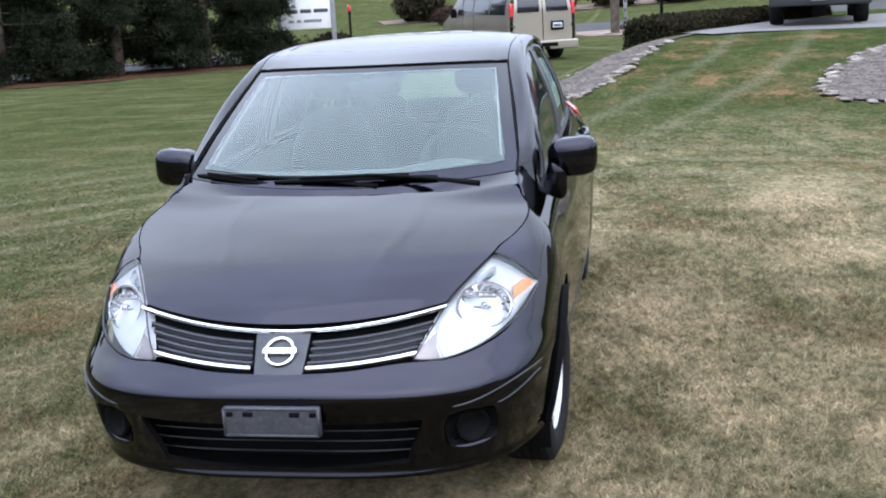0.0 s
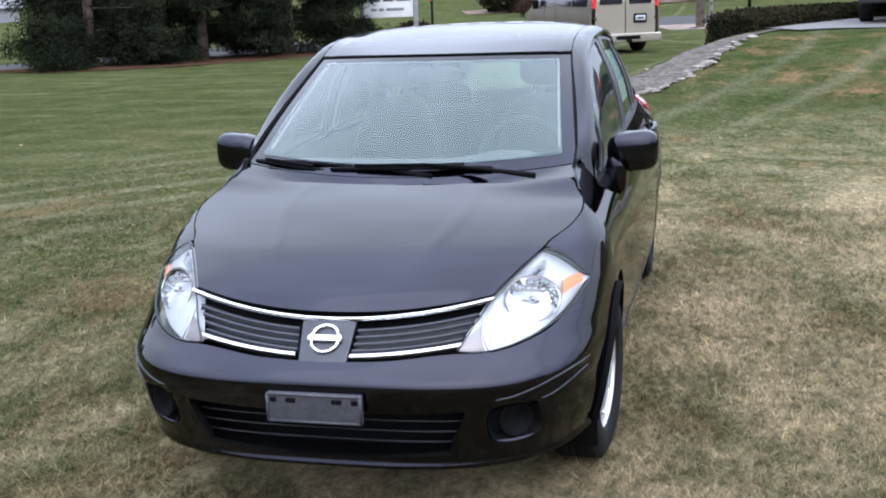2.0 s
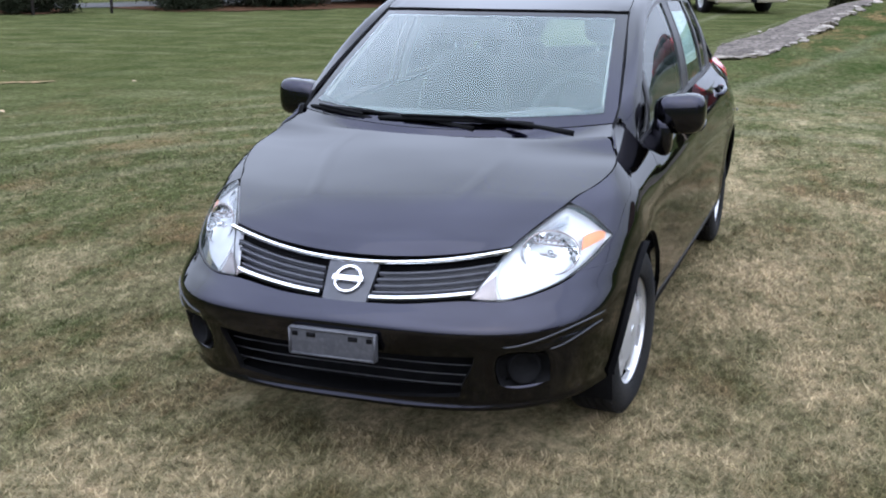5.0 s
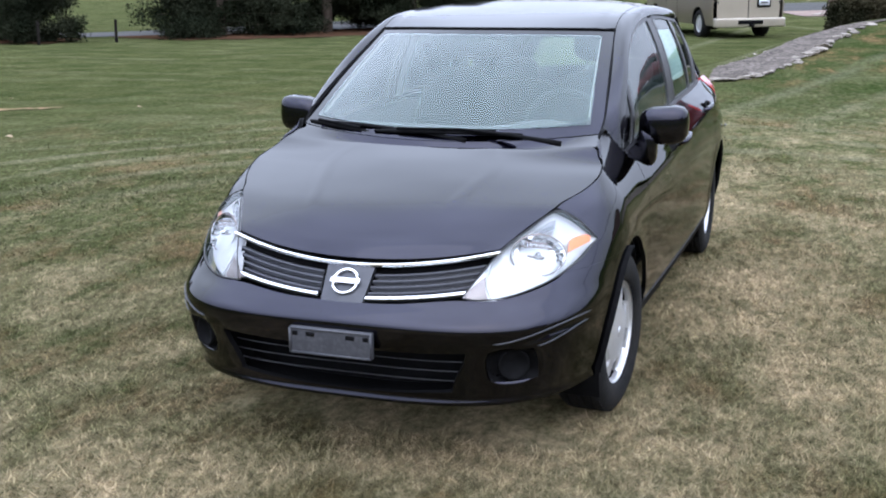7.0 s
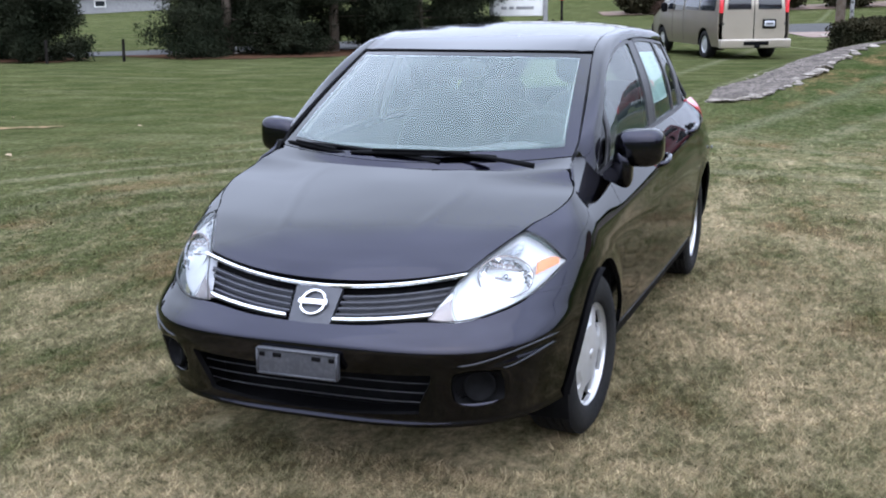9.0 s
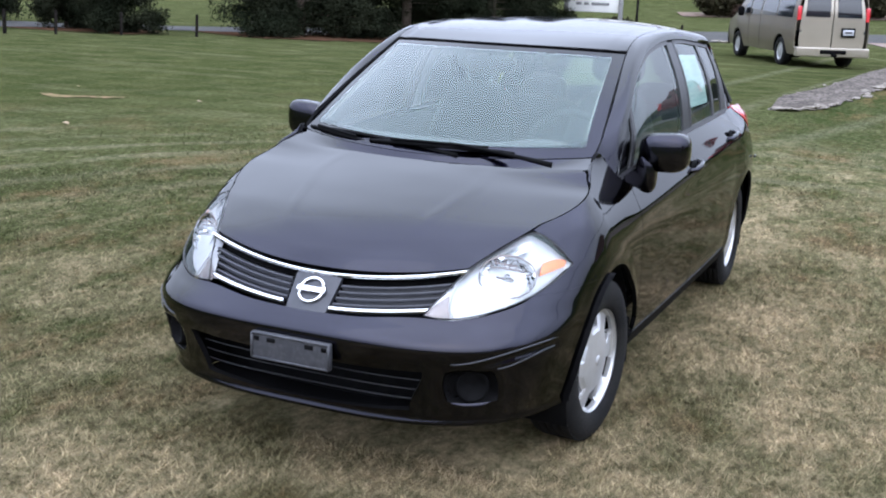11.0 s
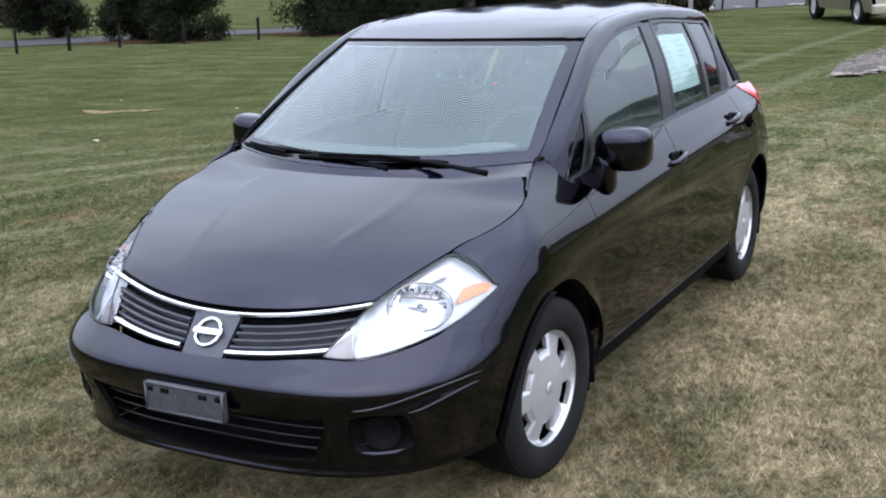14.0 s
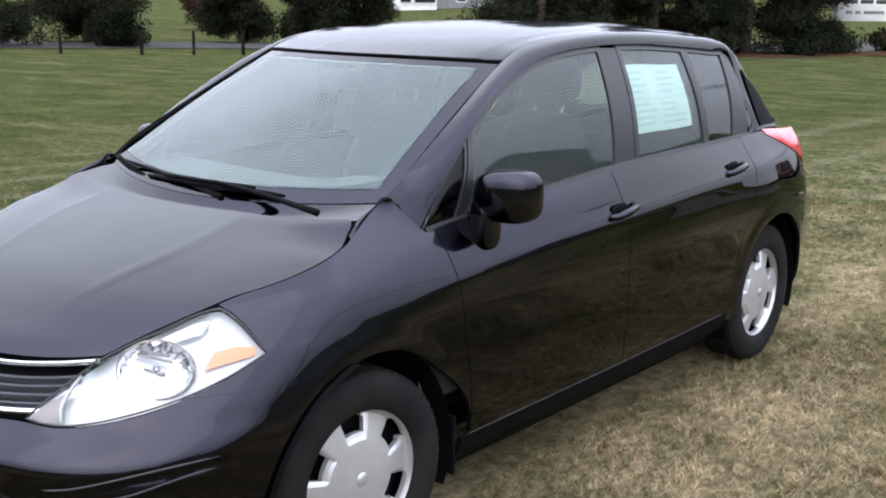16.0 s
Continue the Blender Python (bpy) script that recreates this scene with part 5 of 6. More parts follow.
RUSSET = material("russet_shrub_leaves", (0.034, 0.021, 0.016), 0.9, spec=0.0, base2=(0.062, 0.042, 0.031), scale=2.0)
BARK = material("pine_bark", (0.075, 0.055, 0.042), 0.95, base2=(0.12, 0.095, 0.075), scale=6, bump=0.8, bump_scale=25)
POST_WOOD = material("dark_stained_post", (0.009, 0.008, 0.007), 0.9, spec=0.0, base2=(0.020, 0.018, 0.016), scale=8, bump=0.4)
POLE_WOOD = material("grey_pole_wood", (0.14, 0.11, 0.085), 0.9, base2=(0.22, 0.19, 0.16), scale=5, bump=0.5)
WHITE = material("white_paint", (0.70, 0.70, 0.68), 0.5, base2=(0.62, 0.62, 0.60), scale=3)
SIGN_INK = material("dark_sign_paint", (0.05, 0.05, 0.05), 0.6)
SIGN_GREY = material("grey_sign_post", (0.17, 0.17, 0.175), 0.7, base2=(0.22, 0.22, 0.22), scale=6)
ROOF_GREY = material("grey_roof_shingle", (0.16, 0.16, 0.17), 0.9, base2=(0.22, 0.21, 0.21), scale=2, bump=0.3)
BRICK_RED = material("weathered_brown_siding", (0.10, 0.062, 0.055), 0.8, base2=(0.14, 0.09, 0.08), scale=3)
DARK_PANE = material("dark_window_pane", (0.02, 0.022, 0.025), 0.08)
SOIL = material("bare_tan_soil", (0.215, 0.150, 0.088), 0.95, spec=0.0, base2=(0.085, 0.085, 0.038), scale=9, bump=0.5)

xs = np.unique(np.concatenate([np.linspace(-420, -60, 19), np.linspace(-60, -12, 49), np.linspace(-12, 12, 121), np.linspace(12, 60, 33), np.linspace(60, 420, 19)]))
ys = np.unique(np.concatenate([np.linspace(-300, -20, 15), np.linspace(-20, -4, 17), np.linspace(-4, 34, 153), np.linspace(34, 110, 77), np.linspace(110, 700, 31)]))
gx, gy = np.meshgrid(xs, ys, indexing="ij")
gz = land(gx, gy)
near = (np.abs(gx) < 20) & (gy < 34) & (gy > -15)
gz = gz + np.where(near, 0.012 * np.sin(gx * 1.3 + 2 * np.sin(gy * 0.7)) * np.sin(gy * 1.1) * (np.hypot(gx, gy - 2) > 3.2), 0)
nyy = len(ys)
verts = np.stack([gx, gy, gz], -1).reshape(-1, 3)
ii, jj = np.meshgrid(np.arange(len(xs) - 1), np.arange(nyy - 1), indexing="ij")
k0 = (ii * nyy + jj).ravel()
faces = np.stack([k0, k0 + nyy, k0 + nyy + 1, k0 + 1], -1)
ground = mesh_object("ground", verts, faces.tolist(), LAWN)
tagged(ground, "mown autumn lawn, green with straw-coloured worn patches", "ground", kind="structure")


def ribbon(name, left, right, mat, lift, label, category, nu=60, nv=8, kind="structure", wob=0.0):
    """A strip of ground between two edges, laid just above the land."""
    L, R = spline([(*p, 0) for p in left]), spline([(*p, 0) for p in right])
    V, F = [], []
    for i in range(nu + 1):
        a, b = L(i / nu), R(i / nu)
        for j in range(nv + 1):
            p = a + (b - a) * j / nv
            if wob and j in (0, nv):
                p = p + np.array((noise.noise((p[0] * 2, p[1] * 2, 1)), noise.noise((p[0] * 2, p[1] * 2, 7)), 0)) * wob
            V.append((p[0], p[1], float(land(p[0], p[1])) + lift))
    for i in range(nu):
        for j in range(nv):
            k = i * (nv + 1) + j
            F.append((k, k + nv + 1, k + nv + 2, k + 1))
    ob = mesh_object(name, V, F, mat)
    return tagged(ob, label, category, kind=kind)


ribbon("road", [(-32, 14), (-25.5, 23.9), (-21.3, 28.5), (-14, 42), (-7.5, 50.5), (0, 59), (20, 72), (70, 96)],
       [(-27.5, 11), (-22.3, 20.6), (-19.3, 25.6), (-13, 33), (-6.4, 39.5), (0.2, 47.5), (18, 61), (72, 86)], ASPHALT, 0.02, "grey asphalt road beyond the lawn", "road", 90, 10)
ribbon("drive", [(2.2, 19.6), (3.0, 20.6), (5, 23.5), (9, 25.2), (24, 26.5)], [(2.9, 18.7), (3.5, 18.9), (5.4, 18.6), (9, 18.6), (24, 19.5)], CONCRETE, 0.022, "pale concrete drive at the top of the bank", "drive", 50, 10)
ribbon("gravel_bed", [(-0.03, 11.7), (-0.06, 12.4), (0.06, 12.97), (0.28, 13.5), (0.58, 14.3), (0.80, 15.4), (1.10, 16.5), (1.55, 17.4), (2.12, 18.4), (2.58, 19.25)], [(0.10, 11.6), (0.36, 11.75), (0.66, 12.2), (0.88, 12.9), (1.20, 14.1), (1.50, 15.5), (1.76, 16.8), (2.05, 17.8), (2.36, 18.6), (2.64, 19.2)], GRAVEL, 0.022, "grey gravel bed edged with pale rocks", "gravel", 60, 10, wob=0.10)
ribbon("gravel_bed_b", [(3.66, 11.9), (3.90, 12.95), (4.30, 13.9), (4.85, 15.0), (6.0, 16.8)], [(3.80, 11.15), (4.6, 10.75), (6.2, 11.0), (7.6, 12.2), (8.6, 14.3)], GRAVEL, 0.022, "round gravel bed edged with pale rocks", "gravel", 40, 10, wob=0.12)
ribbon("pine_litter", [(-19.0, 26.0), (-16.6, 29.0), (-13.4, 34.0), (-11.5, 38.0)], [(-15.6, 24.2), (-13.2, 26.4), (-10.6, 30.2), (-7.6, 36.6)], NEEDLES, 0.018, "brown fallen pine needles under the pines", "litter", 40, 8, wob=0.5)
ribbon("pine_litter_b", [(-25.0, 25.0), (-21.0, 24.6), (-18.6, 24.2)], [(-24.5, 21.6), (-20.6, 21.2), (-18.0, 22.0)], NEEDLES, 0.018, "brown fallen pine needles under the pines", "litter", 24, 6, wob=0.4)
ribbon("bare_patch", [(-8.75, 8.42), (-8.45, 8.52), (-8.2, 8.70), (-8.0, 8.80), (-7.75, 8.84)], [(-8.7, 8.36), (-8.4, 8.28), (-8.15, 8.36), (-7.95, 8.60), (-7.72, 8.76)], SOIL, 0.010, "small bare tan patch in the lawn", "soil", 40, 6, wob=0.24)
ribbon("mulch_strip", [(-1.0, 47.2), (2, 49.0), (8, 53)], [(0.2, 42.5), (3.0, 43.6), (9, 47.5)], material("red_mulch", (0.13, 0.082, 0.062), 0.95, base2=(0.20, 0.145, 0.115), scale=2, bump=0.6), 0.025, "reddish mulch beside the road", "mulch", 20, 6, wob=0.3)
ribbon("bank_mulch", [(-14, 71.5), (0, 77), (16, 84), (40, 96)], [(-13, 68.5), (0, 73.5), (16, 80), (40, 92)], material("tan_mulch", (0.15, 0.095, 0.062), 0.95, base2=(0.10, 0.062, 0.042), scale=1, bump=0.5), 0.05, "tan mulch strip under round shrubs", "mulch", 40, 6, wob=0.4)

LEAF = material("dry_fallen_leaf", (0.34, 0.26, 0.16), 0.8, base2=(0.24, 0.16, 0.09), scale=20)
for k, (x, y, w) in enumerate(((-6.54, 6.34, 0.09), (-6.71, 8.98, 0.07), (-9.0, 9.4, 0.07), (-3.6, 6.2, 0.06))):
    V, F = [], []
    for i in range(7):
        f = i / 6
        half = w * 0.32 * math.sin(math.pi * min(1, 0.06 + 0.94 * f)) ** 0.8
        for j in (-1, 0, 1):
            V.append((w * (f - 0.5), half * j, 0.010 + 0.35 * half * abs(j) + 0.05 * w * math.sin(3 * f + k)))
    for i in range(6):
        for j in range(2):
            q = i * 3 + j
            F.append((q, q + 3, q + 4, q + 1))
    leaf = mesh_object("fallen_leaf", V, F, LEAF)
    leaf.modifiers.new("thick", "SOLIDIFY").thickness = 0.002
    leaf.matrix_world = pose(x, y, float(land(x, y)) + 0.012, 8, 5, 70 * k)
    tagged(leaf, "pale dry curled leaf lying on the lawn", "leaf", "fallen leaves")

# ---------------------------------------------------------------- rocks


def rock_mesh(seed):
    r = random.Random(seed)
    bm = bmesh.new()
    bmesh.ops.create_icosphere(bm, subdivisions=2, radius=0.5)
    for v in bm.verts:
        n = noise.noise(v.co * 1.9 + Vector((seed, 0, 0)))
        v.co *= 0.8 + 0.5 * n
        v.co = Vector([math.copysign(min(abs(c), 0.33), c) for c in v.co])
    me = bpy.data.meshes.new("edging_rock")
    bm.to_mesh(me)
    bm.free()
    me.materials.append(STONE)
    return me


ROCKS = [rock_mesh(k) for k in range(7)]


def lay_rocks(line, count, size, group, seed, spread=0.12):
    r = random.Random(seed)
    c = spline([(*p, 0) for p in line])
    for k in range(count):
        p = c((k + r.uniform(0.1, 0.9)) / count)
        x, y = p[0] + r.gauss(0, spread), p[1] + r.gauss(0, spread)
        s = size * r.uniform(0.5, 1.5)
        ob = new("edging_rock", r.choice(ROCKS))
        hgt = s * r.uniform(0.16, 0.32)
        ob.matrix_world = Matrix.LocRotScale((x, y, float(land(x, y)) + hgt * 0.22 + 0.012), Euler((r.uniform(-.2, .2), r.uniform(-.2, .2), r.uniform(0, 6.3))), (s * r.uniform(1.0, 1.6), s, hgt))
        tagged(ob, "pale grey limestone edging rock beside gravel", "rock", group)


BED_ROCKS = "rocks edging the gravel bed"
lay_rocks([(-0.03, 11.8), (0.08, 11.6), (0.36, 11.72), (0.66, 12.15)], 9, 0.15, BED_ROCKS, 1, 0.03)
lay_rocks([(0.66, 12.15), (0.88, 12.9), (1.20, 14.1)], 9, 0.14, BED_ROCKS, 2, 0.04)
lay_rocks([(1.12, 13.8), (1.30, 14.7)], 5, 0.22, BED_ROCKS, 9, 0.03)
lay_rocks([(1.35, 14.8), (1.55, 15.7), (1.80, 16.8), (2.08, 17.8)], 12, 0.14, BED_ROCKS, 8, 0.04)
lay_rocks([(0.02, 12.8), (0.28, 13.5), (0.58, 14.3)], 5, 0.09, BED_ROCKS, 3, 0.05)
lay_rocks([(5.0, 10.75), (4.3, 10.8), (3.75, 11.2), (3.66, 11.9), (3.90, 12.95), (4.30, 13.9), (4.85, 15.0), (6.0, 16.8)], 36, 0.19, "rocks edging the round gravel bed", 4, 0.05)
lay_rocks([(-17.6, 27.6), (-15.6, 29.4)], 12, 0.45, "pale rocks by the road", 5, 0.3)
lay_rocks([(-9.0, 38.5), (-6, 41.0), (-2, 44)], 12, 0.45, "pale rocks by the road", 6, 0.4)
lay_rocks([(0.2, 43.2), (1.8, 45.0)], 7, 0.5, "pale rocks by the road", 7, 0.4)

# ---------------------------------------------------------------- trees and shrubs


def leaf_cloud(name, centres, size, per, spread, mat, parent=None, seed=0, flat=0.5, aspect=2.6):
    """Many small leaf blades in tufts round the centres, as one mesh."""
    r = np.random.default_rng(seed)
    C = np.repeat(np.asarray(centres, float), per, axis=0)
    nn = len(C)
    d = r.normal(size=(nn, 3))
    d /= np.linalg.norm(d, axis=1)[:, None]
    P = C + d * spread * r.random((nn, 1)) ** 0.5
    a = d + r.normal(size=(nn, 3)) * flat
    a /= np.linalg.norm(a, axis=1)[:, None]
    b = np.cross(a, r.normal(size=(nn, 3)))
    b /= np.linalg.norm(b, axis=1)[:, None] + 1e-9
    s = size * r.uniform(0.6, 1.4, (nn, 1))
    w = s / aspect
    V = np.stack([P - b * w * 0.5, P + a * s * 0.45 - b * w, P + a * s, P + a * s * 0.45 + b * w], 1).reshape(-1, 3)
    F = np.arange(nn * 4).reshape(-1, 4)
    me = bpy.data.meshes.new(name)
    me.vertices.add(len(V))
    me.vertices.foreach_set("co", V.astype(np.float32).ravel())
    me.loops.add(nn * 4)
    me.loops.foreach_set("vertex_index", F.astype(np.int32).ravel())
    me.polygons.add(nn)
    me.polygons.foreach_set("loop_start", np.arange(0, nn * 4, 4, dtype=np.int32))
    me.update(calc_edges=True)
    me.materials.append(mat)
    ob = new(name, me)
    if parent:
        ob.parent = parent
    return ob


def pine(x, y, height, radius, seed, label="dark green pine tree with branches down to the ground", tufts=1700, mat=None, per=64):
    r = random.Random(seed)
    z0 = float(land(x, y))
    tree = thing("pine_tree", label, "tree", (x, y, z0))
    part("trunk", tube([(0, 0, -0.1), (0.04, 0.02, height * 0.4), (0, 0, height * 0.97)], radius * 0.06, 10, taper=(1.2, 0.8, 0.15)), BARK, tree)
    cent = []
    limbs = bmesh.new()
    for k in range(int(height * 7)):
        zf = (k + r.random()) / (height * 7)
        z = 0.15 + zf * (height - 0.3)
        reach = radius * (1 - zf) ** 0.75 * r.uniform(0.72, 1.08) + 0.12
        a = r.uniform(0, math.tau)
        tip = Vector((math.cos(a) * reach, math.sin(a) * reach, z - 0.10 * reach + 0.22 * (1 - zf)))
        sub = tube([(0, 0, z), tip * 0.55 + Vector((0, 0, z * 0.45)), tip], 0.028, 5, taper=(1, 0.7, 0.25))
        tmp = bpy.data.meshes.new("tmp")
        sub.to_mesh(tmp)
        sub.free()
        limbs.from_mesh(tmp)
        bpy.data.meshes.remove(tmp)
        for j in range(max(4, int(tufts * (1 - zf) ** 0.9 / (height * 3.6)))):
            f = r.random() ** 0.55
            w = 0.34 * reach * f + 0.08
            cent.append((tip.x * f + r.gauss(0, w * 0.5), tip.y * f + r.gauss(0, w * 0.5), z + (tip.z - z) * f + r.gauss(0, 0.14)))
    part("limbs", limbs, BARK, tree)["kind"] = "stuff"
    cent = [c if c[2] > 0.06 else (c[0], c[1], 0.06 + r.random() * 0.2) for c in cent]
    leaf_cloud("crown", cent, 0.10, per, 0.20, mat or PINE, tree, seed, 0.7, 6.5)["kind"] = "stuff"
    return tree


for k, (x, y, hh, rr) in enumerate(((-16.1, 27.5, 6.5, 2.5), (-13.9, 30.4, 7.5, 2.5), (-11.9, 32.7, 7.0, 2.4), (-10.9, 35.0, 6.8, 1.35))):
    pine(x, y, hh, rr, 20 + k, "broad dark green pine with branches sweeping the ground")
pine(-20.6, 35.6, 7.5, 2.3, 33, "broad dark green pine beyond the road")
for k, (x, y, hh, rr) in enumerate(((-18.9, 22.6, 4.8, 0.90), (-21.3, 23.2, 5.2, 0.85), (-25.7, 24.4, 5.6, 0.95), (-24.9, 18.4, 5.6, 0.85), (-27.4, 15.6, 5.6, 2.0), (-27.5, 19.8, 5.0, 1.8))):
    pine(x, y, hh, rr, 40 + k, "dense dark green conical pine beside the road", 1000)


def shrub(name, x, y, sx, sy, sz, seed, label, mat=None, tufts=260, size=0.10, spread=0.12):
    r = random.Random(seed)
    z0 = float(land(x, y))
    ob = thing(name, label, "shrub", (x, y, z0))
    part("stems", tube([(0, 0, -0.05), (0.03, 0, sz * 0.5)], 0.05, 6), BARK, ob)
    cent = []
    for _ in range(tufts):
        d = Vector((r.gauss(0, 1), r.gauss(0, 1), r.gauss(0, 1))).normalized()
        k = 0.93 + 0.14 * noise.noise(d * 2 + Vector((seed, 0, 0)))
        f = k * r.uniform(0.75, 1.0)
        cent.append((d.x * sx * f, d.y * sy * f, sz * 0.5 + d.z * sz * 0.5 * f))
    leaf_cloud("leaves", cent, size, 16, spread, mat or YEW, ob, seed, 0.8, 2.6)["kind"] = "stuff"
    return ob


def hedge(line, half, crest, seed):
    """A clipped hedge along a line: tufts over a rounded box section, its top at the heights given."""
    r = random.Random(seed)
    c = spline([(*p, 0) for p in line])
    top = profile([0, 1], crest)
    ob = thing("hedge", "long dark green clipped hedge beside the drive", "hedge", (0, 0, 0))
    for k in range(14):
        p = c((k + 0.5) / 14)
        z = float(land(p[0], p[1]))
        part("stem", tube([(p[0], p[1], z - 0.05), (p[0] + 0.02, p[1], z + 0.2)], 0.03, 6), BARK, ob)
    cent = []
    for _ in range(11000):
        u = r.random()
        p, q = c(u), c(min(u + 0.01, 1))
        d = Vector((q[0] - p[0], q[1] - p[1], 0)) if u < 0.99 else Vector((0.6, 0.8, 0))
        d.normalize()
        side = Vector((-d.y, d.x, 0))
        a = r.uniform(-0.1, math.pi + 0.1)
        pw = lambda v: math.copysign(abs(v) ** 0.55, v)
        f = r.uniform(0.86, 1.0) * (1 + 0.05 * noise.noise((p[0] * 2, p[1] * 2, a * 2)))
        end = min(1.0, (min(u, 1 - u) * 9.0 / half + 0.12)) ** 0.4
        x, y = p[0] + side.x * half * pw(math.cos(a)) * f * end, p[1] + side.y * half * pw(math.cos(a)) * f * end
        z = float(land(x, y))
        h = (float(top(u)) - z) * (0.72 + 0.28 * end)
        cent.append((x, y, z + max(0.03, h * pw(max(0.0, math.sin(a))) * f)))
    for _ in range(700):
        p = c(0.0)
        a, v = r.uniform(0, math.tau), r.random()
        x, y = p[0] + half * 0.8 * math.cos(a) * r.random() ** 0.4, p[1] + half * 0.8 * math.sin(a)
        z = float(land(x, y))
        cent.append((x, y, z + (float(top(0)) - z) * 0.9 * v))
    leaf_cloud("leaves", cent, 0.05, 15, 0.07, YEW, ob, seed, 0.8, 2.6)["kind"] = "stuff"
    return ob


hedge([(1.72, 19.4), (2.25, 20.45), (2.95, 21.9), (4.1, 23.8), (6.0, 26.4)], 0.56, [1.0, 0.90], 60)
for k in range(13):
    x = -11 + 4.1 * k
    shrub("round_shrub", x, 70.4 + 0.36 * (x + 11) * 1.05 + 0.8 * math.sin(k), 1.75, 1.6, 2.0, 80 + k, "dark clipped round shrub on a mulched bank", tufts=260, size=0.22, spread=0.3)["group"] = "round shrubs on the bank"
shrub("low_shrub", -8.9, 37.6, 0.85, 0.7, 0.75, 98, "low dark shrub at the foot of the sign", tufts=160)
shrub("russet_shrub", -36.5, 33.0, 1.8, 1.6, 2.4, 99, "russet brown shrub on the far grass", RUSSET, 900, 0.10, 0.22)
shrub("russet_shrub", -8.0, 66.0, 1.6, 1.4, 1.1, 97, "russet brown shrub on the far grass", RUSSET, 500, 0.10, 0.20)

# ---------------------------------------------------------------- fence posts, sign, poles
POSTS = [(-23.2, 14.0), (-22.0, 15.2), (-20.6, 16.55), (-19.9, 17.6), (-18.97, 18.4), (-18.65, 19.8), (-17.9, 21.4), (-16.74, 23.1), (-17.3, 26.4),
         (-12.6, 33.9), (-10.9, 35.6), (-9.25, 37.0), (-7.9, 38.3), (-6.9, 39.2), (-5.4, 40.5), (-3.9, 41.8), (-2.3, 43.0), (-0.8, 44.1)]
for k, (x, y) in enumerate(POSTS):
    z0 = float(land(x, y))
    post = part("fence_post", box((0.070, 0.070, 0.66), (0, 0, 0.27), 0.010, 2, taper=(0.96, 0.96)), POST_WOOD, None)
    post.matrix_world = pose(x, y, z0, random.uniform(-2, 2), random.uniform(-2, 2), random.uniform(0, 90))
    tagged(post, "short dark wooden post along the road edge", "post", "posts along the road")

# sign board by the road
sgn = thing("roadside_sign", "white two-line roadside sign board between grey posts", "sign", (-9.55, 36.6, float(land(-9.55, 36.6))), 16)
board = part("board", box((1.75, 0.07, 1.05), (0, 0, 1.50), 0.02, 2), WHITE, sgn, "white painted board")
for x in (-0.95, 0.95):
    part("sign_post", box((0.16, 0.16, 2.3), (x, 0, 1.10), 0.02, 2), SIGN_GREY, sgn)
for row, (z, x0, words) in enumerate(((1.60, -0.70, (0.42, 0.38, 0.50)), (1.26, -0.62, (0.20, 0.16, 0.62)))):
    x = x0
    for w in words:
        part("lettering_bar", box((w, 0.01, 0.13 if row == 0 else 0.10), (x + w / 2, -0.04, z), 0.003, 1), SIGN_INK if row == 0 else SIGN_GREY, board)
        x += w + 0.09
marker = thing("marker_post", "thin dark marker post with a small red reflector", "post", (-8.05, 36.9, float(land(-8.05, 36.9))))
part("post", tube([(0, 0, -0.05), (0, 0, 1.75)], 0.045, 10), POST_WOOD, marker)
part("reflector", box((0.12, 0.05, 0.22), (0, -0.06, 1.62), 0.02, 2), RED_LENS, marker, "red reflector")

pole = thing("utility_pole", "tall brown wooden utility pole beside the road", "pole", (1.2, 44.6, float(land(1.2, 44.6))))
part("shaft", tube([(0, 0, -0.2), (0, 0, 10.5)], 0.17, 14, taper=(1.1, 0.8)), POLE_WOOD, pole)
part("cross_arm", box((2.2, 0.12, 0.12), (0, 0, 9.8), 0.02, 1), POLE_WOOD, pole)
far_pole = thing("utility_pole", "tall brown wooden utility pole by the house", "pole", (34.0, 10.0, float(land(34, 10))))
part("shaft", tube([(0, 0, -0.2), (0, 0, 10.5)], 0.17, 14, taper=(1.1, 0.8)), POLE_WOOD, far_pole)
part("cross_arm", box((0.12, 2.2, 0.12), (0, 0, 9.8), 0.02, 1), POLE_WOOD, far_pole)
for o in (-0.9, 0.0, 0.9):
    pts = [(1.2 + o * 0.7 + (34 - 1.2) * k / 16, 44.6 + o * 0.7 + (10 - 44.6) * k / 16, 9.7 - 1.6 * math.sin(math.pi * k / 16)) for k in range(17)]
    cable = part("power_cable", tube(pts, 0.035, 6), BLACK, None)
    tagged(cable, "sagging black power cable between poles", "cable", "power cables")
wp = thing("white_marker_post", "slender pale post with dark marks by the pole", "post", (1.62, 44.3, float(land(1.62, 44.3))))
part("post", tube([(0, 0, -0.1), (0, 0, 2.6)], 0.075, 12), SIGN_GREY, wp)
for z in (0.6, 0.95, 1.3):
    part("mark", box((0.10, 0.02, 0.14), (0.0, -0.070, z), 0.01, 1), SIGN_INK, wp)
lp = thing("lamp_post", "thin dark lamp post on the far bank", "post", (3.9, 64.0, float(land(3.9, 64.0))))
part("post", tube([(0, 0, -0.1), (0, 0, 4.2)], 0.10, 8), POST_WOOD, lp)

# ---------------------------------------------------------------- houses


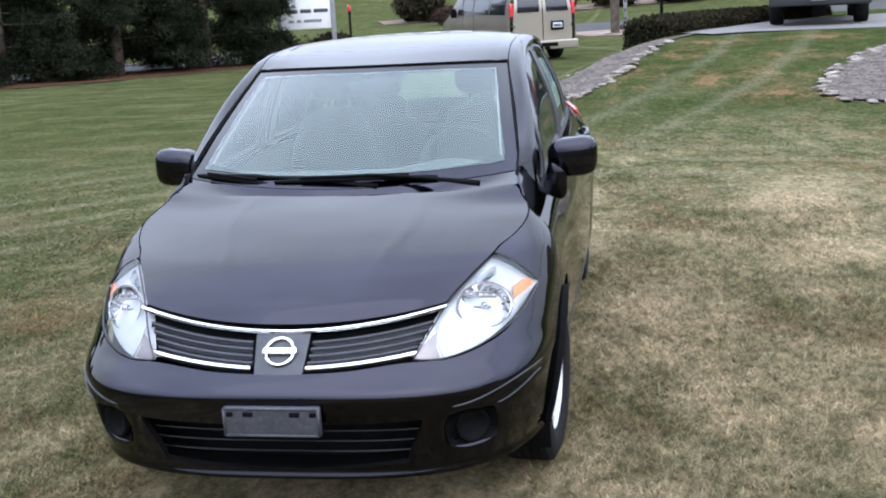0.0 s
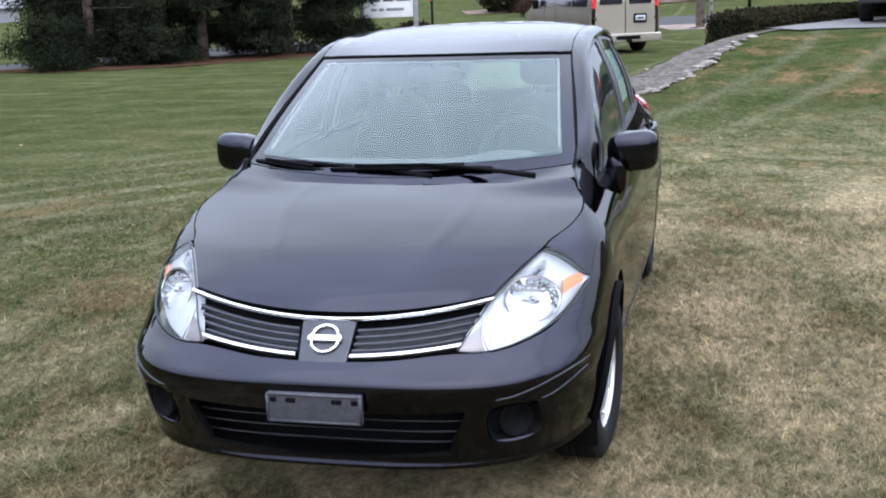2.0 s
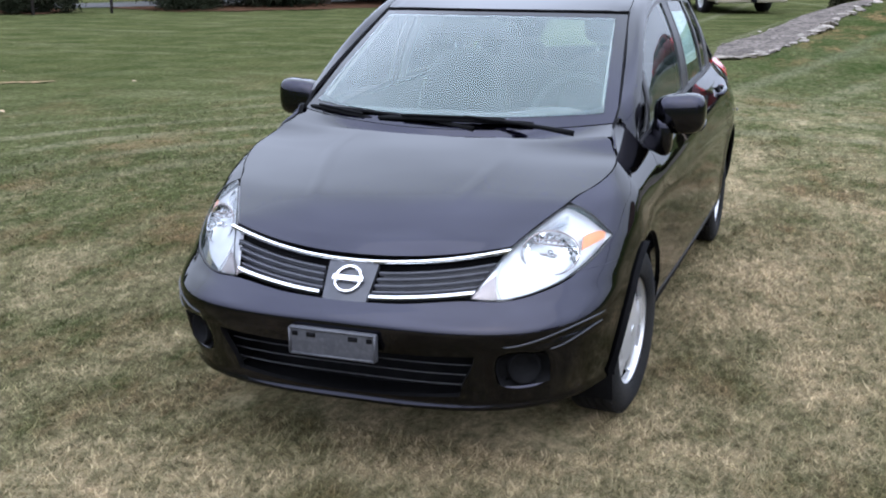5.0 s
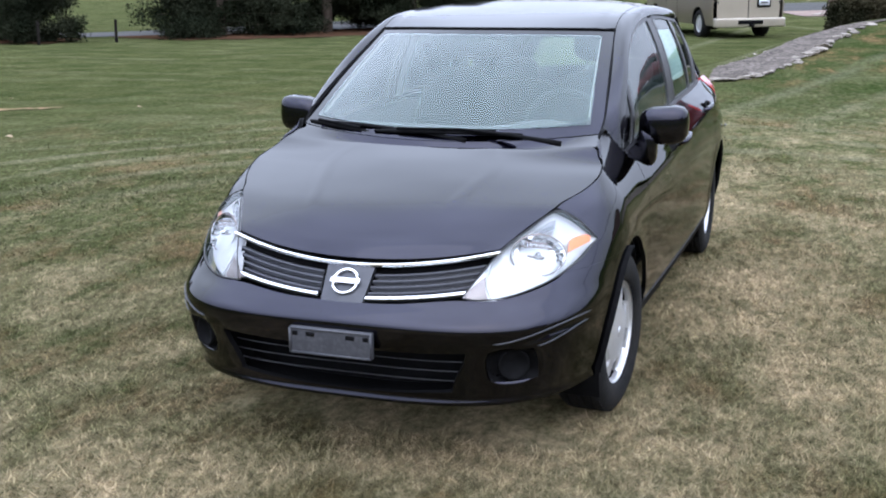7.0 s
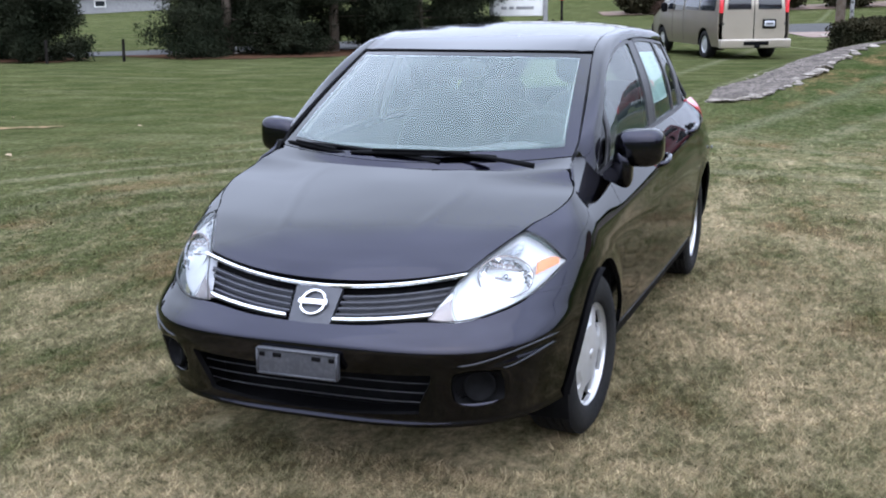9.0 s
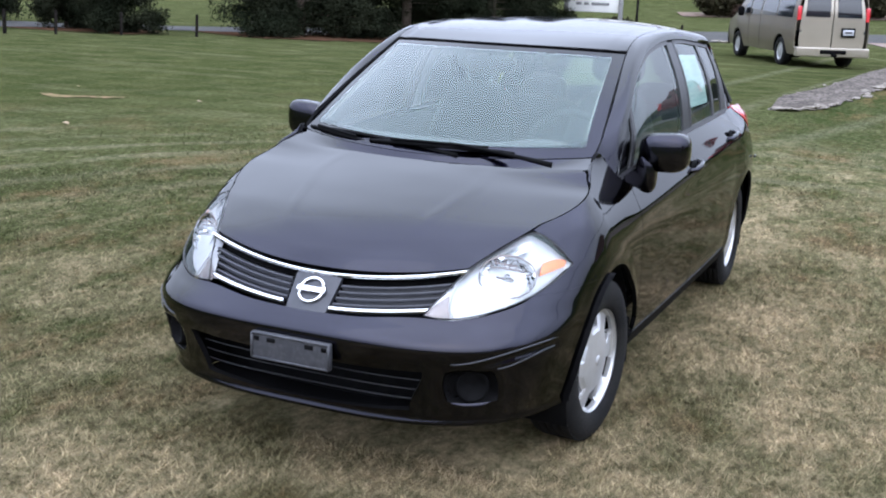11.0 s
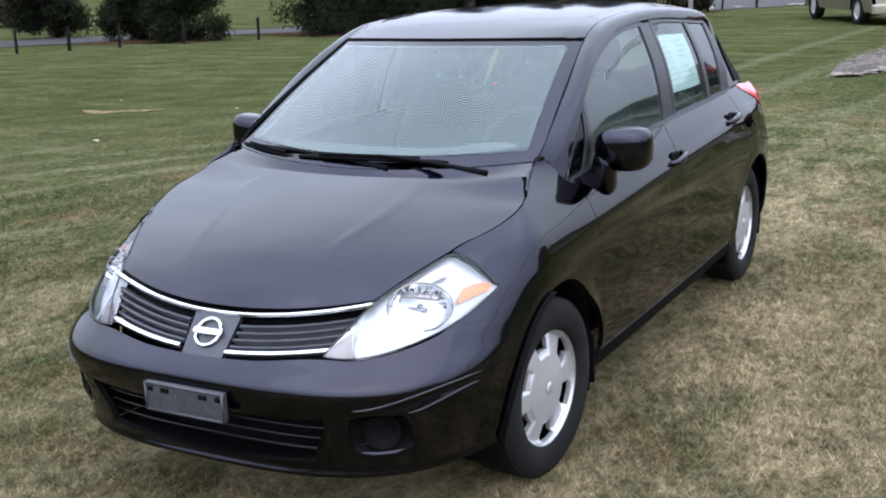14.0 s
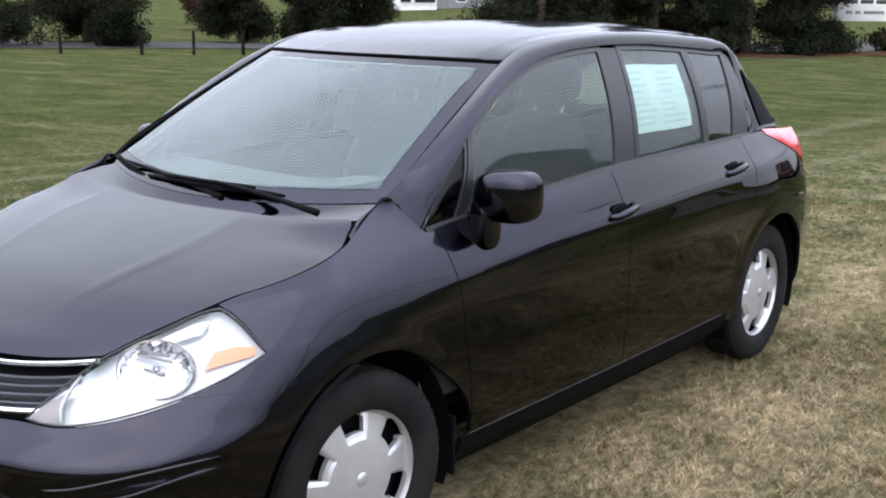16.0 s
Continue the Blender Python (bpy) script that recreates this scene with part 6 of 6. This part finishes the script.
def house(x, y, rz, w, d, hh, roof_h, wall_mat, label, windows):
    z0 = float(land(x, y))
    ob = thing("house", label, "house", (x, y, z0), rz)
    bm = bmesh.new()
    a = [bm.verts.new(p) for p in ((-w / 2, -d / 2, -0.5), (w / 2, -d / 2, -0.5), (w / 2, d / 2, -0.5), (-w / 2, d / 2, -0.5))]
    b = [bm.verts.new(p) for p in ((-w / 2, -d / 2, hh), (w / 2, -d / 2, hh), (w / 2, d / 2, hh), (-w / 2, d / 2, hh))]
    g0, g1 = bm.verts.new((-w / 2, 0, hh + roof_h)), bm.verts.new((w / 2, 0, hh + roof_h))
    bm.faces.new((a[0], a[1], b[1], b[0]))
    bm.faces.new((a[2], a[3], b[3], b[2]))
    bm.faces.new((a[1], a[2], b[2], g1, b[1]))
    bm.faces.new((a[3], a[0], b[0], g0, b[3]))
    walls = part("wall", bm, wall_mat, ob, smooth=False)
    for s in (1, -1):
        bm = box((w + 0.8, math.hypot(d / 2 + 0.4, roof_h), 0.16), (0, 0, 0), 0.01, 1)
        bmesh.ops.rotate(bm, verts=bm.verts[:], cent=(0, 0, 0), matrix=Matrix.Rotation(s * -math.atan2(roof_h, d / 2), 3, "X"))
        bmesh.ops.translate(bm, verts=bm.verts[:], vec=(0, s * (d / 4 + 0.1), hh + roof_h / 2 + 0.03))
        part("roof", bm, ROOF_GREY, ob, smooth=False)
    for px, pz, pw, ph, face in windows:
        fy = -d / 2 - 0.03
        win = part("window", box((pw + 0.16, 0.10, ph + 0.16), (px, fy, pz), 0.01, 1), WHITE, ob, smooth=False)
        part("pane", box((pw, 0.04, ph), (px, fy - 0.045, pz), 0.005, 1), DARK_PANE, win, smooth=False)
    part("chimney", box((0.7, 0.7, 1.6), (w * 0.3, 0.3, hh + roof_h + 0.2), 0.02, 1), BRICK_RED, ob, smooth=False)
    return ob


rows = [(x, z, 1.0, 1.3, 0) for x in (-4.2, -1.4, 1.4, 4.2) for z in (1.6, 4.4)]
house(-58.6, 71.1, 38, 6.6, 8, 4.6, 2.6, WHITE, "white farmhouse with a grey roof, far off across the road", [(x, 0.75, 0.8, 0.55, 0) for x in (-2.4, -0.9, 0.9, 2.0, 2.8)])
house(-53.4, 75.4, 38, 7.5, 6, 1.0, 1.6, SIGN_GREY, "low grey outbuilding beside the white farmhouse", [(-1.5, 0.5, 0.7, 0.4, 0)])
house(-24, 122, 12, 20, 9, 5.0, 2.4, WHITE, "long white building with a grey roof, far off", [(x, 2.2, 1.1, 1.4, 0) for x in (-8, -5, -2, 1, 4, 7)])
house(36, 46, 58, 13, 9, 5.2, 3.2, BRICK_RED, "brown-sided house with a grey gable roof across the drive", rows)
house(52, -12, 88, 15, 9, 5.0, 3.0, BRICK_RED, "brown house with a grey gable roof across the lawn", rows[:1])


def bare_tree(x, y, hh, seed):
    r = random.Random(seed)
    ob = thing("bare_tree", "leafless autumn tree with thin spreading twigs", "tree", (x, y, float(land(x, y))))
    part("trunk", tube([(0, 0, -0.1), (0.1, 0.05, hh * 0.35), (0.0, 0.1, hh * 0.6)], 0.20, 10, taper=(1.2, 0.8, 0.4)), BARK, ob)
    bm = bmesh.new()

    def grow(p, d, ln, rad, lv):
        q = p + d * ln
        sub = tube([p, (p + q) / 2 + Vector((r.gauss(0, .05), r.gauss(0, .05), 0)) * ln, q], rad, 5, taper=(1, .8, .6), caps=False)
        tmp = bpy.data.meshes.new("tmp")
        sub.to_mesh(tmp)
        sub.free()
        bm.from_mesh(tmp)
        bpy.data.meshes.remove(tmp)
        if lv:
            for _ in range(3):
                grow(q, (d + Vector((r.gauss(0, .55), r.gauss(0, .55), r.gauss(.15, .3)))).normalized(), ln * r.uniform(.6, .85), rad * .55, lv - 1)
    for k in range(6):
        a = k * math.tau / 6 + r.random()
        grow(Vector((0, 0.06, hh * (0.3 + 0.05 * k))), Vector((math.cos(a), math.sin(a), 1.1)).normalized(), hh * 0.22, 0.08, 3)
    part("branches", bm, BARK, ob)["kind"] = "stuff"
    return ob


bare_tree(27.0, 33.0, 7.0, 5)
for k, (x, y, hh, rr) in enumerate(((58, 62, 8, 3.0), (64, 38, 8, 3.2), (60, 14, 8, 3.0), (62, -34, 8, 3.4), (40, -52, 8, 3.0), (12, -58, 8, 3.2), (-16, -54, 8, 3.2), (-40, -36, 8, 3.2), (-48, -10, 8, 3.0), (-46, 8, 8, 2.8))):
    pine(x, y, hh, rr, 120 + k, "tall dark pine at the edge of the property", 400, per=16)

# ---------------------------------------------------------------- beige van
VAN_TAN = material("beige_metallic_paint", (0.30, 0.265, 0.215), 0.28, 0.3, base2=(0.33, 0.29, 0.235), scale=1.5, coat=0.8)
VAN_DARK = material("bronze_lower_paint", (0.135, 0.112, 0.086), 0.35, 0.3, base2=(0.16, 0.135, 0.10), scale=1.5, coat=0.6)
VAN_GLASS = material("dark_van_glass", (0.015, 0.017, 0.02), 0.06, coat=0.5)
TRUCK_RED = material("dark_red_truck_paint", (0.075, 0.008, 0.013), 0.25, 0.1, base2=(0.10, 0.012, 0.017), scale=2, coat=0.9)
PLATE_WHITE = material("plate_white", (0.42, 0.43, 0.46), 0.5)


def road_wheel(parent, x, y, r, w, side, spoke=SILVER):
    rows = [(-w / 2, r * 0.62), (-w / 2, r * 0.93), (-w * 0.38, r), (w * 0.38, r), (w / 2, r * 0.93), (w / 2, r * 0.66), (w * 0.40, r * 0.62)]
    bm = lathe_x([(side * a, b) for a, b in rows], 36, (x, y, r))
    tyre = part("tyre", bm, RUBBER, parent)
    bm = lathe_x([(side * w * 0.40, r * 0.63), (side * w * 0.30, r * 0.55), (side * w * 0.36, r * 0.30), (side * w * 0.42, r * 0.16), (side * w * 0.43, 0.002)], 36, (x, y, r))
    part("rim", bm, spoke, tyre, "silver steel rim")


def half_arch(x0, x1, r, y, z):
    """The upper half of a wheel well, closed on its inner side."""
    bm = bmesh.new()
    rows = [[bm.verts.new((x, y + r * math.cos(math.pi * k / 16), z + r * math.sin(math.pi * k / 16))) for x in (x0, x1)] for k in range(17)]
    for a, b in zip(rows, rows[1:]):
        bm.faces.new((a[0], a[1], b[1], b[0]))
    bm.faces.new([a[0] for a in rows])
    return bm


def van():
    """Full-size passenger van; local y points forward, the origin is under the rear axle."""
    ob = thing("passenger_van", "beige full-size passenger van parked on the grass", "van", (-1.30, 29.5, -0.275), 28)
    half = profile((0.38, 0.55, 0.95, 1.25, 1.75, 2.02, 2.12), (0.94, 0.985, 1.00, 0.985, 0.90, 0.80, 0.66))
    back, front = -1.05, 4.55
    prof = spline([(back + 0.0, 0.40), (back - 0.02, 1.0), (back + 0.06, 1.7), (back + 0.16, 2.06), (back + 0.5, 2.13), (2.4, 2.13), (2.75, 2.05), (3.35, 1.50), (3.60, 1.28), (4.35, 1.05), (4.55, 0.82), (4.55, 0.42)])

    def shell(u, v):
        y, z = prof(u)
        a = 2 * v - 1
        k = abs(a)
        zz = z
        return np.array((math.copysign(1, a) * half(zz) * min(1, k), y, zz))
    # side walls
    for s in (1, -1):
        def wall(u, v):
            y = back + 0.02 + (front - 0.12 - back) * u
            top = 2.03 if y < 2.45 else float(np.interp(y, (2.45, 2.75, 3.35, 3.6, 4.43), (2.03, 1.98, 1.46, 1.26, 1.03)))
            lo = 0.34
            for yc in (0.0, 3.43):
                if abs(y - yc) < 0.46:
                    lo = max(lo, 0.37 + math.sqrt(0.46**2 - (y - yc) ** 2))
            z = lo + (top - lo) * v
            return (half(z) * (1 - 0.10 * smooth(3.4, 4.45, y)), y, z)
        sheet("side_wall", wall, 60, 16, VAN_DARK if s < 0 else VAN_DARK, ob, "bronze-beige side panels", flange=0.03, mirror=s < 0, outward=(0, 1.5, 0.9))
        for y0, y1, z0, z1 in ((-0.75, 0.35, 1.28, 1.88), (0.43, 1.50, 1.28, 1.88), (1.64, 2.42, 1.26, 1.86), (2.50, 3.02, 1.28, 1.80)):
            def pane(u, v, y0=y0, y1=y1, z0=z0, z1=z1):
                zt = z1 if y1 < 2.6 else z1 - 0.42 * u
                z = z0 + (zt - z0) * v
                return (half(z) + 0.006, y0 + (y1 - y0) * u, z)
            sheet("side_window", pane, 6, 6, VAN_GLASS, ob, "dark side window", flange=0.01, mirror=s < 0, outward=(0, 1.5, 0.9))
        for y in (1.57, 2.46):
            sheet("door_seam", lambda u, v: (half(0.45 + 1.45 * v) + 0.003, y + 0.012 * u, 0.45 + 1.45 * v), 1, 10, BLACK, ob, flange=0.004, mirror=s < 0, outward=(0, 1.5, 0.9))
        part("wing_mirror", rounded((0.20, 0.10, 0.28), (s * 1.10, 2.92, 1.33), 3), BLACK, ob)
        part("tail_lamp", box((0.11, 0.08, 0.36), (s * 0.915, back + 0.02, 1.40), 0.03, 3), RED_LENS, ob, "tall red tail lamp")
        part("wheel_arch_lining", half_arch(s * 0.55, s * 0.97, 0.45, 0, 0.37), BLACK, ob)
        part("wheel_arch_lining", half_arch(s * 0.55, s * 0.95, 0.45, 3.43, 0.37), BLACK, ob)
        road_wheel(ob, s * 0.84, 0.0, 0.37, 0.25, s)
        road_wheel(ob, s * 0.84, 3.43, 0.37, 0.25, s)
        # rear doors
        rear = sheet("rear_door", lambda u, v: (s * (0.015 + 0.86 * u) * half(0.52 + 1.50 * v) * 1.0, back - 0.012 + 0.10 * smooth(0.55, 1.0, v), 0.52 + 1.50 * v), 10, 14, VAN_TAN, ob, "beige rear door", flange=0.03, outward=(0, 3, 1.2))
        sheet("rear_door_window", lambda u, v: (s * (0.10 + 0.66 * u) * (1 - 0.08 * v), back - 0.022 + 0.10 * smooth(0.55, 1.0, 0.5 + 0.42 * v), 1.32 + 0.58 * v), 8, 8, VAN_GLASS, rear, "dark rear window", flange=0.01, outward=(0, 3, 1.2))
        part("door_hinge", box((0.03, 0.04, 0.08), (s * 0.86, back - 0.03, 0.95), 0.008, 1), SATIN, rear)
    sheet("roof", lambda u, v: ((2 * v - 1) * 0.82, back + 0.10 + 3.55 * u, 2.03 + 0.11 * (1 - abs(2 * v - 1) ** 2.5) * smooth(0, 0.08, u)), 20, 16, VAN_TAN, ob, "beige roof", flange=0.02, outward=(0, 1.5, 0.9))
    sheet("windscreen", lambda u, v: ((2 * u - 1) * (0.90 - 0.10 * v), 3.42 - 0.78 * v - 0.10 * (2 * u - 1) ** 2, 1.40 + 0.62 * v), 14, 8, VAN_GLASS, ob, flange=0.01, outward=(0, 1.5, 0.9))
    sheet("bonnet", lambda u, v: ((2 * u - 1) * (0.90 - 0.06 * v), 3.45 + 0.98 * v, 1.34 - 0.30 * v - 0.06 * (2 * u - 1) ** 2), 14, 8, VAN_TAN, ob, flange=0.02, outward=(0, 1.5, 0.5))
    sheet("nose", lambda u, v: ((2 * u - 1) * 0.90, 4.48 - 0.12 * (2 * u - 1) ** 4, 0.42 + 0.60 * v), 14, 6, VAN_TAN, ob, flange=0.02, outward=(0, 1.5, 0.8))
    part("rear_bumper", box((1.96, 0.20, 0.24), (0, back - 0.10, 0.43), 0.04, 3), VAN_TAN, ob, "beige rear step bumper")
    part("bumper_pad", box((0.7, 0.12, 0.10), (0, back - 0.16, 0.44), 0.02, 2), BLACK, ob)
    part("chassis", box((1.5, 5.0, 0.22), (0, 1.6, 0.42), 0.03, 1), BLACK, ob)
    plate = part("plate_frame", box((0.38, 0.03, 0.24), (0.42, back - 0.035, 0.94), 0.02, 2), BLACK, ob, "black plate holder")
    part("number_plate", box((0.29, 0.012, 0.14), (0.42, back - 0.052, 0.945), 0.006, 1), PLATE_WHITE, plate)
    part("plate_bar", box((0.20, 0.008, 0.05), (0.42, back - 0.060, 0.945), 0.003, 1), SIGN_INK, plate)
    part("trailer_hitch", box((0.10, 0.30, 0.07), (0.0, back - 0.20, 0.36), 0.01, 1), BLACK, ob)


van()


def pickup():
    """Pickup truck; local y points forward, the origin is under the rear axle."""
    ob = thing("pickup_truck", "dark red pickup truck parked on the drive", "truck", (5.15, 21.05, 0.712), -9)
    for s in (1, -1):
        def wall(u, v):
            y = -1.15 + 5.4 * u
            top = 1.28 if y < 1.0 else (1.82 if y < 2.7 else 1.15)
            top = float(np.interp(y, (-1.15, 0.95, 1.05, 1.35, 2.35, 2.95, 4.25), (1.28, 1.28, 1.75, 1.84, 1.84, 1.22, 1.08)))
            lo = 0.46
            for yc in (0.0, 3.30):
                if abs(y - yc) < 0.48:
                    lo = max(lo, 0.40 + math.sqrt(0.48**2 - (y - yc) ** 2))
            z = lo + (top - lo) * v
            return (0.93 + 0.03 * math.sin(math.pi * min(1, (z - 0.5) / 0.8)) - 0.22 * smooth(1.25, 1.85, z), y, z)
        sheet("side_wall", wall, 60, 12, TRUCK_RED, ob, "dark red side panels", flange=0.03, mirror=s < 0, outward=(0, 1.5, 0.9))
        for y0, y1 in ((1.15, 1.72), (1.80, 2.45)):
            sheet("side_window", lambda u, v: (0.925 - 0.17 * v, y0 + (y1 - y0) * u, 1.28 + 0.46 * v), 4, 4, VAN_GLASS, ob, flange=0.01, mirror=s < 0, outward=(0, 1.5, 0.9))
        part("tail_lamp", box((0.16, 0.08, 0.42), (s * 0.86, -1.13, 1.02), 0.02, 2), RED_LENS, ob, "red tail lamp")
        road_wheel(ob, s * 0.80, 0.0, 0.40, 0.27, s)
        road_wheel(ob, s * 0.80, 3.30, 0.40, 0.27, s)
        part("wheel_arch_lining", half_arch(s * 0.50, s * 0.92, 0.47, 0, 0.40), BLACK, ob)
        part("wheel_arch_lining", half_arch(s * 0.50, s * 0.92, 0.47, 3.30, 0.40), BLACK, ob)
    gate = part("tailgate", box((1.62, 0.06, 0.66), (0, -1.16, 0.94), 0.02, 2), TRUCK_RED, ob, "dark red tailgate")
    part("gate_handle", box((0.22, 0.03, 0.08), (0, -1.20, 1.12), 0.01, 2), BLACK, gate)
    bumper_t = part("rear_bumper", box((1.86, 0.20, 0.20), (0, -1.25, 0.48), 0.03, 3), SATIN, ob, "black step bumper")
    part("number_plate", box((0.28, 0.015, 0.13), (-0.02, -1.385, 0.54), 0.006, 1), PLATE_WHITE, bumper_t)
    part("plate_bar", box((0.22, 0.008, 0.06), (-0.02, -1.396, 0.54), 0.003, 1), SIGN_INK, bumper_t)
    part("bed_floor", box((1.70, 2.05, 0.06), (0, -0.12, 0.82), 0.01, 1), BLACK, ob)
    part("cab_roof", rounded((1.42, 1.55, 0.16), (0, 1.85, 1.80), 4), TRUCK_RED, ob)
    part("cab_back", box((1.50, 0.06, 0.90), (0, 1.02, 1.30), 0.03, 2), TRUCK_RED, ob)
    part("back_window", box((1.20, 0.03, 0.38), (0, 0.985, 1.52), 0.03, 2), VAN_GLASS, ob)
    sheet("bonnet", lambda u, v: ((2 * u - 1) * 0.88, 2.85 + 1.40 * v, 1.22 - 0.12 * v - 0.05 * (2 * u - 1) ** 2), 12, 8, TRUCK_RED, ob, flange=0.02, outward=(0, 1.5, 0.5))
    sheet("windscreen", lambda u, v: ((2 * u - 1) * (0.82 - 0.12 * v), 2.92 - 0.55 * v, 1.24 + 0.58 * v), 10, 6, VAN_GLASS, ob, flange=0.01, outward=(0, 1.5, 0.9))
    part("nose", box((1.80, 0.12, 0.60), (0, 4.25, 0.80), 0.04, 2), TRUCK_RED, ob)
    part("chassis", box((0.80, 5.0, 0.14), (0, 1.7, 0.62), 0.02, 1), BLACK, ob)
    part("rear_axle", tube([(-0.75, 0, 0.40), (0.75, 0, 0.40)], 0.07, 10), BLACK, ob)
    part("spare_wheel", lathe_x([(-0.12, 0.20), (-0.12, 0.36), (0.12, 0.36), (0.12, 0.20)], 24, (0, -0.75, 0.52)), RUBBER, ob)


pickup()

# ---------------------------------------------------------------- grass blades


under_car = lambda X, Y: ~((np.abs(X) < 0.70) & (Y > 0.35) & (Y < 4.1))
on_lawn = lambda X, Y: ~(((X > -0.45) & (X < 2.8) & (Y > 11.7) & (np.abs(X - (-0.2 + (Y - 12) * 0.42)) < 0.55)) | ((X > 3.7) & (Y > 11.0) & (X - 3.6 > (Y - 12) * 0.38)))


def blades(name, count, reach, length, width, seed, label="short mown grass blades, green and straw"):
    """Blades thinning out smoothly with distance from the car's front corner; those far off are broader."""
    r = np.random.default_rng(seed)
    d = np.where(r.random(count) < 0.55, r.rayleigh(2.7, count), 0.5 + (reach - 0.5) * r.random(count))
    th = r.uniform(0, math.tau, count)
    X, Y = 1.3 + d * np.cos(th), -0.9 + d * np.sin(th)
    m = under_car(X, Y) & on_lawn(X, Y) & (Y > -3.2 - 3.0 * r.random(count)) & ((np.abs(X) < 8 + 0.5 * np.maximum(Y, 0)))
    m &= r.random(count) > np.clip((d - 0.45 * reach) / (0.55 * reach), 0, 1) ** 1.5
    X, Y, d = X[m], Y[m], d[m]
    length, width = length * (1 + d / 30), width * (1 + d / 5.0)
    nn = len(X)
    a = r.uniform(0, math.tau, nn)
    lean = r.uniform(0.85, 1.52, nn)
    ln = length * r.uniform(0.5, 1.35, nn)
    wd = width * r.uniform(0.6, 1.4, nn)
    Z = land(X, Y) - 0.004
    dx, dy = np.cos(a), np.sin(a)
    base = np.stack([X, Y, Z], -1)
    side = np.stack([-dy * wd, dx * wd, np.zeros(nn)], -1)
    tip = base + np.stack([dx * np.sin(lean) * ln, dy * np.sin(lean) * ln, np.cos(lean) * ln * 0.9], -1)
    V = np.stack([base - side, base + side, tip], 1).reshape(-1, 3)
    F = np.arange(nn * 3).reshape(-1, 3)
    me = bpy.data.meshes.new(name)
    me.vertices.add(len(V))
    me.vertices.foreach_set("co", V.astype(np.float32).ravel())
    me.loops.add(nn * 3)
    me.loops.foreach_set("vertex_index", F.astype(np.int32).ravel())
    me.polygons.add(nn)
    me.polygons.foreach_set("loop_start", np.arange(0, nn * 3, 3, dtype=np.int32))
    me.update(calc_edges=True)
    me.materials.append(BLADES)
    ob = new(name, me)
    return tagged(ob, label, "grass", kind="stuff")


blades("grass", 1200000, 11, 0.046, 0.0021, 1)
